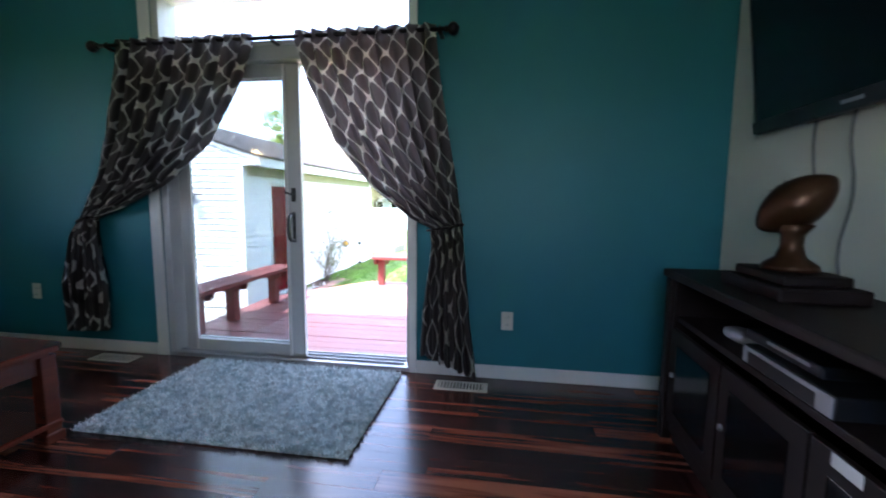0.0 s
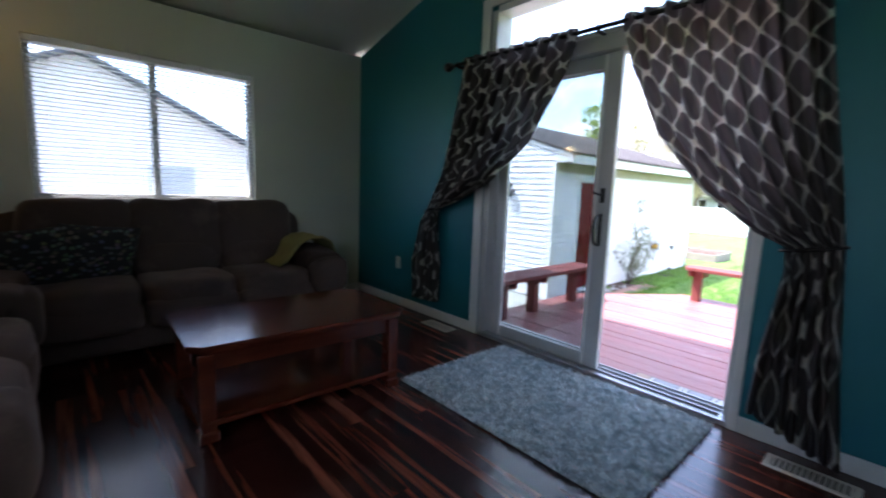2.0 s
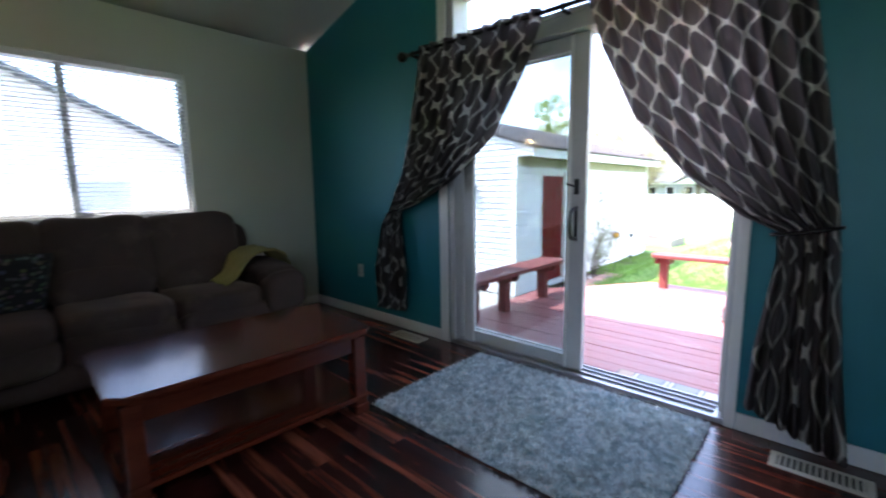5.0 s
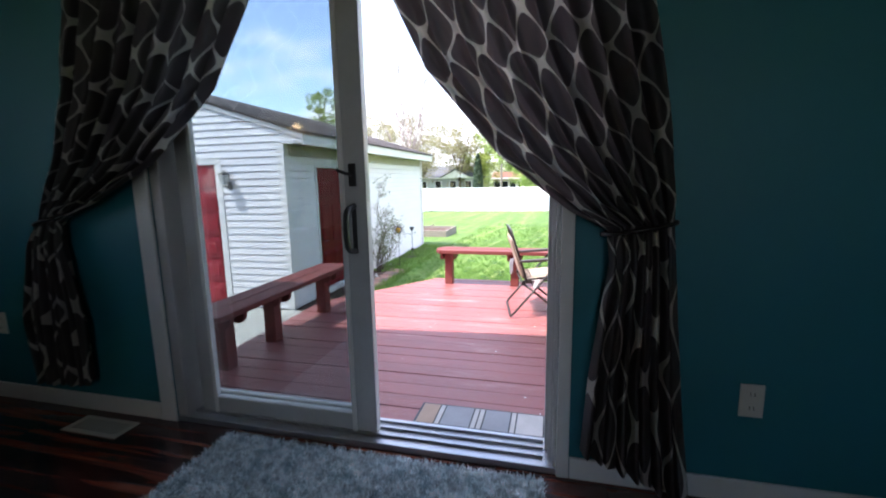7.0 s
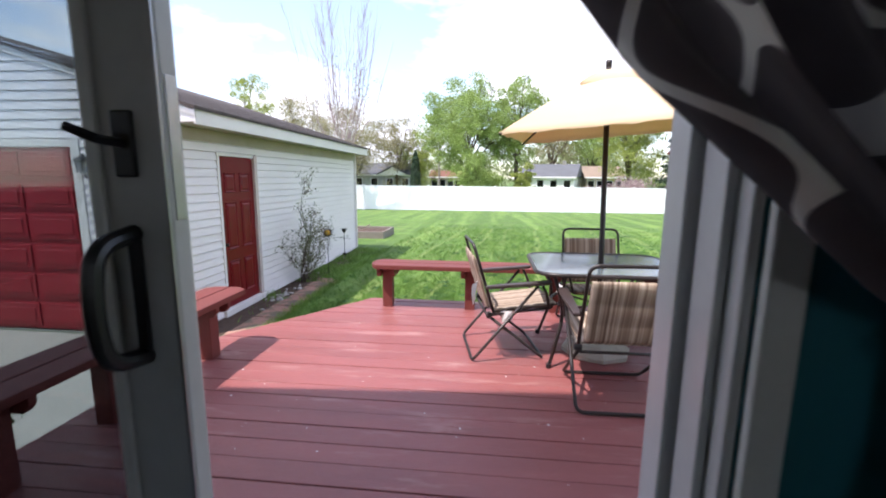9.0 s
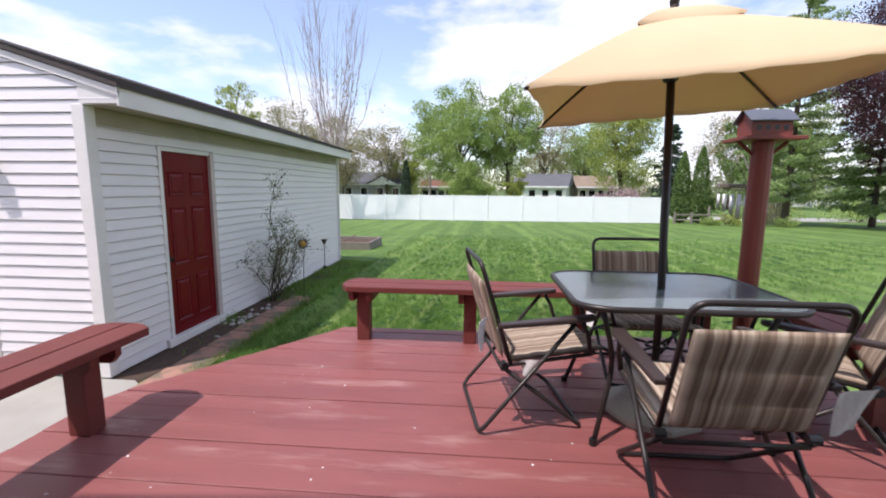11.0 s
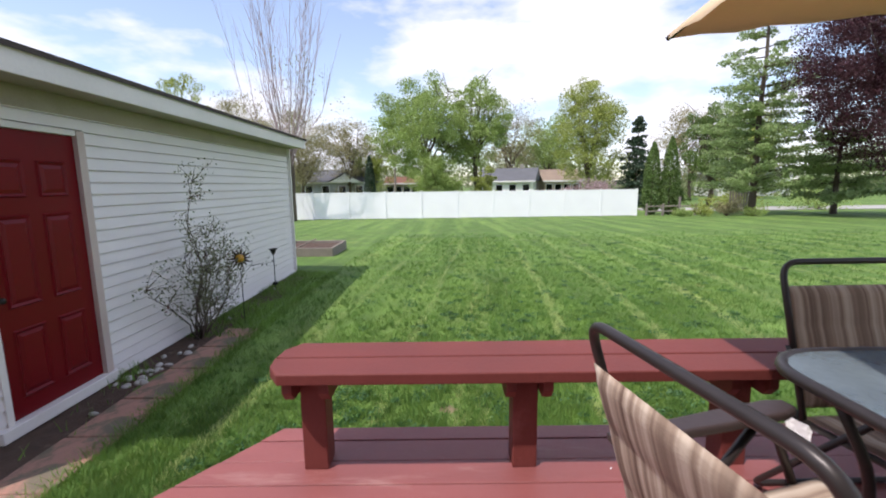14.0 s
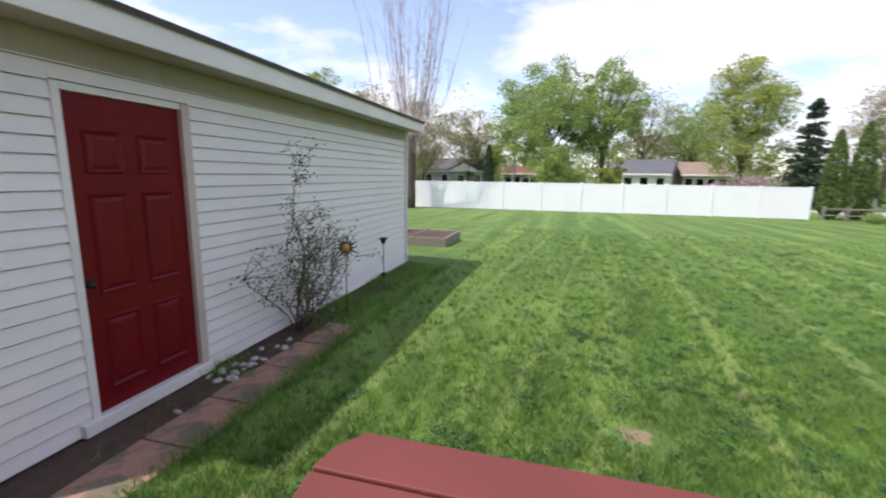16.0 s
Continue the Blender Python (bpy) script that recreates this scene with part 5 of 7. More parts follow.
# ---- floor planks ----
def plank_material():
    m = bpy.data.materials.new("tiger_striped_laminate")
    m.use_nodes = True
    nt = m.node_tree
    b = nt.nodes["Principled BSDF"]
    co = nt.nodes.new("ShaderNodeTexCoord")
    info = nt.nodes.new("ShaderNodeObjectInfo")
    mp = nt.nodes.new("ShaderNodeMapping")
    mp.inputs["Scale"].default_value = (0.8, 17, 1)
    off = nt.nodes.new("ShaderNodeVectorMath")
    off.operation = "SCALE"
    off.inputs[0].default_value = (37.0, 53.0, 11.0)
    link(m, info.outputs["Random"], off.inputs["Scale"])
    link(m, off.outputs[0], mp.inputs["Location"])
    link(m, co.outputs["Object"], mp.inputs["Vector"])
    n = nt.nodes.new("ShaderNodeTexNoise")
    n.inputs["Scale"].default_value = 1.0
    n.inputs["Detail"].default_value = 6
    n.inputs["Roughness"].default_value = 0.6
    n.inputs["Distortion"].default_value = 0.4
    link(m, mp.outputs["Vector"], n.inputs["Vector"])
    pp = nt.nodes.new("ShaderNodeMath")
    pp.operation = "MULTIPLY_ADD"
    pp.inputs[1].default_value = 0.13
    link(m, info.outputs["Random"], pp.inputs[0])
    link(m, n.outputs["Fac"], pp.inputs[2])
    rp = nt.nodes.new("ShaderNodeValToRGB")
    e = rp.color_ramp.elements
    e[0].position, e[0].color = 0.42, (0.016, 0.005, 0.0045, 1)
    e[1].position, e[1].color = 0.58, (0.055, 0.013, 0.009, 1)
    for p, c in ((0.645, (0.15, 0.042, 0.022, 1)), (0.72, (0.27, 0.085, 0.045, 1))):
        k = rp.color_ramp.elements.new(p)
        k.color = c
    link(m, pp.outputs[0], rp.inputs["Fac"])
    link(m, rp.outputs["Color"], b.inputs["Base Color"])
    b.inputs["Roughness"].default_value = 0.22
    b.inputs["Specular IOR Level"].default_value = 0.8
    bp = nt.nodes.new("ShaderNodeBump")
    bp.inputs["Strength"].default_value = 0.08
    bp.inputs["Distance"].default_value = 0.003
    link(m, n.outputs["Fac"], bp.inputs["Height"])
    link(m, bp.outputs["Normal"], b.inputs["Normal"])
    return m


PLANK = plank_material()
PW, PL = 0.125, 1.2
pm = {}
rnd = random.Random(5)
y = YB
while y < -0.001:
    w = min(PW, -0.001 - y)
    x = XL - rnd.uniform(0, PL)
    while x < XR:
        a, b = max(x, XL), min(x + PL, XR)
        if b - a > 0.02:
            key = (round(b - a, 3), round(w, 3))
            if key not in pm:
                bm = box((0, 0, -0.0078), (b - a - 0.0006, w - 0.0006, 0.0), 0.0006, 1)
                ob = part("floor_plank", bm, PLANK, FLOOR_OB)
                pm[key] = ob.data
            else:
                ob = new("floor_plank", pm[key])
                ob.parent = FLOOR_OB
            ob.location = (a, y, 0)
        x += PL
    y += PW
# ---- deck benches ----
def bench(name, length, legs, m, label):
    """Two-plank bench. Local: x along it, cut corners at both ends, top at z = 0.435."""
    th = empty(name, m, label, "bench", "deck benches")
    h, w, c = 0.435, 0.31, 0.07
    for s in (-1, 1):
        a, b = (0.005, w / 2) if s > 0 else (-w / 2, -0.005)
        ins = c
        if s > 0:
            pts = [(0.01, a), (length - 0.01, a), (length - ins * 0.3, b - ins), (length - ins, b), (ins, b), (ins * 0.3, b - ins)]
        else:
            pts = [(0.01, b), (ins * 0.3, a + ins), (ins, a), (length - ins, a), (length - ins * 0.3, a + ins), (length - 0.01, b)]
        part("plank", prism(pts, h - 0.042, h, 0.005), BENCHPAINT, th)
    for x in legs:
        part("leg", box((x - 0.047, -0.05, 0.0), (x + 0.047, 0.05, h - 0.043), 0.005), BENCHPAINT, th)
        for s in (-1, 1):
            bm = prism([(-0.13, h - 0.043), (-0.13, h - 0.085), (-0.10, h - 0.12), (0.10, h - 0.12), (0.13, h - 0.085), (0.13, h - 0.043)], -0.018, 0.018, 0.003)
            for v in bm.verts:
                v.co = Vector((x + s * 0.066 + v.co.z, v.co.x, v.co.y))
            bmesh.ops.recalc_face_normals(bm, faces=bm.faces[:])
            part("bracket", bm, BENCHPAINT, th)
    return th


bench("bench", 2.98, (0.16, 0.96, 1.76, 2.6), Matrix.Translation((-0.63, 3.53, DECK)), "red stained plank bench along the lawn edge of the deck")
bench("bench", 1.88, (0.30, 1.09, 1.62), Matrix.Translation((-1.42, 2.45, DECK)) @ Matrix.Rotation(radians(-90), 4, "Z"), "red stained plank bench facing the garage")
bench("bench", 2.20, (0.30, 0.80, 1.62), Matrix.Translation((2.33, 3.36, DECK)) @ Matrix.Rotation(radians(-90), 4, "Z"), "red stained plank bench beside the patio table")

# ---- birdhouse on a post ----
bp_ = empty("birdhouse_post", Matrix.Translation((2.315, 3.62, DECK)), "red birdhouse with grey roof on a tall red post", "birdhouse")
part("post", prism([(0.066 * math.cos(k * math.pi / 6), 0.066 * math.sin(k * math.pi / 6)) for k in range(12)], 0.0, 1.475, 0.004), POSTPAINT, bp_, smooth=False)
part("platform", box((-0.19, -0.15, 1.476), (0.19, 0.15, 1.50), 0.004), POSTPAINT, bp_)
hs = part("house", box((-0.13, -0.085, 1.501), (0.13, 0.085, 1.60), 0.003), POSTPAINT, bp_)
for x in (-0.085, -0.028, 0.028, 0.085):
    bm = lathe([(0, 0), (0.017, 0), (0.017, 0.002), (0, 0.002)], 14)
    turned(bm, Matrix.Translation((x, -0.0855, 1.56)) @ Matrix.Rotation(radians(90), 4, "X"))
    part("hole", bm, BLACK, hs)
bm = prism([(-0.085, 1.60), (0.085, 1.60), (0.0, 1.67)], -0.128, 0.128)
for v in bm.verts:
    v.co = Vector((v.co.z, v.co.x, v.co.y))
bmesh.ops.recalc_face_normals(bm, faces=bm.faces[:])
part("gable", bm, POSTPAINT, bp_)
GREYROOF = mat("grey_metal_roof", (0.16, 0.17, 0.20), 0.4, metal=0.4)
for s in (-1, 1):
    bm = box((-0.155, 0, 0), (0.155, 0.135, 0.01), 0.002)
    turned(bm, Matrix.Translation((0, -0.0, 1.682)) @ (Matrix.Rotation(radians(-39), 4, "X") if s > 0 else Matrix.Rotation(radians(180), 4, "Z") @ Matrix.Rotation(radians(-39), 4, "X")))
    part("roof", bm, GREYROOF, bp_)
for s in (-1, 1):
    part("brace", tube([(s * 0.05, 0, 1.38), (s * 0.16, 0, 1.474)], 0.012, 6), POSTPAINT, bp_)

part("hook", tube([(-0.015, 0.062, 1.27), (-0.015, 0.11, 1.30), (-0.015, 0.16, 1.37), (-0.015, 0.20, 1.40), (-0.015, 0.235, 1.395), (-0.015, 0.25, 1.37), (-0.015, 0.25, 1.345)], 0.006, 8), mat("pale_bare_hook", (0.5, 0.42, 0.33), 0.5), bp_, "pale curved hook", smooth=True)

# ---- wind chime on the hook of the post ----
chime = empty("wind_chime", Matrix.Translation((2.30, 3.87, 0.985)), "silver tube wind chime under a weathered wooden bar", "wind chime")
part("bar", box((-0.12, -0.03, 0.03), (0.12, 0.03, 0.062), 0.006), OLDWOOD, chime, "weathered wooden bar")
for s in (-1, 1):
    part("cord", tube([(s * 0.09, 0, 0.060), (0.0, 0, 0.218)], 0.0018, 5), BLACK, chime)
CHIMEMETAL = mat("pale_brushed_aluminium", (0.72, 0.74, 0.77), 0.45, metal=0.35, var=0.08)
for k in range(9):
    x = -0.104 + 0.026 * k
    y = 0.012 * (-1) ** k
    ln = 0.105 + 0.014 * k
    part("string", tube([(x, y, 0.032), (x, y, -0.018)], 0.001, 4), BLACK, chime)
    part("tube", tube([(x, y, -0.016), (x + 0.004 * math.sin(k * 2.1), y, -0.016 - ln)], 0.0095, 10), CHIMEMETAL, chime, smooth=True)

# ---- patio table with umbrella ----
TX, TY, TZ = 1.29, 2.595, 0.655
table = empty("patio_table", Matrix.Translation((TX, TY, DECK)), "oblong glass patio table with dark metal frame", "table")


def round_square(half, r, n=6, deep=0.84):
    pts = []
    for cx, cy, a0 in ((half - r, half - r, 0), (-half + r, half - r, 90), (-half + r, -half + r, 180), (half - r, -half + r, 270)):
        for k in range(n + 1):
            a = radians(a0 + 90 * k / n)
            pts.append((cx + r * math.cos(a), (cy + r * math.sin(a)) * deep))
    return pts


def table_glass():
    """Tinted glass: half seen through, with a clear gloss; blue-grey base mimics reflected sky."""
    m = mat("rippled_table_glass", (0.20, 0.25, 0.27), 0.10, var=0.25, scale=5, grain=60, bump=0.12, spec=0.8)
    nt = m.node_tree
    out = nt.nodes["Material Output"]
    tr = nt.nodes.new("ShaderNodeBsdfTransparent")
    tr.inputs[0].default_value = (0.42, 0.50, 0.52, 1)
    ms = nt.nodes.new("ShaderNodeMixShader")
    ms.inputs[0].default_value = 0.62
    link(m, tr.outputs[0], ms.inputs[1])
    link(m, nt.nodes["Principled BSDF"].outputs[0], ms.inputs[2])
    link(m, ms.outputs[0], out.inputs["Surface"])
    return m


TGLASS = table_glass()
part("glass_top", prism(round_square(0.475, 0.16), TZ - 0.004, TZ + 0.002), TGLASS, table, "tinted glass top with reflected sky in its base colour")
part("rim", tube([(x, y, TZ - 0.006) for x, y in round_square(0.485, 0.165)], 0.014, 8, closed=True), TUBE, table, smooth=True)
for s in (-1, 1):
    for t in (-1, 1):
        part("leg", tube(rounded([(s * 0.37, t * 0.32, TZ - 0.02), (s * 0.28, t * 0.24, 0.36), (s * 0.38, t * 0.33, 0.0)], 0.12, 6), 0.012, 8), TUBE, table, smooth=True)
        part("foot_cap", lathe([(0, 0), (0.018, 0), (0.018, 0.03), (0, 0.03)], 10, cx=s * 0.38, cy=t * 0.33), BLACK, table)
part("lower_ring", tube([(0.335 * math.cos(k * math.pi / 16), 0.29 * math.sin(k * math.pi / 16), 0.38) for k in range(32)], 0.010, 8, closed=True), TUBE, table, smooth=True)
part("hub_ring", tube([(0.05 * math.cos(k * math.pi / 8), 0.05 * math.sin(k * math.pi / 8), 0.36) for k in range(16)], 0.008, 6, closed=True), TUBE, table, smooth=True)
for k in range(4):
    a = radians(45 + 90 * k)
    part("ring_spoke", tube([(0.05 * math.cos(a), 0.05 * math.sin(a), 0.36), (0.33 * math.cos(a), 0.285 * math.sin(a), 0.38)], 0.007, 6), TUBE, table, smooth=True)

umb = empty("patio_umbrella", Matrix.Translation((TX, TY, DECK)), "tan square patio umbrella on a dark pole", "umbrella")
TOP = Vector((-0.03, 0.03, 2.02))
part("pole", tube([(0, 0, 0.055), (0, 0, 0.66), tuple(TOP - Vector((0, 0, 0.02)))], 0.019, 12), TUBE, umb, smooth=True)
CO = [Vector((-0.755, -0.55, 1.50)), Vector((-0.52, 0.865, 1.55)), Vector((1.01, 0.905, 1.685)), Vector((0.755, -0.50, 1.65))]
APEX = TOP - Vector((0, 0, 0.06))


def canopy_panel(a, b, apex, n=14, sag=0.045):
    bm = bmesh.new()
    rows = []
    for j in range(n + 1):
        t = j / n
        row = []
        for i in range(n + 1):
            u = i / n
            p = apex.lerp(a.lerp(b, u), t)
            bulge = math.sin(math.pi * min(1, t * 1.0) * 0.9) * 0.02
            p = p + Vector((0, 0, bulge - sag * t * t * math.sin(math.pi * u) * 0.1))
            mid = (a + b) / 2 - apex
            inward = Vector((-mid.x, -mid.y, 0)).normalized()
            p = p + inward * 0.05 * t * t * math.sin(math.pi * u)
            row.append(bm.verts.new(p))
        rows.append(row)
    for r0, r1 in zip(rows, rows[1:]):
        for i in range(n):
            bm.faces.new((r0[i], r1[i], r1[i + 1], r0[i + 1]))
    # valance
    edge = rows[-1]
    low = [bm.verts.new(v.co + Vector((0, 0, -0.012 + 0.005 * math.sin(i * 2.5)))) for i, v in enumerate(edge)]
    for i in range(n):
        bm.faces.new((edge[i], low[i], low[i + 1], edge[i + 1]))
    bmesh.ops.remove_doubles(bm, verts=bm.verts[:], dist=1e-5)
    bmesh.ops.recalc_face_normals(bm, faces=bm.faces[:])
    return bm


can = empty("canopy")
can.parent = umb
for k in range(4):
    part("canopy_panel", canopy_panel(CO[k], CO[(k + 1) % 4], APEX), TANFAB, can, smooth=True)
for k in range(4):
    a, b = APEX.lerp(CO[k], 0.30), APEX.lerp(CO[(k + 1) % 4], 0.30)
    part("vent_flap", canopy_panel(a + Vector((0, 0, 0.028)), b + Vector((0, 0, 0.028)), APEX + Vector((0, 0, 0.016)), 8, 0.02), TANFAB, can, smooth=True)
for k in range(4):
    pts = [APEX.lerp(CO[k], t) + Vector((0, 0, math.sin(math.pi * t * 0.9) * 0.02 - 0.012)) for t in [i / 8 for i in range(9)]]
    rib = part("rib", tube(pts, 0.008, 6), TUBE, umb, smooth=True)
    part("strut", tube([TOP * 0.83, pts[4]], 0.006, 6), TUBE, rib, smooth=True)
part("runner", lathe([(0.02, 1.64), (0.034, 1.65), (0.034, 1.72), (0.02, 1.73)], 12, cx=TOP.x * 0.83, cy=TOP.y * 0.83), BLACK, umb)
part("finial", lathe([(0.018, 1.975), (0.022, 2.01), (0.02, 2.03), (0, 2.035)], 12, cx=TOP.x, cy=TOP.y), TUBE, umb, smooth=True)
part("base", lathe([(0.24, 0.0), (0.245, 0.03), (0.21, 0.06), (0.16, 0.085), (0.06, 0.10), (0.035, 0.16), (0.024, 0.165)], 8), STONEBASE, umb, "heavy cream cast stone base")


# ---- folding chairs ----
def stripe_material():
    m = mat("striped_brown_cushion", (0.20, 0.13, 0.09), 0.9, var=0.15, scale=6, grain=200, bump=0.25)
    nt = m.node_tree
    b = nt.nodes["Principled BSDF"]
    co = nt.nodes.new("ShaderNodeTexCoord")
    mp = nt.nodes.new("ShaderNodeMapping")
    mp.inputs["Scale"].default_value = (46, 0.25, 0.25)
    n = nt.nodes.new("ShaderNodeTexNoise")
    n.inputs["Scale"].default_value = 1.0
    n.inputs["Detail"].default_value = 3.0
    link(m, co.outputs["Object"], mp.inputs["Vector"])
    link(m, mp.outputs["Vector"], n.inputs["Vector"])
    rp = nt.nodes.new("ShaderNodeValToRGB")
    e = rp.color_ramp.elements
    e[0].position, e[0].color = 0.34, (0.13, 0.082, 0.058, 1)
    e[1].position, e[1].color = 0.60, (0.50, 0.41, 0.32, 1)
    k = e.new(0.5)
    k.color = (0.33, 0.245, 0.18, 1)
    link(m, n.outputs["Fac"], rp.inputs["Fac"])
    link(m, rp.outputs["Color"], b.inputs["Base Color"])
    return m


STRIPE = stripe_material()


def padded(w, h, thick, cols=4, rows=2):
    """A quilted pad in x, z, with stitched dimples."""
    bm = bmesh.new()
    n, mrow = 28, 28
    g = {}
    for s in (-1, 1):
        for j in range(mrow + 1):
            for i in range(n + 1):
                u, v = i / n, j / mrow
                q = abs(math.sin(math.pi * rows * v)) ** 0.35
                e = min(1, min(u, 1 - u) * 14) ** 0.6 * min(1, min(v, 1 - v) * 14) ** 0.6
                y = s * thick / 2 * (0.45 + 0.55 * q) * e
                g[s, i, j] = bm.verts.new((w * (u - 0.5), y, h * v))
        for j in range(mrow):
            for i in range(n):
                q = (g[s, i, j], g[s, i + 1, j], g[s, i + 1, j + 1], g[s, i, j + 1])
                bm.faces.new(q if s < 0 else q[::-1])
    bmesh.ops.remove_doubles(bm, verts=bm.verts[:], dist=1e-5)
    return bm


def folding_chair(m, label):
    """Local: faces +y, origin on the deck."""
    th = empty("patio_chair", m, label, "chair", "folding patio chairs")
    W = 0.235
    top = 0.815
    pts = [(-W, -0.05, 0.33), (-W, -0.20, top), (W, -0.20, top), (W, -0.05, 0.33)]
    part("back_frame", tube(rounded(pts, 0.06, 6), 0.0105, 8), TUBE, th, smooth=True)
    bm = padded(0.44, 0.39, 0.03, rows=3)
    turned(bm, Matrix.Translation((0, -0.085, 0.36)) @ Matrix.Rotation(radians(16.5), 4, "X"))
    part("back_pad", bm, STRIPE, th, "brown and tan striped sling pad", smooth=True)
    bm = padded(0.47, 0.46, 0.03, rows=5)
    turned(bm, Matrix.Translation((0, -0.06, 0.345)) @ Matrix.Rotation(radians(-84), 4, "X"))
    part("seat_pad", bm, STRIPE, th, "brown and tan striped seat pad", smooth=True)
    part("seat_frame", tube(rounded([(-W, -0.07, 0.33), (-W, 0.36, 0.375), (W, 0.36, 0.375), (W, -0.07, 0.33)], 0.05, 5), 0.010, 8), TUBE, th, smooth=True)
    part("rear_leg_frame", tube(rounded([(-W - 0.025, 0.24, 0.533), (-W - 0.025, -0.20, 0.012), (W + 0.025, -0.20, 0.012), (W + 0.025, 0.24, 0.533)], 0.05, 5), 0.0105, 8), TUBE, th, smooth=True)
    part("front_leg_frame", tube(rounded([(-W - 0.005, -0.10, 0.33), (-W - 0.005, 0.30, 0.012), (W + 0.005, 0.30, 0.012), (W + 0.005, -0.10, 0.33)], 0.05, 5), 0.0105, 8), TUBE, th, smooth=True)
    part("stretcher", tube([(-W, -0.09, 0.31), (W, -0.09, 0.31)], 0.009, 8), TUBE, th, smooth=True)
    for s in (-1, 1):
        bm = prism([(-0.022, -0.17), (0.022, -0.17), (0.03, 0.08), (0.032, 0.24), (0.02, 0.28), (-0.02, 0.28), (-0.032, 0.24), (-0.03, 0.08)], -0.011, 0.011, 0.006)
        turned(bm, Matrix.Translation((s * (W + 0.03), 0.05, 0.54)) @ Matrix.Rotation(radians(4), 4, "X"))
        part("armrest", bm, ARMPLASTIC, th, "dark brown plastic armrest")
        part("hinge", lathe([(0, -0.02), (0.018, -0.02), (0.018, 0.02), (0, 0.02)], 10), BLACK, th).matrix_basis = pose(s * (W + 0.01), -0.085, 0.335, 0, 90, 0)
        part("arm_post", tube([(s * (W + 0.03), 0.27, 0.535), (s * (W + 0.022), 0.30, 0.48), (s * W, 0.33, 0.375)], 0.0105, 8), TUBE, th, smooth=True)
        part("arm_link", tube([(s * (W + 0.012), -0.125, 0.555), (s * (W + 0.012), -0.11, 0.53)], 0.008, 6), TUBE, th)
    return th


def chair_at(x, y, deg):
    return Matrix.Translation((x, y, DECK)) @ Matrix.Rotation(radians(deg), 4, "Z")


c_left = folding_chair(chair_at(0.55, 2.58, -80), "folding patio chair with striped pads turned to the table")
for x, y, a, lab in ((1.235, 1.90, 1, "folding patio chair with striped pads, its back to the house"),
                     (2.06, 2.47, 62, "folding patio chair with striped pads angled beside the bench"),
                     (1.385, 3.17, 181, "folding patio chair with striped pads on the lawn side")):
    tagged(copy_thing(c_left, chair_at(x, y, a)), label=lab)


def paper_tag(m, w=0.09, h=0.13):
    bm = bmesh.new()
    n = 5
    g = [[bm.verts.new((w * (i / n - 0.5) * (1 - 0.35 * j / n), 0.006 * math.sin(i * 1.1 + j * 0.7), -h * j / n + 0.02 * (i / n))) for i in range(n + 1)] for j in range(n + 1)]
    for j in range(n):
        for i in range(n):
            bm.faces.new((g[j][i], g[j][i + 1], g[j + 1][i + 1], g[j + 1][i]))
    ob = add_mesh("paper_tag", bm, PAPER, None, "", False)
    ob.matrix_basis = m
    md = ob.modifiers.new("thickness", "SOLIDIFY")
    md.thickness = 0.001
    tagged(ob, "crumpled white paper tag hanging from a patio chair", "tag", "chair tags")


paper_tag(pose(1.47, 1.675, 0.42, 12, 0, 8), 0.11, 0.15)
paper_tag(pose(0.405, 2.30, 0.40, 0, 0, 70))
paper_tag(pose(0.63, 2.335, 0.205, 10, 0, -8), 0.10, 0.075)
paper_tag(pose(1.12, 3.20, 0.19, 10, 0, 150), 0.07, 0.09)

# ---- doormat ----
dm = empty("doormat", Matrix.Translation((0.42, 0.44, DECK + 0.004)), "rubber doormat with grey and tan patterned squares", "doormat")
part("backing", box((-0.36, -0.21, 0.0), (0.36, 0.21, 0.008), 0.003), BLACK, dm)
cols = [mat("mat_grey", (0.25, 0.26, 0.27), 0.8, var=0.2, grain=150), mat("mat_tan", (0.35, 0.25, 0.18), 0.8, var=0.2, grain=150), mat("mat_pale", (0.45, 0.43, 0.40), 0.8, var=0.2, grain=150)]
x = -0.345
for k, w in enumerate((0.10, 0.03, 0.16, 0.03, 0.03, 0.14, 0.03, 0.14)):
    for r, (ya, yb) in enumerate(((-0.195, -0.01), (0.005, 0.195))):
        part("mat_square", box((x, ya, 0.0082), (x + w - 0.008, yb, 0.011), 0.001), cols[(k + r) % 3] if w > 0.05 else cols[2], dm)
    x += w

# ---- garage lamp ----
gl = empty("wall_lantern", Matrix.Translation((-3.80, GY - 0.012, 1.13)), "black carriage lantern on the garage wall", "wall lamp")
part("backplate", box((-0.04, -0.012, -0.09), (0.04, 0.0, 0.02), 0.006), BLACK, gl)
part("arm", tube(rounded([(0, -0.01, -0.05), (0, -0.07, -0.08), (0, -0.10, -0.02)], 0.03), 0.009, 8), BLACK, gl, smooth=True)
part("body", lathe([(0.03, -0.02), (0.055, 0.0), (0.07, 0.11), (0.075, 0.115)], 6, cy=-0.10), mat("frosted_lantern_glass", (0.4, 0.42, 0.42), 0.3), gl)
part("cap", lathe([(0.095, 0.116), (0.06, 0.15), (0.02, 0.17), (0.012, 0.19), (0, 0.195)], 6, cy=-0.10), BLACK, gl)
for k in range(6):
    a = 2 * math.pi * k / 6
    part("bar", tube([(0.056 * math.cos(a), -0.10 + 0.056 * math.sin(a), 0.0), (0.072 * math.cos(a), -0.10 + 0.072 * math.sin(a), 0.115)], 0.005, 5), BLACK, gl)

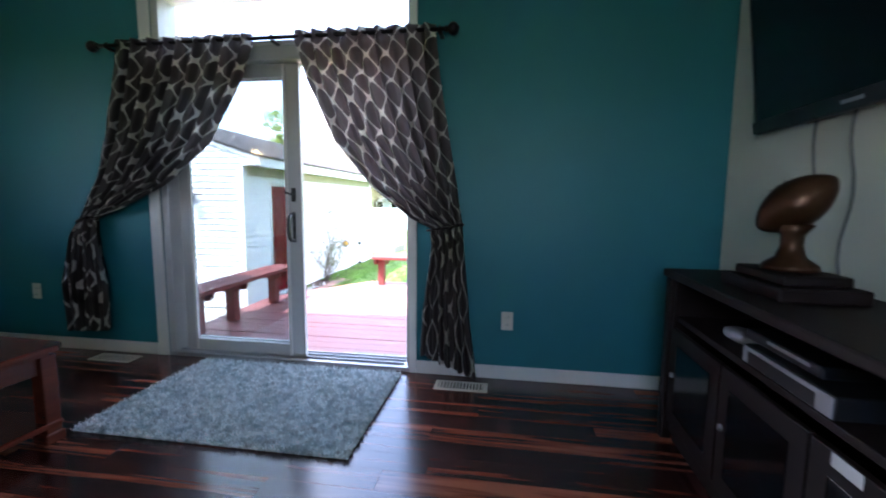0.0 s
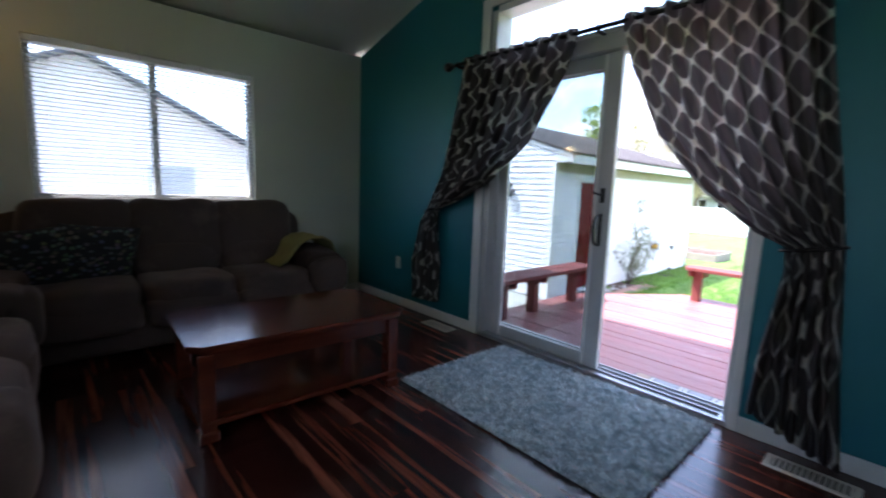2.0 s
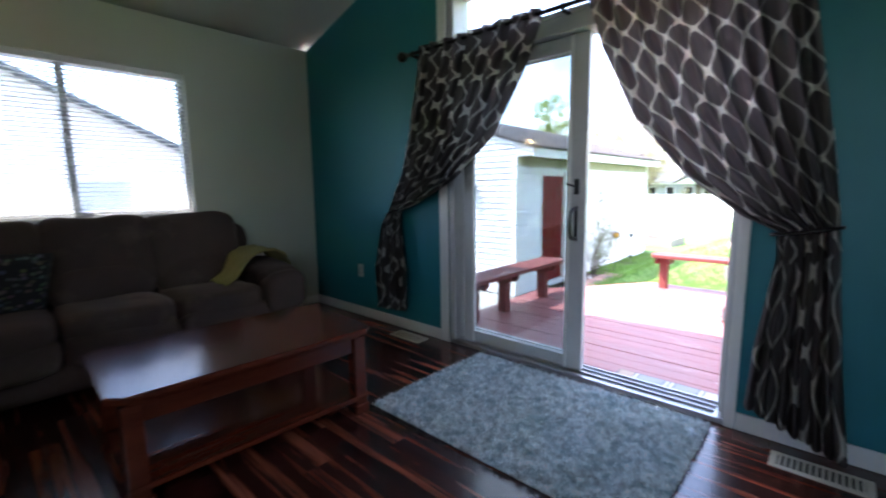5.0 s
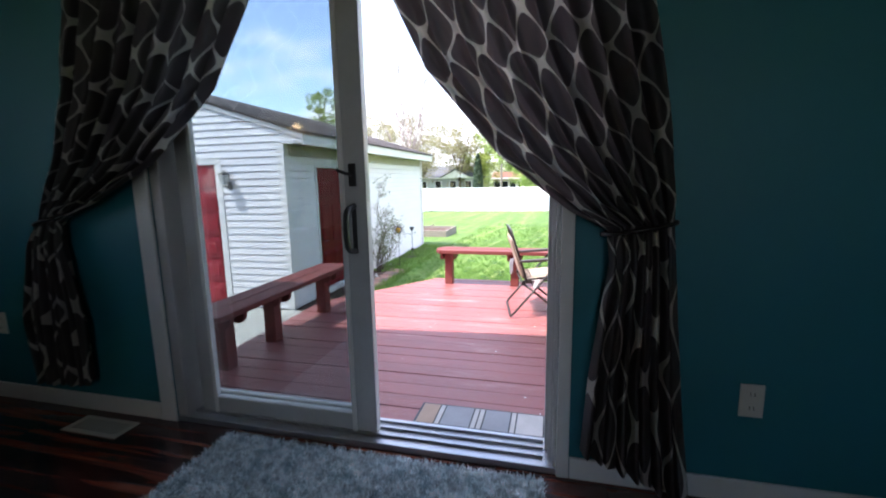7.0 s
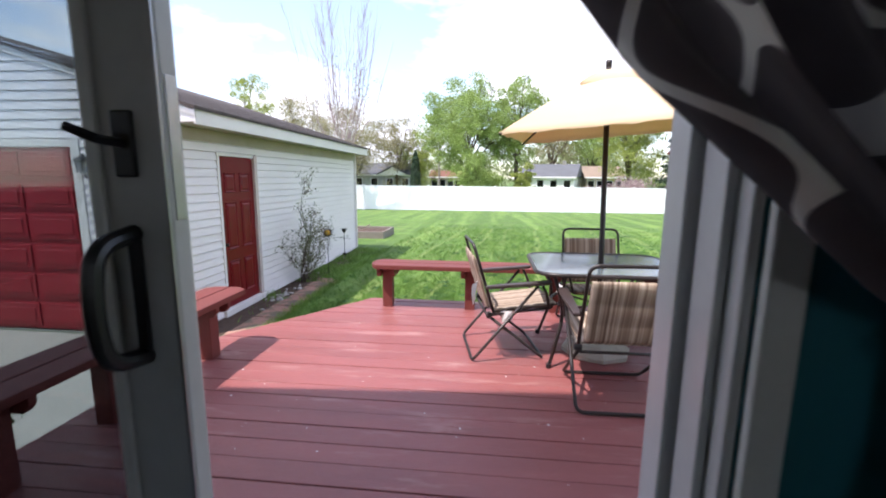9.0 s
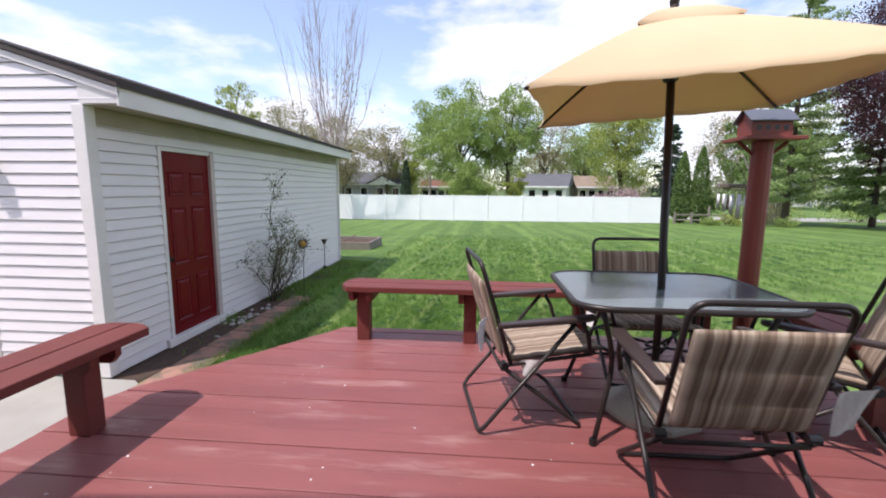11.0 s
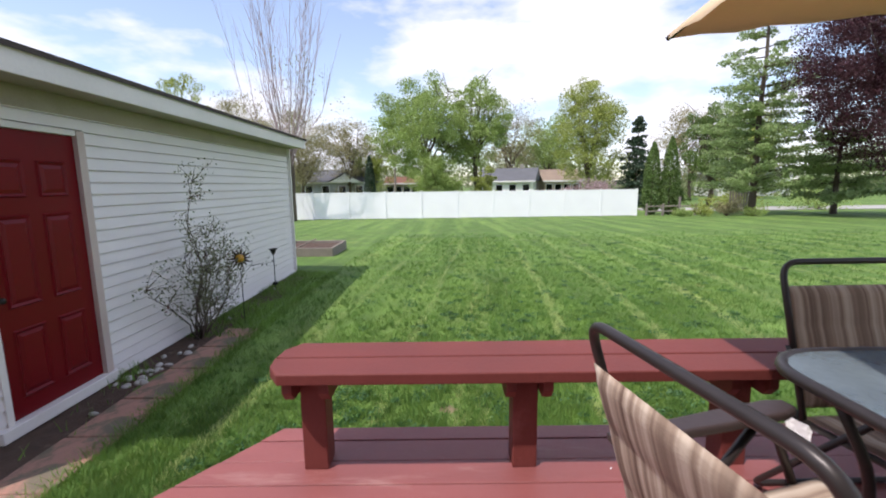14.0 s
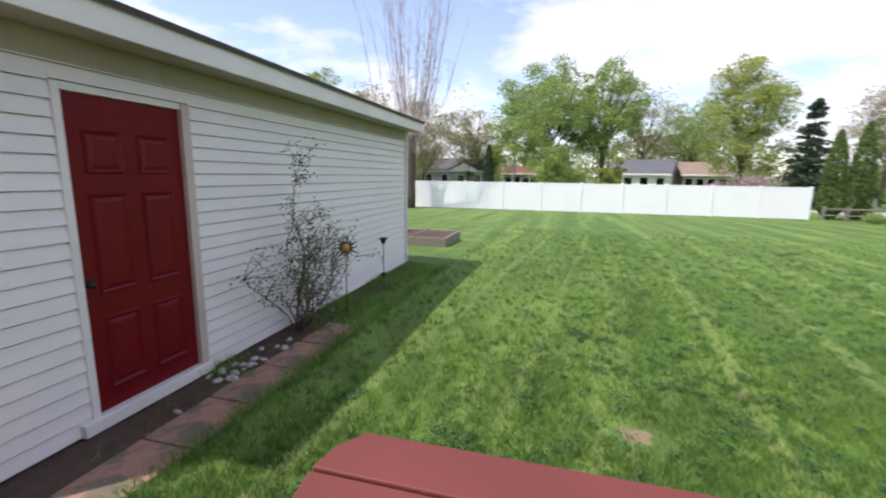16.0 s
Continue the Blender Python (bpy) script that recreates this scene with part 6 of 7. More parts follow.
# ---- bed and pavers along the garage ----
rnd = random.Random(11)
bm = bmesh.new()
nyy = 60
rows = []
for j in range(nyy + 1):
    yy = 3.5 + (10.6 - 3.5) * j / nyy
    wd = 0.42 + 0.05 * math.sin(yy * 3.1) + 0.04 * math.sin(yy * 7.7)
    rows.append([bm.verts.new((GX - 0.02 + wd * i / 6, yy, ground_z(yy) + 0.012 + 0.012 * noise.noise(Vector((yy * 4, i, 0))) * (i < 6) - (0.03 if i == 6 else 0))) for i in range(7)])
for a, b in zip(rows, rows[1:]):
    for i in range(6):
        bm.faces.new((a[i], a[i + 1], b[i + 1], b[i]))
structure("garden_bed", bm, DIRT, "dark bare soil strip along the garage wall", "soil")
pv = empty("paver_path", None, "worn pink stepping pavers between soil and lawn", "path", kind="structure")
yy = 3.55
k = 0
while yy < 6.6:
    L = rnd.uniform(0.52, 0.60)
    bm = box((-0.19, -L / 2, -0.03), (0.19, L / 2, 0.012), 0.008)
    ob = part("paver", bm, PAVER, pv)
    ob.matrix_basis = pose(-2.365 + rnd.uniform(-0.012, 0.012), yy + L / 2, -0.735 + rnd.uniform(-0.004, 0.006), rnd.uniform(-1, 1), rnd.uniform(-1, 1), rnd.uniform(-1.5, 1.5))
    yy += L + 0.012
    k += 1
yy = 0.25
while yy < 3.2:
    L = rnd.uniform(0.30, 0.46)
    ob = part("paver", box((-0.15, -L / 2, -0.03), (0.15, L / 2, 0.012), 0.01), PAVER, pv)
    ob.matrix_basis = pose(-1.84 + rnd.uniform(-0.02, 0.02), yy + L / 2, -0.735 + rnd.uniform(-0.004, 0.008), rnd.uniform(-1, 1), rnd.uniform(-1, 1), rnd.uniform(-4, 4))
    yy += L + 0.03
for k in range(22):
    bm = bmesh.new()
    bmesh.ops.create_icosphere(bm, subdivisions=2, radius=1)
    sx, sy, sz = rnd.uniform(0.015, 0.05), rnd.uniform(0.015, 0.05), rnd.uniform(0.012, 0.03)
    for v in bm.verts:
        v.co = v.co * (1 + 0.25 * noise.noise(v.co * 1.7 + Vector((k * 5, 0, 0))))
        v.co = Vector((v.co.x * sx, v.co.y * sy, v.co.z * sz))
    yy = rnd.choice((rnd.uniform(5.4, 6.4), rnd.uniform(4.3, 9.5)))
    ob = add_mesh("stone", bm, ROCK, None, "", True)
    ob.location = (rnd.uniform(-2.82, -2.55), yy, ground_z(yy) + 0.018)
    tagged(ob, "small pale stone lying in the soil bed", "stone", "stones of the bed")

# planter box
pl = empty("planter_box", Matrix.Translation((-3.55, 13.6, ground_z(13.6))), "weathered low wooden planter box on the lawn", "planter")
for lo, hi in (((-0.75, -0.8, -0.02), (0.75, -0.74, 0.24)), ((-0.75, 0.74, -0.02), (0.75, 0.8, 0.24)), ((-0.75, -0.739, -0.02), (-0.69, 0.739, 0.24)), ((0.69, -0.739, -0.02), (0.75, 0.739, 0.24))):
    part("board", box(lo, hi, 0.006), OLDWOOD, pl)
part("soil", box((-0.689, -0.738, 0.0), (0.689, 0.738, 0.17)), DIRT, pl)
part("stake", tube([(-0.5, -0.2, 0.1), (0.2, -0.3, 0.42)], 0.02, 6), OLDWOOD, pl)

# sun ornament and solar stake
so = empty("sun_ornament", Matrix.Translation((-2.46, 7.15, ground_z(7))), "rusty metal sun face ornament on a thin stake", "ornament")
part("stake", tube([(0, 0, -0.02), (0, 0, 0.72)], 0.005, 6), IRON, so)
AMBER = mat("amber_glass_disc", (0.55, 0.28, 0.03), 0.25, var=0.2)
bm = lathe([(0, 0), (0.05, 0.0), (0.046, 0.018), (0, 0.03)], 18)
SUNF = Matrix.Translation((0, 0, 0.82)) @ Vector((0.55, -0.83, 0.12)).to_track_quat("Z", "Y").to_matrix().to_4x4()
turned(bm, SUNF)
part("disc", bm, AMBER, so, "amber glass centre", smooth=True)
for k in range(14):
    a = 2 * math.pi * k / 14
    r = 0.165 if k % 2 else 0.125
    bm = bmesh.new()
    v = [bm.verts.new(p) for p in ((0.052 * math.cos(a - 0.30), 0.052 * math.sin(a - 0.30), 0.0), (0.052 * math.cos(a + 0.30), 0.052 * math.sin(a + 0.30), 0.0), (r * math.cos(a), r * math.sin(a), 0.004), (0.05 * math.cos(a), 0.05 * math.sin(a), 0.012))]
    for q in ((0, 1, 2), (0, 3, 2), (1, 3, 2), (0, 1, 3)):
        bm.faces.new([v[i] for i in q])
    turned(bm, SUNF)
    part("ray", bm, mat("rusty_iron", (0.06, 0.03, 0.02), 0.7) if k == 0 else bpy.data.materials["rusty_iron"], so)
st = empty("garden_stake", Matrix.Translation((-2.70, 8.78, ground_z(8.7))), "dark metal flower stake in the soil bed", "stake")
part("rod", tube([(0, 0, -0.02), (0, 0, 0.62)], 0.006, 6), IRON, st)
part("cup", lathe([(0.0, 0.60), (0.02, 0.61), (0.05, 0.68), (0.075, 0.70), (0.04, 0.69), (0, 0.64)], 10), IRON, st)
part("bulb", lathe([(0, 0.10), (0.04, 0.12), (0.045, 0.15), (0.0, 0.17)], 10), IRON, st)

# ---- white fence ----
fence = empty("fence", None, "long white vinyl privacy fence across the lawn", "fence", kind="structure")
FX = [13.08 - 2.42 * k for k in range(20)]
FYv = lambda x: 31.2 - (13.08 - x) * 0.012
for k, x in enumerate(FX):
    y0 = FYv(x)
    g0 = ground_z(31.2)
    part("post", box((x - 0.065, y0 - 0.05, g0 - 0.05), (x + 0.065, y0 + 0.05, g0 + 1.80), 0.01), FENCEV, fence)
    part("post_cap", lathe([(0.075, g0 + 1.801), (0.075, g0 + 1.815), (0.0, g0 + 1.85)], 4, cx=x, cy=y0), FENCEV, fence)
    if k + 1 < len(FX):
        x2 = FX[k + 1]
        part("panel", box((x2 + 0.066, y0 - 0.038, g0 + 0.03), (x - 0.066, y0 + 0.038, g0 + 1.78), 0.004), FENCEV, fence)
        part("rail", box((x2 + 0.066, y0 - 0.046, g0 + 1.70), (x - 0.066, y0 - 0.0385, g0 + 1.79), 0.003), FENCEV, fence)
# ---- trees and far things ----
def leaf_cloud(centres, radii, per, size, seed, flat=1.0, droop=0.0):
    """Many small leaves round clump centres; returns vertices and quads."""
    rng = np.random.default_rng(seed)
    c = np.repeat(np.asarray(centres, float), per, axis=0)
    r = np.repeat(np.asarray(radii, float), per)
    n = len(c)
    d = rng.normal(size=(n, 3))
    d /= np.linalg.norm(d, axis=1)[:, None]
    rad = r * rng.uniform(0.25, 1.0, n) ** 0.6
    p = c + d * rad[:, None] * np.array([1, 1, flat])
    p[:, 2] -= droop * rad
    a = rng.normal(size=(n, 3))
    a /= np.linalg.norm(a, axis=1)[:, None]
    b = np.cross(a, rng.normal(size=(n, 3)))
    b /= np.linalg.norm(b, axis=1)[:, None]
    s = (size * rng.uniform(0.55, 1.25, n))[:, None]
    v = np.stack([p - a * s, p - b * s * 0.55, p + a * s, p + b * s * 0.55], 1).reshape(-1, 3)
    return v, np.arange(4 * n).reshape(-1, 4)


def mesh_from(name, v, f, material, parent=None):
    me = bpy.data.meshes.new(name)
    me.vertices.add(len(v))
    me.vertices.foreach_set("co", np.ascontiguousarray(v, dtype=np.float32).ravel())
    k = f.shape[1]
    me.loops.add(f.size)
    me.loops.foreach_set("vertex_index", f.ravel().astype(np.int32))
    me.polygons.add(len(f))
    me.polygons.foreach_set("loop_start", np.arange(0, f.size, k, dtype=np.int32))
    me.update(calc_edges=True)
    me.materials.append(material)
    ob = new(name, me)
    if parent is not None:
        ob.parent = parent
    return ob


def limb_points(a, b, rng, bend=0.12, n=5):
    a, b = Vector(a), Vector(b)
    L = (b - a).length
    return [a.lerp(b, i / n) + Vector((rng.uniform(-1, 1), rng.uniform(-1, 1), rng.uniform(-0.5, 1))) * L * bend * math.sin(math.pi * i / n) * 0.6 for i in range(n + 1)]


def leafy_tree(x, y, h, r, z0, leaf, label, seed, clumps=60, per=70, size=0.16, trunk_r=0.22, density=1.0, clump_r=0.24):
    """Deciduous tree: trunk, limbs that fork, crown of leaf clumps with gaps."""
    rng = random.Random(seed)
    g = ground_z(y)
    th = empty("tree", Matrix.Translation((x, y, g)), label, "tree", "yard trees")
    H = h - g
    fork = max(1.0, z0 + 0.2 * (H - z0))
    bm = tube(limb_points((0, 0, -0.1), (rng.uniform(-0.3, 0.3), rng.uniform(-0.3, 0.3), fork), rng, 0.03), trunk_r, 8, r_end=trunk_r * 0.75)
    tips = []
    for k in range(11):
        a = 2 * math.pi * (k * 0.382 + rng.uniform(-0.05, 0.05))
        t = rng.uniform(0.35, 0.95)
        e = Vector((math.cos(a) * r * 0.75 * rng.uniform(0.3, 1), math.sin(a) * r * 0.75 * rng.uniform(0.3, 1), z0 + (H - z0) * t))
        pts = limb_points((0, 0, fork * rng.uniform(0.7, 1.0)), e, rng)
        tube(pts, trunk_r * 0.4, 6, bm=bm, r_end=0.03)
        for q in range(3):
            p = pts[rng.randint(2, 5)]
            e2 = p + Vector((rng.uniform(-1, 1), rng.uniform(-1, 1), rng.uniform(0, 1))) * r * 0.4
            tube(limb_points(p, e2, rng, n=3), trunk_r * 0.16, 5, bm=bm, r_end=0.015)
            if e2.z < H - 0.2 and math.hypot(e2.x, e2.y) < r:
                tips.append(e2)
        tips.append(e)
    part("trunk", bm, BARK, th, smooth=True)
    cs, rs = [], []
    zc, hz = (z0 + H) / 2, (H - z0) / 2
    for k in range(int(clumps * 1.5)):
        if k < len(tips) and rng.random() < 0.8:
            c = tips[k]
        else:
            while True:
                c = Vector((rng.uniform(-1, 1), rng.uniform(-1, 1), rng.uniform(-1, 1)))
                if 0.25 < c.length < 1:
                    break
            c = Vector((c.x * r, c.y * r, zc + c.z * hz))
        cs.append(c)
        rs.append(r * clump_r * rng.uniform(0.6, 1.4))
    v, f = leaf_cloud([tuple(c) for c in cs], rs, int(per * 3.4), size * 0.5, seed, 0.8)
    mesh_from("crown", v, f, leaf, th)
    return th


def conifer(x, y, h, r, z0, leaf, label, seed, levels=14, size=0.2, per=45, open_=0.0, up=0.0, trunk_r=0.22):
    """Conifer: whorls of limbs with flattened needle sprays, wider towards the foot."""
    rng = random.Random(seed)
    g = ground_z(y)
    th = empty("conifer", Matrix.Translation((x, y, g)), label, "tree", "yard trees")
    H = h - g
    bm = tube(limb_points((0, 0, -0.1), (0, 0, H), rng, 0.008, 8), trunk_r, 8, r_end=0.03)
    cs, rs = [], []
    for k in range(levels):
        t = k / (levels - 1)
        z = z0 + (H - z0 - 0.3) * t
        rr = r * (1 - t) ** 0.75 + 0.25
        n = 7 if t < 0.6 else 5
        for j in range(n):
            if rng.random() < open_ * (0.4 + t):
                continue
            a = 2 * math.pi * (j / n + k * 0.37 + rng.uniform(-0.06, 0.06))
            L = rr * rng.uniform(0.55, 1.2)
            e = Vector((math.cos(a) * L, math.sin(a) * L, z + up * L + rng.uniform(-0.35, 0.35)))
            part("limb", tube([(0, 0, z), tuple(e)], 0.045, 4, r_end=0.01), BARK, th)
            m = max(2, int(L / 0.7))
            for q in range(1, m + 1):
                cs.append(tuple(Vector((0, 0, z)).lerp(e, q / m * 0.98 + 0.02)))
                rs.append((0.28 + 0.25 * rr / m) * rng.uniform(0.7, 1.3))
    part("trunk", bm, BARK, th, smooth=True)
    v, f = leaf_cloud(cs, rs, per, size, seed, 0.5, 0.1)
    mesh_from("crown", v, f, leaf, th)
    return th


def column_tree(x, y, h, r, leaf, label, seed, per=7000, size=0.07):
    """Narrow upright evergreen."""
    rng = np.random.default_rng(seed)
    g = ground_z(y)
    th = empty("evergreen", Matrix.Translation((x, y, g)), label, "tree", "narrow evergreens")
    H = h - g
    part("trunk", tube([(0, 0, -0.1), (0, 0, H * 0.9)], 0.09, 6, r_end=0.02), BARK, th)
    t = rng.uniform(0, 1, per)
    prof = np.clip(np.minimum(t * 6 + 0.35, 1), 0, 1) * (1 - t ** 2.2) ** 0.7
    a = rng.uniform(0, 2 * np.pi, per)
    rr = r * prof * rng.uniform(0.75, 1.08, per) * (1 + 0.12 * np.sin(5 * a + 9 * t))
    c = np.stack([rr * np.cos(a), rr * np.sin(a), 0.1 + t * (H - 0.1)], 1)
    v, f = leaf_cloud(c, np.full(per, 0.05), 1, size, seed)
    mesh_from("crown", v, f, leaf, th)
    return th


leafy_tree(-1.6, 47, 11.3, 5.2, 3.2, LEAF_MID, "large fresh green maple behind the white fence", 3, 120, 75, 0.2, 0.3, clump_r=0.2)
leafy_tree(3.6, 48, 11.6, 3.4, 3.6, LEAF_MID, "green tree with a gap-toothed crown beyond the fence", 4, 80, 60, 0.2, 0.26, clump_r=0.22)
leafy_tree(-0.8, 43, 3.5, 2.6, 0.5, LEAF_MID, "low bright green bush behind the fence", 5, 60, 90, 0.13, 0.1)
leafy_tree(3.9, 43, 2.8, 1.2, 0.5, LEAF_YEL, "small yellow-green bush behind the fence", 25, 34, 70, 0.12, 0.08)
leafy_tree(15.6, 49, 11.6, 3.7, 1.6, LEAF_YEL, "yellow-green spring tree beyond the fence", 6, 130, 60, 0.17, 0.25, clump_r=0.22)
leafy_tree(10.2, 68, 12.5, 4.6, 3.0, LEAF_TAN, "budding grey-green tree far behind the houses", 7, 70, 34, 0.2, 0.25, clump_r=0.3)
leafy_tree(17.0, 72, 11.5, 5.5, 2.5, LEAF_MID, "distant spreading green tree", 8, 80, 50, 0.24, 0.25)
leafy_tree(-25.5, 46, 12.2, 2.6, 3.0, LEAF_YEL, "tall yellow-green tree behind the garage", 9, 60, 50, 0.17, 0.2)
leafy_tree(-21.0, 49, 10.4, 3.6, 1.5, LEAF_TAN, "tan budding tree behind the garage", 10, 80, 50, 0.16, 0.2, clump_r=0.3)
leafy_tree(-16.0, 52, 9.8, 4.0, 1.0, LEAF_TAN, "tan budding willow beyond the fence", 11, 90, 55, 0.16, 0.2, clump_r=0.3)
leafy_tree(-11.5, 56, 9.2, 3.2, 1.0, LEAF_TAN, "pale budding tree beyond the fence", 12, 60, 45, 0.17, 0.2, clump_r=0.3)
leafy_tree(-9.0, 58, 7.2, 3.0, 1.0, LEAF_YEL, "light green tree beyond the fence", 13, 60, 45, 0.18, 0.2)
leafy_tree(33.0, 60, 11.0, 4.2, 2.0, LEAF_TAN, "sparse budding tree past the corner of the lot", 14, 60, 45, 0.2, 0.25)
leafy_tree(27.0, 46, 8.6, 3.0, 1.2, LEAF_CEDAR, "dark green rounded tree past the pine", 15, 60, 60, 0.18, 0.25)
leafy_tree(42.0, 64, 10.5, 5.0, 1.8, LEAF_YEL, "spring green tree across the road", 16, 70, 50, 0.24, 0.25)
leafy_tree(25.2, 25.5, 12.6, 5.3, 2.9, LEAF_PURPLE, "purple-leaved maple at the edge of the lawn", 17, 230, 130, 0.13, 0.26, clump_r=0.2)
conifer(20.9, 31.2, 14.6, 3.7, 1.6, LEAF_PINE, "tall open white pine at the lawn's edge", 18, 24, 0.085, 130, 0.36, 0.16, 0.24)
conifer(25.8, 30.5, 5.2, 3.2, 1.2, LEAF_PINE, "low spreading pine near the road", 19, 7, 0.16, 60, 0.15, 0.08, 0.2)
conifer(20.2, 47.5, 7.6, 1.9, 0.4, LEAF_DARK, "dark narrow spruce behind the fence", 20, 16, 0.14, 50, 0.05, -0.15, 0.15)
column_tree(14.75, 32.6, 3.7, 0.62, LEAF_CEDAR, "narrow arborvitae beside the fence end", 21)
column_tree(15.9, 32.4, 4.05, 0.62, LEAF_CEDAR, "narrow arborvitae beside the fence end", 22)
column_tree(-8.0, 50, 4.2, 0.62, LEAF_DARK, "dark columnar cypress behind the fence", 23, 4000, 0.1)


def bare_tree(x, y, h, r, label, seed):
    rng = random.Random(seed)
    g = ground_z(y)
    th = empty("bare_tree", Matrix.Translation((x, y, g)), label, "tree", "yard trees")
    H = h - g
    bm = tube(limb_points((0, 0, -0.1), (0.1, 0, 4.6), rng, 0.02), 0.34, 10, r_end=0.26)
    part("trunk", bm, BARK, th, smooth=True)
    for k in range(30):
        bm = bmesh.new()
        a = 2 * math.pi * k * 0.382 + rng.uniform(-0.2, 0.2)
        s = rng.uniform(0.25, 1.0)
        e = Vector((math.cos(a) * r * s, math.sin(a) * r * s, H * rng.uniform(0.78, 1.0) * (1 - 0.18 * s)))
        base = Vector((0.05 * math.cos(a), 0.05 * math.sin(a), rng.uniform(2.4, 4.6)))
        mid = base.lerp(e, 0.4) + Vector((math.cos(a) * r * s * 0.22, math.sin(a) * r * s * 0.22, 0))
        pts = [base, base.lerp(mid, 0.55), mid, mid.lerp(e, 0.5) + Vector((rng.uniform(-0.2, 0.2), rng.uniform(-0.2, 0.2), 0)), e]
        tube(pts, 0.03, 5, bm=bm, r_end=0.006)
        for q in range(13):
            t = rng.uniform(0.15, 0.95)
            i = min(3, int(t * 4))
            p = pts[i].lerp(pts[i + 1], t * 4 - i)
            e2 = p + Vector((math.cos(a + rng.uniform(-1.6, 1.6)) * 0.7, math.sin(a + rng.uniform(-1.6, 1.6)) * 0.7, rng.uniform(0.9, 2.4)))
            tube([p, p.lerp(e2, 0.5) + Vector((rng.uniform(-0.1, 0.1), rng.uniform(-0.1, 0.1), 0)), e2], 0.010, 4, bm=bm, r_end=0.003)
        part("branch", bm, TWIG, th)
    cs = [(rng.uniform(-r, r) * 0.8, rng.uniform(-r, r) * 0.8, H * rng.uniform(0.25, 0.62)) for k in range(26)]
    v, f = leaf_cloud(cs, [0.7] * 26, 26, 0.07, seed)
    tagged(mesh_from("foliage", v, f, LEAF_TAN, th), kind="stuff")


bare_tree(-9.7, 29.6, 15.8, 4.3, "tall leafless vase-shaped tree beyond the garage", 31)


# far woods along the horizon
rng = np.random.default_rng(44)
cs, rs = [], []
for k in range(620):
    x = rng.uniform(-120, 170)
    y = rng.uniform(72, 120)
    top = 4.5 + 3.5 * math.sin(x * 0.09) + rng.uniform(0, 4.5)
    for q in range(3):
        cs.append((x + rng.uniform(-2, 2), y + rng.uniform(-2, 2), -1.5 + top * (q + 0.5) / 3))
        rs.append(rng.uniform(1.4, 2.6))
v, f = leaf_cloud(cs, rs, 80, 0.27, 45)
LEAF_FAR = leaf_mat("distant_mixed_foliage", (0.20, 0.235, 0.11), var=0.5, scale=0.15)
tagged(mesh_from("far_woods", v, f, LEAF_FAR), "hazy band of mixed spring trees along the horizon", "woods", "", "stuff")


# ---- houses behind the fence ----
def small_house(x, y, w, d, eave, ridge, wallm, roofm, label, gable=None, deg=0.0):
    g = ground_z(y)
    th = empty("house", Matrix.Translation((x, y, g)) @ Matrix.Rotation(radians(deg), 4, "Z"), label, "house", "houses beyond the fence")
    part("wall", box((-w / 2, -d / 2, 0), (w / 2, d / 2, eave)), wallm, th)
    bm = prism([(-d / 2 - 0.4, eave - 0.05), (d / 2 + 0.4, eave - 0.05), (0, ridge)], -w / 2 - 0.35, w / 2 + 0.35)
    for v in bm.verts:
        v.co = Vector((v.co.z, v.co.x, v.co.y))
    bmesh.ops.recalc_face_normals(bm, faces=bm.faces[:])
    roof = part("roof", bm, roofm, th)
    part("chimney", box((w * 0.2, -0.3, ridge - 0.6), (w * 0.2 + 0.5, 0.3, ridge + 0.45), 0.02), CONCRETE, roof)
    part("fascia", box((-w / 2 - 0.36, -d / 2 - 0.43, eave - 0.2), (w / 2 + 0.36, -d / 2 - 0.401, eave - 0.02)), FENCEV, th)
    n = 4
    for k in range(n):
        wx = -w / 2 + w * (k + 0.5) / n
        wn = part("window", box((wx - 0.5, -d / 2 - 0.04, eave - 1.5), (wx + 0.5, -d / 2 - 0.001, eave - 0.45), 0.01), FENCEV, th)
        part("pane", box((wx - 0.42, -d / 2 - 0.05, eave - 1.42), (wx + 0.42, -d / 2 - 0.041, eave - 0.53)), SCREEN, wn)
    if gable:
        gx, gw = gable
        bm = wall_xz([(gx - gw / 2, eave - 0.05), (gx + gw / 2, eave - 0.05), (gx, eave + gw * 0.24)], -d / 2 - 1.0, -d / 2 - 0.4)
        part("front_gable", bm, FENCEV, th)
        bm = wall_xz([(gx - gw / 2 - 0.3, eave - 0.06), (gx, eave + gw * 0.24 + 0.04), (gx + gw / 2 + 0.3, eave - 0.06), (gx, eave + gw * 0.24 + 0.2)], -d / 2 - 1.15, 0)
        part("gable_roof", bm, roofm, th)
    return th


ROOFGREY = mat("grey_shingle", (0.11, 0.115, 0.125), 0.9, var=0.15, scale=1, grain=14)
ROOFTAN = mat("tan_shingle", (0.25, 0.19, 0.14), 0.9, var=0.15, scale=1, grain=14)
ROOFRED = mat("rusty_brown_roof", (0.17, 0.075, 0.045), 0.9, var=0.15, scale=1, grain=14)
WALLGREY = mat("pale_grey_siding", (0.42, 0.44, 0.46), 0.7, var=0.06, scale=1)
WALLTAN = mat("tan_house_siding", (0.45, 0.36, 0.27), 0.7, var=0.06, scale=1)
small_house(-13.6, 60, 8.4, 7, 3.0, 4.6, WALLGREY, ROOFGREY, "low grey house with a white front gable", (1.6, 3.8))
small_house(-5.6, 66, 4.6, 6, 2.8, 3.7, WALLTAN, ROOFRED, "small house with a rusty brown roof")
small_house(9.6, 64, 7.2, 7, 2.9, 4.7, FENCEV, ROOFGREY, "white ranch house with a grey roof", None, -18)
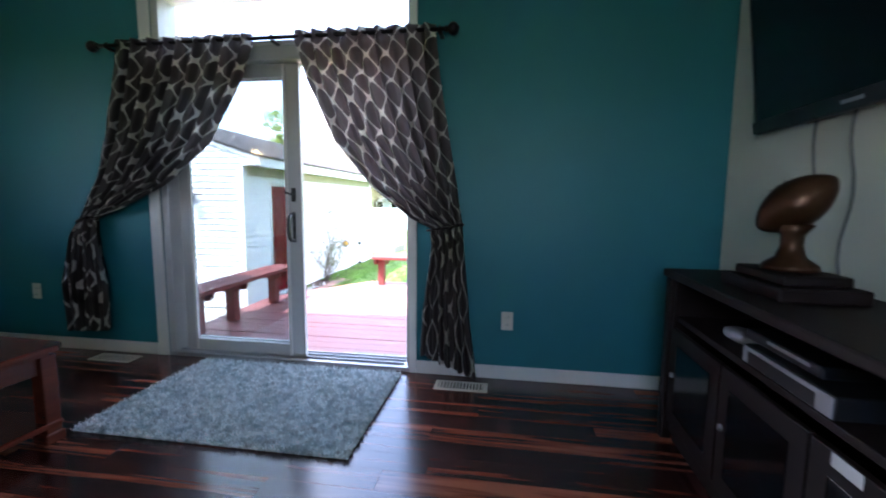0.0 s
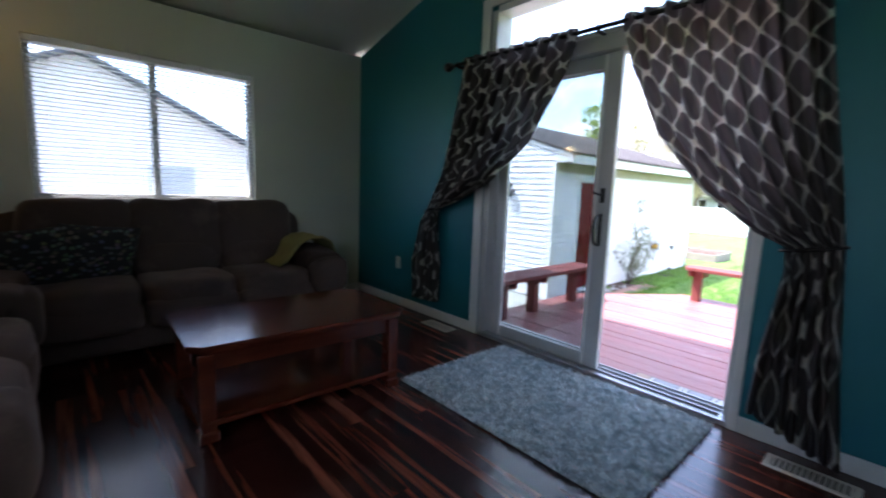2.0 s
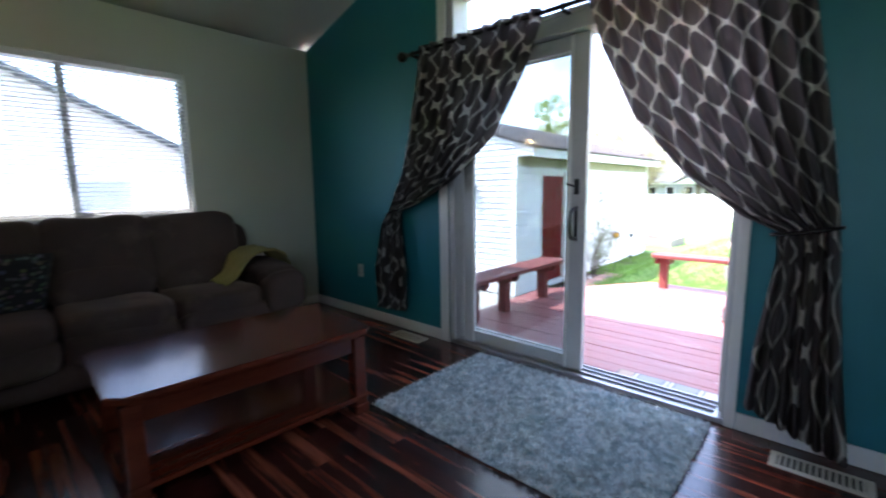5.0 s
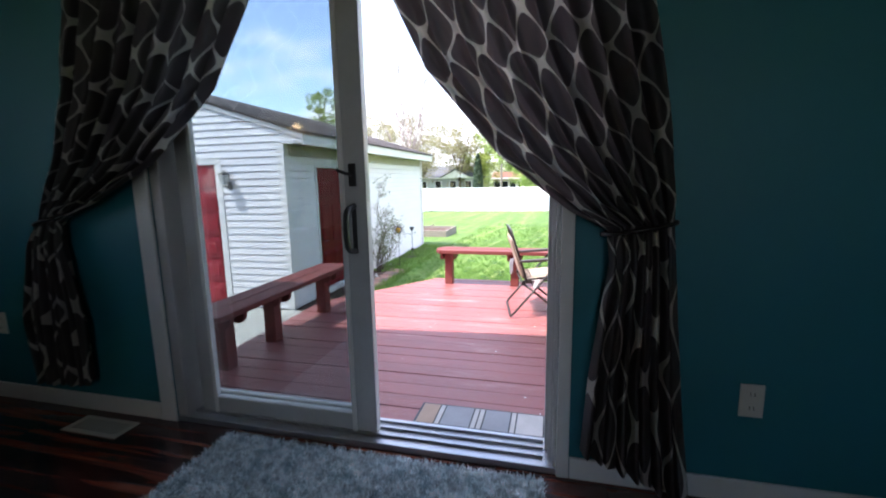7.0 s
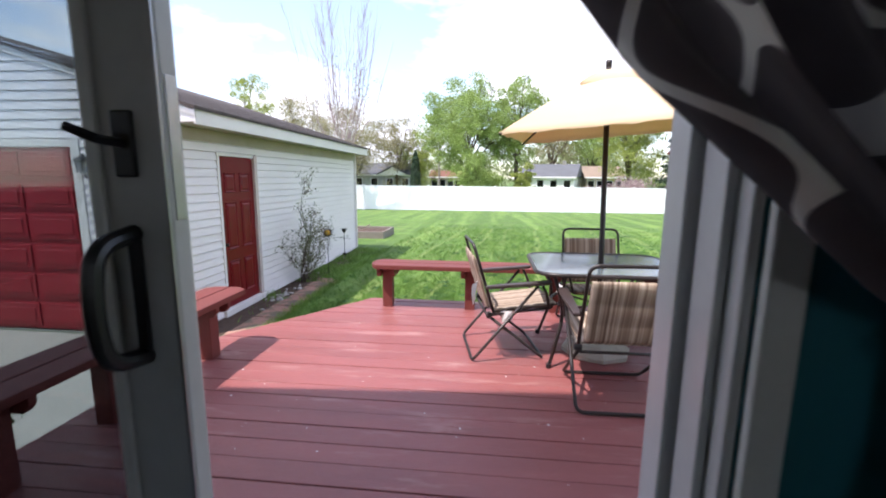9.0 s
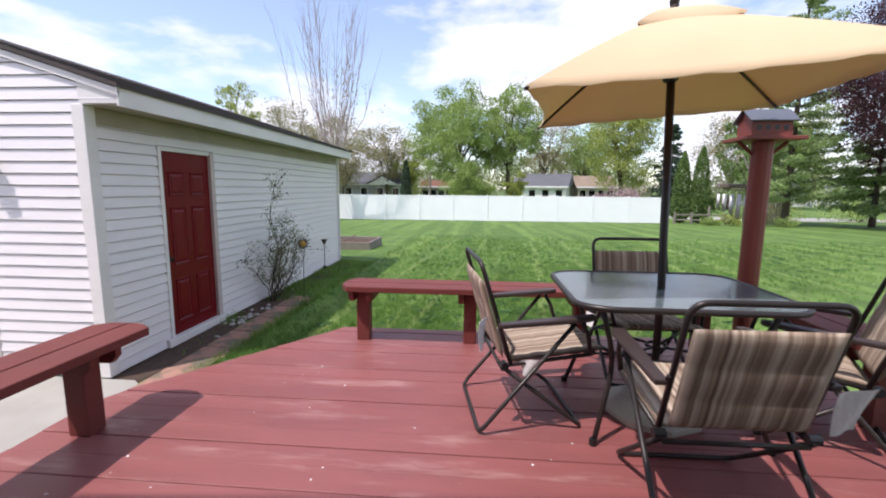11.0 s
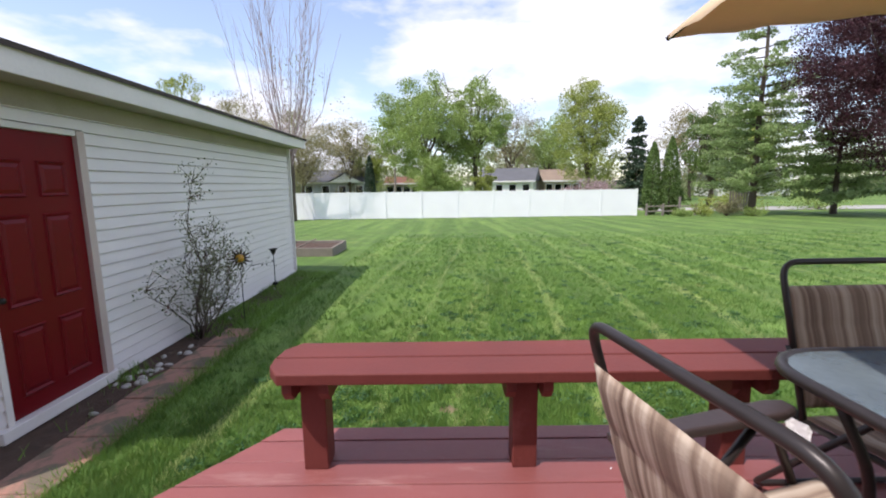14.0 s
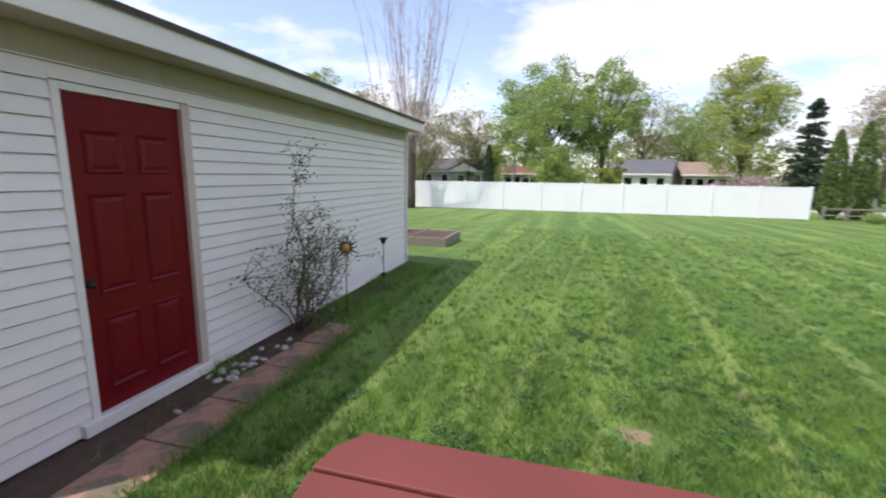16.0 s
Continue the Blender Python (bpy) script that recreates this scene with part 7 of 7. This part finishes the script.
small_house(16.8, 66, 5.0, 6, 2.9, 4.5, WALLTAN, ROOFTAN, "tan house with a tan roof")
small_house(52, 78, 12, 7, 3.0, 4.8, FENCEV, ROOFGREY, "white house across the road")

pole = empty("utility_pole", Matrix.Translation((-5.2, 50, ground_z(50))), "bare wooden utility pole behind the fence", "pole")
part("shaft", tube([(0, 0, -0.2), (0, 0, 7.3)], 0.14, 8, r_end=0.10), OLDWOOD, pole)
part("cap", lathe([(0.11, 7.3), (0.08, 7.4), (0, 7.42)], 8), ALU, pole)

# neighbour's house, seen through the west window
nh = empty("neighbour_house", Matrix.Translation((-9.2, -2.0, -0.74)), "white sided neighbouring house with a grey gable roof", "house")
hw, ez, rz = 3.3, 2.45, 4.02
bm = prism([(-hw, 0), (hw, 0), (hw, ez), (0, rz), (-hw, ez)], 0, 1)
for v in bm.verts:
    v.co = Vector((-9 + 9 * v.co.z, v.co.x, v.co.y))
bmesh.ops.recalc_face_normals(bm, faces=bm.faces[:])
part("wall", bm, SIDING, nh)
z = 0.0
while z < rz - 0.1:
    half_w = hw if z < ez else hw * (rz - z) / (rz - ez)
    bm = bmesh.new()
    vv = [bm.verts.new(p) for p in ((0.004, -half_w, z + 0.16), (0.004, half_w, z + 0.16), (0.024, half_w, z), (0.024, -half_w, z), (0.002, half_w, z), (0.002, -half_w, z))]
    bm.faces.new((vv[0], vv[3], vv[2], vv[1]))
    bm.faces.new((vv[3], vv[5], vv[4], vv[2]))
    bmesh.ops.recalc_face_normals(bm, faces=bm.faces[:])
    part("siding_board", bm, SIDING, nh)
    z += 0.16
for s in (-1, 1):
    pts = [(s * (hw + 0.35), ez - 0.17), (0, rz + 0.02), (0, rz + 0.09), (s * (hw + 0.35), ez - 0.09)]
    bm = prism(pts, 0, 1)
    for v in bm.verts:
        v.co = Vector((-9.2 + 9.55 * v.co.z, v.co.x, v.co.y))
    bmesh.ops.recalc_face_normals(bm, faces=bm.faces[:])
    part("roof", bm, ROOFGREY, nh)
wn = part("window", box((0.022, 0.9, 1.25), (0.05, 1.9, 2.2), 0.01), FENCEV, nh)
part("pane", box((0.0505, 0.98, 1.33), (0.055, 1.82, 2.12)), WALLGREY, wn)
part("vent_pipe", tube([(-1.5, 1.2, 3.2), (-1.5, 1.2, 4.0)], 0.05, 8), ALU, nh)

# ---- the corner of the lot ----
rail = empty("split_rail_fence", None, "weathered grey split-rail fence by the flower bed", "fence", kind="structure")
gz_ = ground_z(31)
for k in range(4):
    x = 13.7 + 1.0 * k * 1.1
    part("post", box((x - 0.06, 30.94, gz_ - 0.05), (x + 0.06, 31.06, gz_ + (1.25 if k == 2 else 0.8)), 0.02), OLDWOOD, rail)
    if k < 3:
        for zz in (0.28, 0.62):
            part("rail", tube([(x - 0.05, 31, gz_ + zz), (x + 1.15, 31, gz_ + zz + 0.02)], 0.045, 6), OLDWOOD, rail)
gate = empty("picket_panel", Matrix.Translation((22.5, 36, ground_z(36))), "weathered grey picket panel among the trees", "fence")
for k in range(9):
    part("picket", box((k * 0.22, -0.02, 0.1), (k * 0.22 + 0.15, 0.02, 2.2 - 0.05 * (k % 3)), 0.01), OLDWOOD, gate)
part("rail", box((-0.05, 0.021, 0.5), (1.95, 0.06, 0.6)), OLDWOOD, gate)
part("rail", box((-0.05, 0.021, 1.6), (1.95, 0.06, 1.7)), OLDWOOD, gate)
structure("road", prism([(17.5, 37.5), (260, 39), (260, 44), (17.5, 42)], ground_z(38) - 0.2, ground_z(38) + 0.05), ROADMAT, "pale worn road past the lot", "road")


def shrub(x, y, r, h, leaf, label, seed, per=900, size=0.06, group="shrubs"):
    g = ground_z(y)
    th = empty("shrub", Matrix.Translation((x, y, g)), label, "shrub", group)
    rng = random.Random(seed)
    for k in range(7):
        a = rng.uniform(0, 2 * math.pi)
        bm = tube([(0.03 * math.cos(a), 0.03 * math.sin(a), -0.02), (r * 0.7 * math.cos(a), r * 0.7 * math.sin(a), h * rng.uniform(0.5, 0.95))], 0.02, 4, r_end=0.005)
        part("stem", bm, BARK, th)
    cs = [(rng.uniform(-r, r) * 0.75, rng.uniform(-r, r) * 0.75, h * rng.uniform(0.2, 0.85)) for k in range(18)]
    v, f = leaf_cloud(cs, [r * 0.42] * 18, per // 18, size, seed)
    mesh_from("foliage", v, f, leaf, th)


shrub(11.4, 35.5, 1.9, 2.35, LEAF_PINK, "dusty pink blossoming shrub behind the fence", 51, 2600, 0.09)
shrub(9.3, 36, 1.2, 2.0, LEAF_PINK, "fading pink shrub behind the fence", 52, 1600, 0.09)
shrub(15.4, 29.7, 0.55, 0.5, LEAF_MID, "low green plant in the corner bed", 53, 900, 0.06)
shrub(16.6, 29.5, 0.6, 0.8, LEAF_YEL, "low yellow-green plant in the corner bed", 54, 900, 0.06)
shrub(18.3, 29.8, 0.8, 1.2, LEAF_TAN, "dry pale ornamental grass in the corner bed", 55, 1200, 0.07)
shrub(19.6, 29.0, 0.6, 0.55, LEAF_MID, "low green plant under the pine", 56, 800, 0.06)
shrub(16.9, 33.5, 0.9, 2.3, LEAF_CEDAR, "dark green shrub behind the rail fence", 57, 1600, 0.08)
shrub(24.0, 38.0, 2.2, 1.3, LEAF_YEL, "light green shrub by the road", 58, 1800, 0.1)
shrub(31.0, 38.0, 2.6, 1.6, LEAF_MID, "green shrub by the road", 59, 1800, 0.1)
shrub(3.0, 2.2, 0.35, 0.45, LEAF_MID, "green plant beside the deck", 60, 500, 0.035)
shrub(3.2, 2.9, 0.3, 0.35, LEAF_YEL, "yellowing plant beside the deck", 61, 400, 0.03)
shrub(-2.48, 1.36, 0.36, 1.2, LEAF_CEDAR, "dark green evergreen shrub between deck and driveway", 62, 9000, 0.016)

# ---- shrub against the garage ----
gs = empty("twiggy_shrub", Matrix.Translation((-2.76, 6.60, ground_z(6.6) + 0.02)), "sparse twiggy shrub with dull leaves against the siding", "shrub")
rng = random.Random(71)
tips = []
for k in range(17):
    bm = bmesh.new()
    a = rng.uniform(0, 2 * math.pi)
    s = rng.uniform(0.1, 1.0)
    e = Vector((0.22 + 0.24 * math.cos(a) * s, 0.05 + 1.05 * math.sin(a) * s, rng.uniform(0.72, 1.30) * (1 - 0.38 * s * s)))
    if k < 2:
        e = Vector((0.18 + 0.06 * k, -0.10 - 0.16 * k, 1.72 - 0.16 * k))
    b0 = Vector((rng.uniform(0.0, 0.07), rng.uniform(-0.06, 0.06), -0.04))
    pts = limb_points(b0, e, rng, 0.11, 6)
    tube(pts, 0.009, 5, bm=bm, r_end=0.002)
    for q in range(11):
        p = pts[rng.randint(2, 6)]
        e2 = p + Vector((rng.uniform(-0.10, 0.18), rng.uniform(-0.24, 0.24), rng.uniform(-0.03, 0.22)))
        tube([p, p.lerp(e2, 0.5) + Vector((0, 0, 0.012)), e2], 0.004, 4, bm=bm, r_end=0.0012)
        tips.append(tuple(p.lerp(e2, 0.6)))
        tips.append(tuple(e2))
    tips.append(tuple(e))
    part("stem", bm, BARK, gs, smooth=True)
v, f = leaf_cloud(tips, [0.085] * len(tips), 9, 0.015, 72)
mesh_from("foliage", v, f, LEAF_SHRUB, gs)
cs = [tips[i] for i in range(0, len(tips), 9)]
v, f = leaf_cloud(cs, [0.05] * len(cs), 3, 0.014, 73)
tagged(mesh_from("berries", v, f, mat("faded_red_berry", (0.16, 0.05, 0.04), 0.5), gs), kind="stuff")


# ---- weeds and grass blades ----
def blades(name, x, y, h, w, seed, material, label, category):
    rng = np.random.default_rng(seed)
    n = len(x)
    g = np.where(y < GY0, -0.74, -0.74 - 0.0245 * (y - GY0))
    a = rng.uniform(0, 2 * np.pi, n)
    b = rng.uniform(0, 2 * np.pi, n)
    lean = h * rng.uniform(0.1, 0.9, n)
    ww = w * rng.uniform(0.7, 1.3, n)
    v = np.zeros((n, 3, 3))
    v[:, 0] = np.stack([x - ww * np.cos(a), y - ww * np.sin(a), g - 0.003], 1)
    v[:, 1] = np.stack([x + ww * np.cos(a), y + ww * np.sin(a), g - 0.003], 1)
    v[:, 2] = np.stack([x + lean * np.cos(b), y + lean * np.sin(b), g + h], 1)
    return tagged(mesh_from(name, v.reshape(-1, 3), np.arange(3 * n).reshape(-1, 3), material), label, category, "", "stuff")


rng = np.random.default_rng(81)
n = 330000
yy = 3.8 + 13.5 * rng.uniform(0, 1, n) ** 2.8
xx = rng.uniform(-2.18, 1.9, n) + (yy - 3.8) * rng.uniform(0, 1.25, n) * (rng.uniform(0, 1, n) > 0.2)
keep = np.sin(xx * 5.3 + 1.7 * np.sin(yy * 2.1)) * np.sin(yy * 4.1 + 1.3 * np.sin(xx * 3.3)) > -1.0 + 0.25 * rng.uniform(0, 1, n)
keep &= ~((xx < -1.66) & (yy < 3.9))
patch = np.hypot((xx - 0.42) / 1.25, yy - 5.6) < 0.08 + 0.12 * rng.uniform(0, 1, n)
patch |= np.hypot(xx - 0.05, yy - 5.0) < 0.16 * rng.uniform(0, 1, n) + 0.04
keep &= ~patch
xx, yy = xx[keep], yy[keep]
nt_ = 9000
tx_ = rng.uniform(-2.15, 1.9, nt_)
ty_ = 3.85 + 15.0 * rng.uniform(0, 1, nt_) ** 3.2
tx_ = tx_ + (ty_ - 3.8) * rng.uniform(0, 1.25, nt_) * (rng.uniform(0, 1, nt_) > 0.2)
keep = ~((tx_ < -1.66) & (ty_ < 3.9)) & (np.hypot(tx_ - 0.42, ty_ - 5.6) > 0.25)
tx_, ty_ = np.repeat(tx_[keep], 14), np.repeat(ty_[keep], 14)
tx_ = tx_ + rng.normal(0, 0.016, len(tx_))
ty_ = ty_ + rng.normal(0, 0.016, len(ty_))
blades("grass_tufts", tx_, ty_, rng.uniform(0.03, 0.085, len(tx_)), 0.0035, 88, TUFTBLADE, "taller clumps of grass in the lawn", "grass")
hh = np.random.default_rng(82).uniform(0.02, 0.055, len(xx)) * (1 + 0.5 * np.sin(xx * 2.1) * np.sin(yy * 1.7))
# mowing passes leave paler lines of bent blades
q_ = xx - 0.10 * (yy - 4.0) + 0.03 * np.sin(yy * 1.3)
pale = np.sin(q_ * 6.3) + 0.7 * np.sin(q_ * 11.9 + 1.0) + 0.4 * np.sin(q_ * 23.0 + 2.0) + np.random.default_rng(84).normal(0, 0.2, len(xx)) > 0.95
blades("lawn_grass", xx[~pale], yy[~pale], hh[~pale], 0.0032, 83, GRASSBLADE, "short mown grass blades of the lawn", "grass")
blades("lawn_grass", xx[pale], yy[pale], hh[pale] * 0.8, 0.0034, 85, PALEBLADE, "paler bent grass blades along the mowing lines", "grass")
rng = np.random.default_rng(84)
n = 5000
yy = rng.uniform(3.6, 10.4, n)
xx = -2.17 + rng.normal(0, 0.05, n)
blades("edge_grass", xx, yy, rng.uniform(0.03, 0.10, n), 0.004, 85, GRASSBLADE, "longer grass tufts along the pavers", "grass")
yy = 6.6 + 3.8 * rng.uniform(0, 1, n)
xx = -2.86 + 0.55 * rng.uniform(0, 1, n) ** 1.3
blades("bed_weeds", xx, yy, rng.uniform(0.03, 0.13, n) * (0.4 + 0.6 * np.abs(np.sin(yy * 2.3))), 0.006, 86, GRASSBLADE, "green weeds growing in the soil bed", "weeds")
n = 170
yy = np.concatenate([5.62 + 0.12 * rng.normal(0, 1, 130), 4.4 + 1.4 * rng.uniform(0, 1, 40)])
xx = np.concatenate([-2.78 + 0.05 * rng.normal(0, 1, 130), -2.62 + 0.08 * rng.normal(0, 1, 40)])
blades("bed_sprouts", xx, yy, rng.uniform(0.03, 0.14, n), 0.005, 87, GRASSBLADE, "small green sprouts beside the garage door", "weeds")

n = 4200
yy = rng.uniform(0.2, 3.6, n)
xx = -2.04 + 0.035 * rng.normal(0, 1, n) - 0.25 * rng.uniform(0, 1, n) ** 4
blades("joint_weeds", xx, yy, rng.uniform(0.03, 0.10, n) * (0.45 + 0.75 * np.abs(np.sin(yy * 3.1))), 0.005, 89, GRASSBLADE, "weeds and grass along the driveway's edge", "weeds")

rng = np.random.default_rng(95)
n = 420
cy = 4.3 + 11.0 * rng.uniform(0, 1, n) ** 1.8
cx = rng.uniform(-1.7, 2.0, n) + (cy - 4.0) * rng.uniform(0, 1.1, n)
cz = np.where(cy < GY0, -0.74, -0.74 - 0.0245 * (cy - GY0)) + 0.03
v, f = leaf_cloud(np.stack([cx, cy, cz], 1), rng.uniform(0.04, 0.13, n), 60, 0.013, 96, 0.16)
CLOVER = leaf_mat("dark_clover_leaf", (0.055, 0.145, 0.045), var=0.4, trans=0.2, scale=4)
tagged(mesh_from("clover_patches", v, f, CLOVER), "dark green clover clumps scattered in the lawn", "clover", "", "stuff")

# bare, dry spots in the lawn
for bx_, by_, br in ((0.42, 5.6, 0.13), (0.05, 5.0, 0.09), (1.3, 6.4, 0.09), (2.1, 5.7, 0.08)):
    rr = [br * (0.75 + 0.4 * noise.noise(Vector((math.cos(k * 0.35) * 1.5 + bx_ * 9, math.sin(k * 0.35) * 1.5, by_)))) for k in range(18)]
    bm = bmesh.new()
    ctr = bm.verts.new((bx_, by_, -0.728))
    ring = [bm.verts.new((bx_ + 1.25 * rr[k] * math.cos(k * math.pi / 9), by_ + rr[k] * math.sin(k * math.pi / 9), -0.742)) for k in range(18)]
    for k in range(18):
        bm.faces.new((ctr, ring[k], ring[(k + 1) % 18]))
    structure("bare_soil", bm, DRYSOIL, "dry bare spot in the lawn", "soil")

# ---- flakes of paint and petals on the deck ----
rng = np.random.default_rng(91)
n = 120
x = rng.uniform(-1.3, 2.2, n)
y = rng.uniform(0.5, 3.6, n)
ok = x > np.array([deck_x0(q) + 0.1 for q in y])
x, y = x[ok], y[ok]
n = len(x)
s = rng.uniform(0.0015, 0.006, n)
a = rng.uniform(0, 6.28, n)
v = np.zeros((n, 4, 3))
for k in range(4):
    v[:, k] = np.stack([x + s * (1 + 0.7 * (k % 2)) * np.cos(a + k * 1.57), y + s * np.sin(a + k * 1.57), np.full(n, DECK + 0.003) + 0.001 * k], 1)
tagged(mesh_from("deck_litter", v.reshape(-1, 3), np.arange(4 * n).reshape(-1, 4), PAPER), "pale petals and paint flakes scattered on the deck", "litter", "", "stuff")
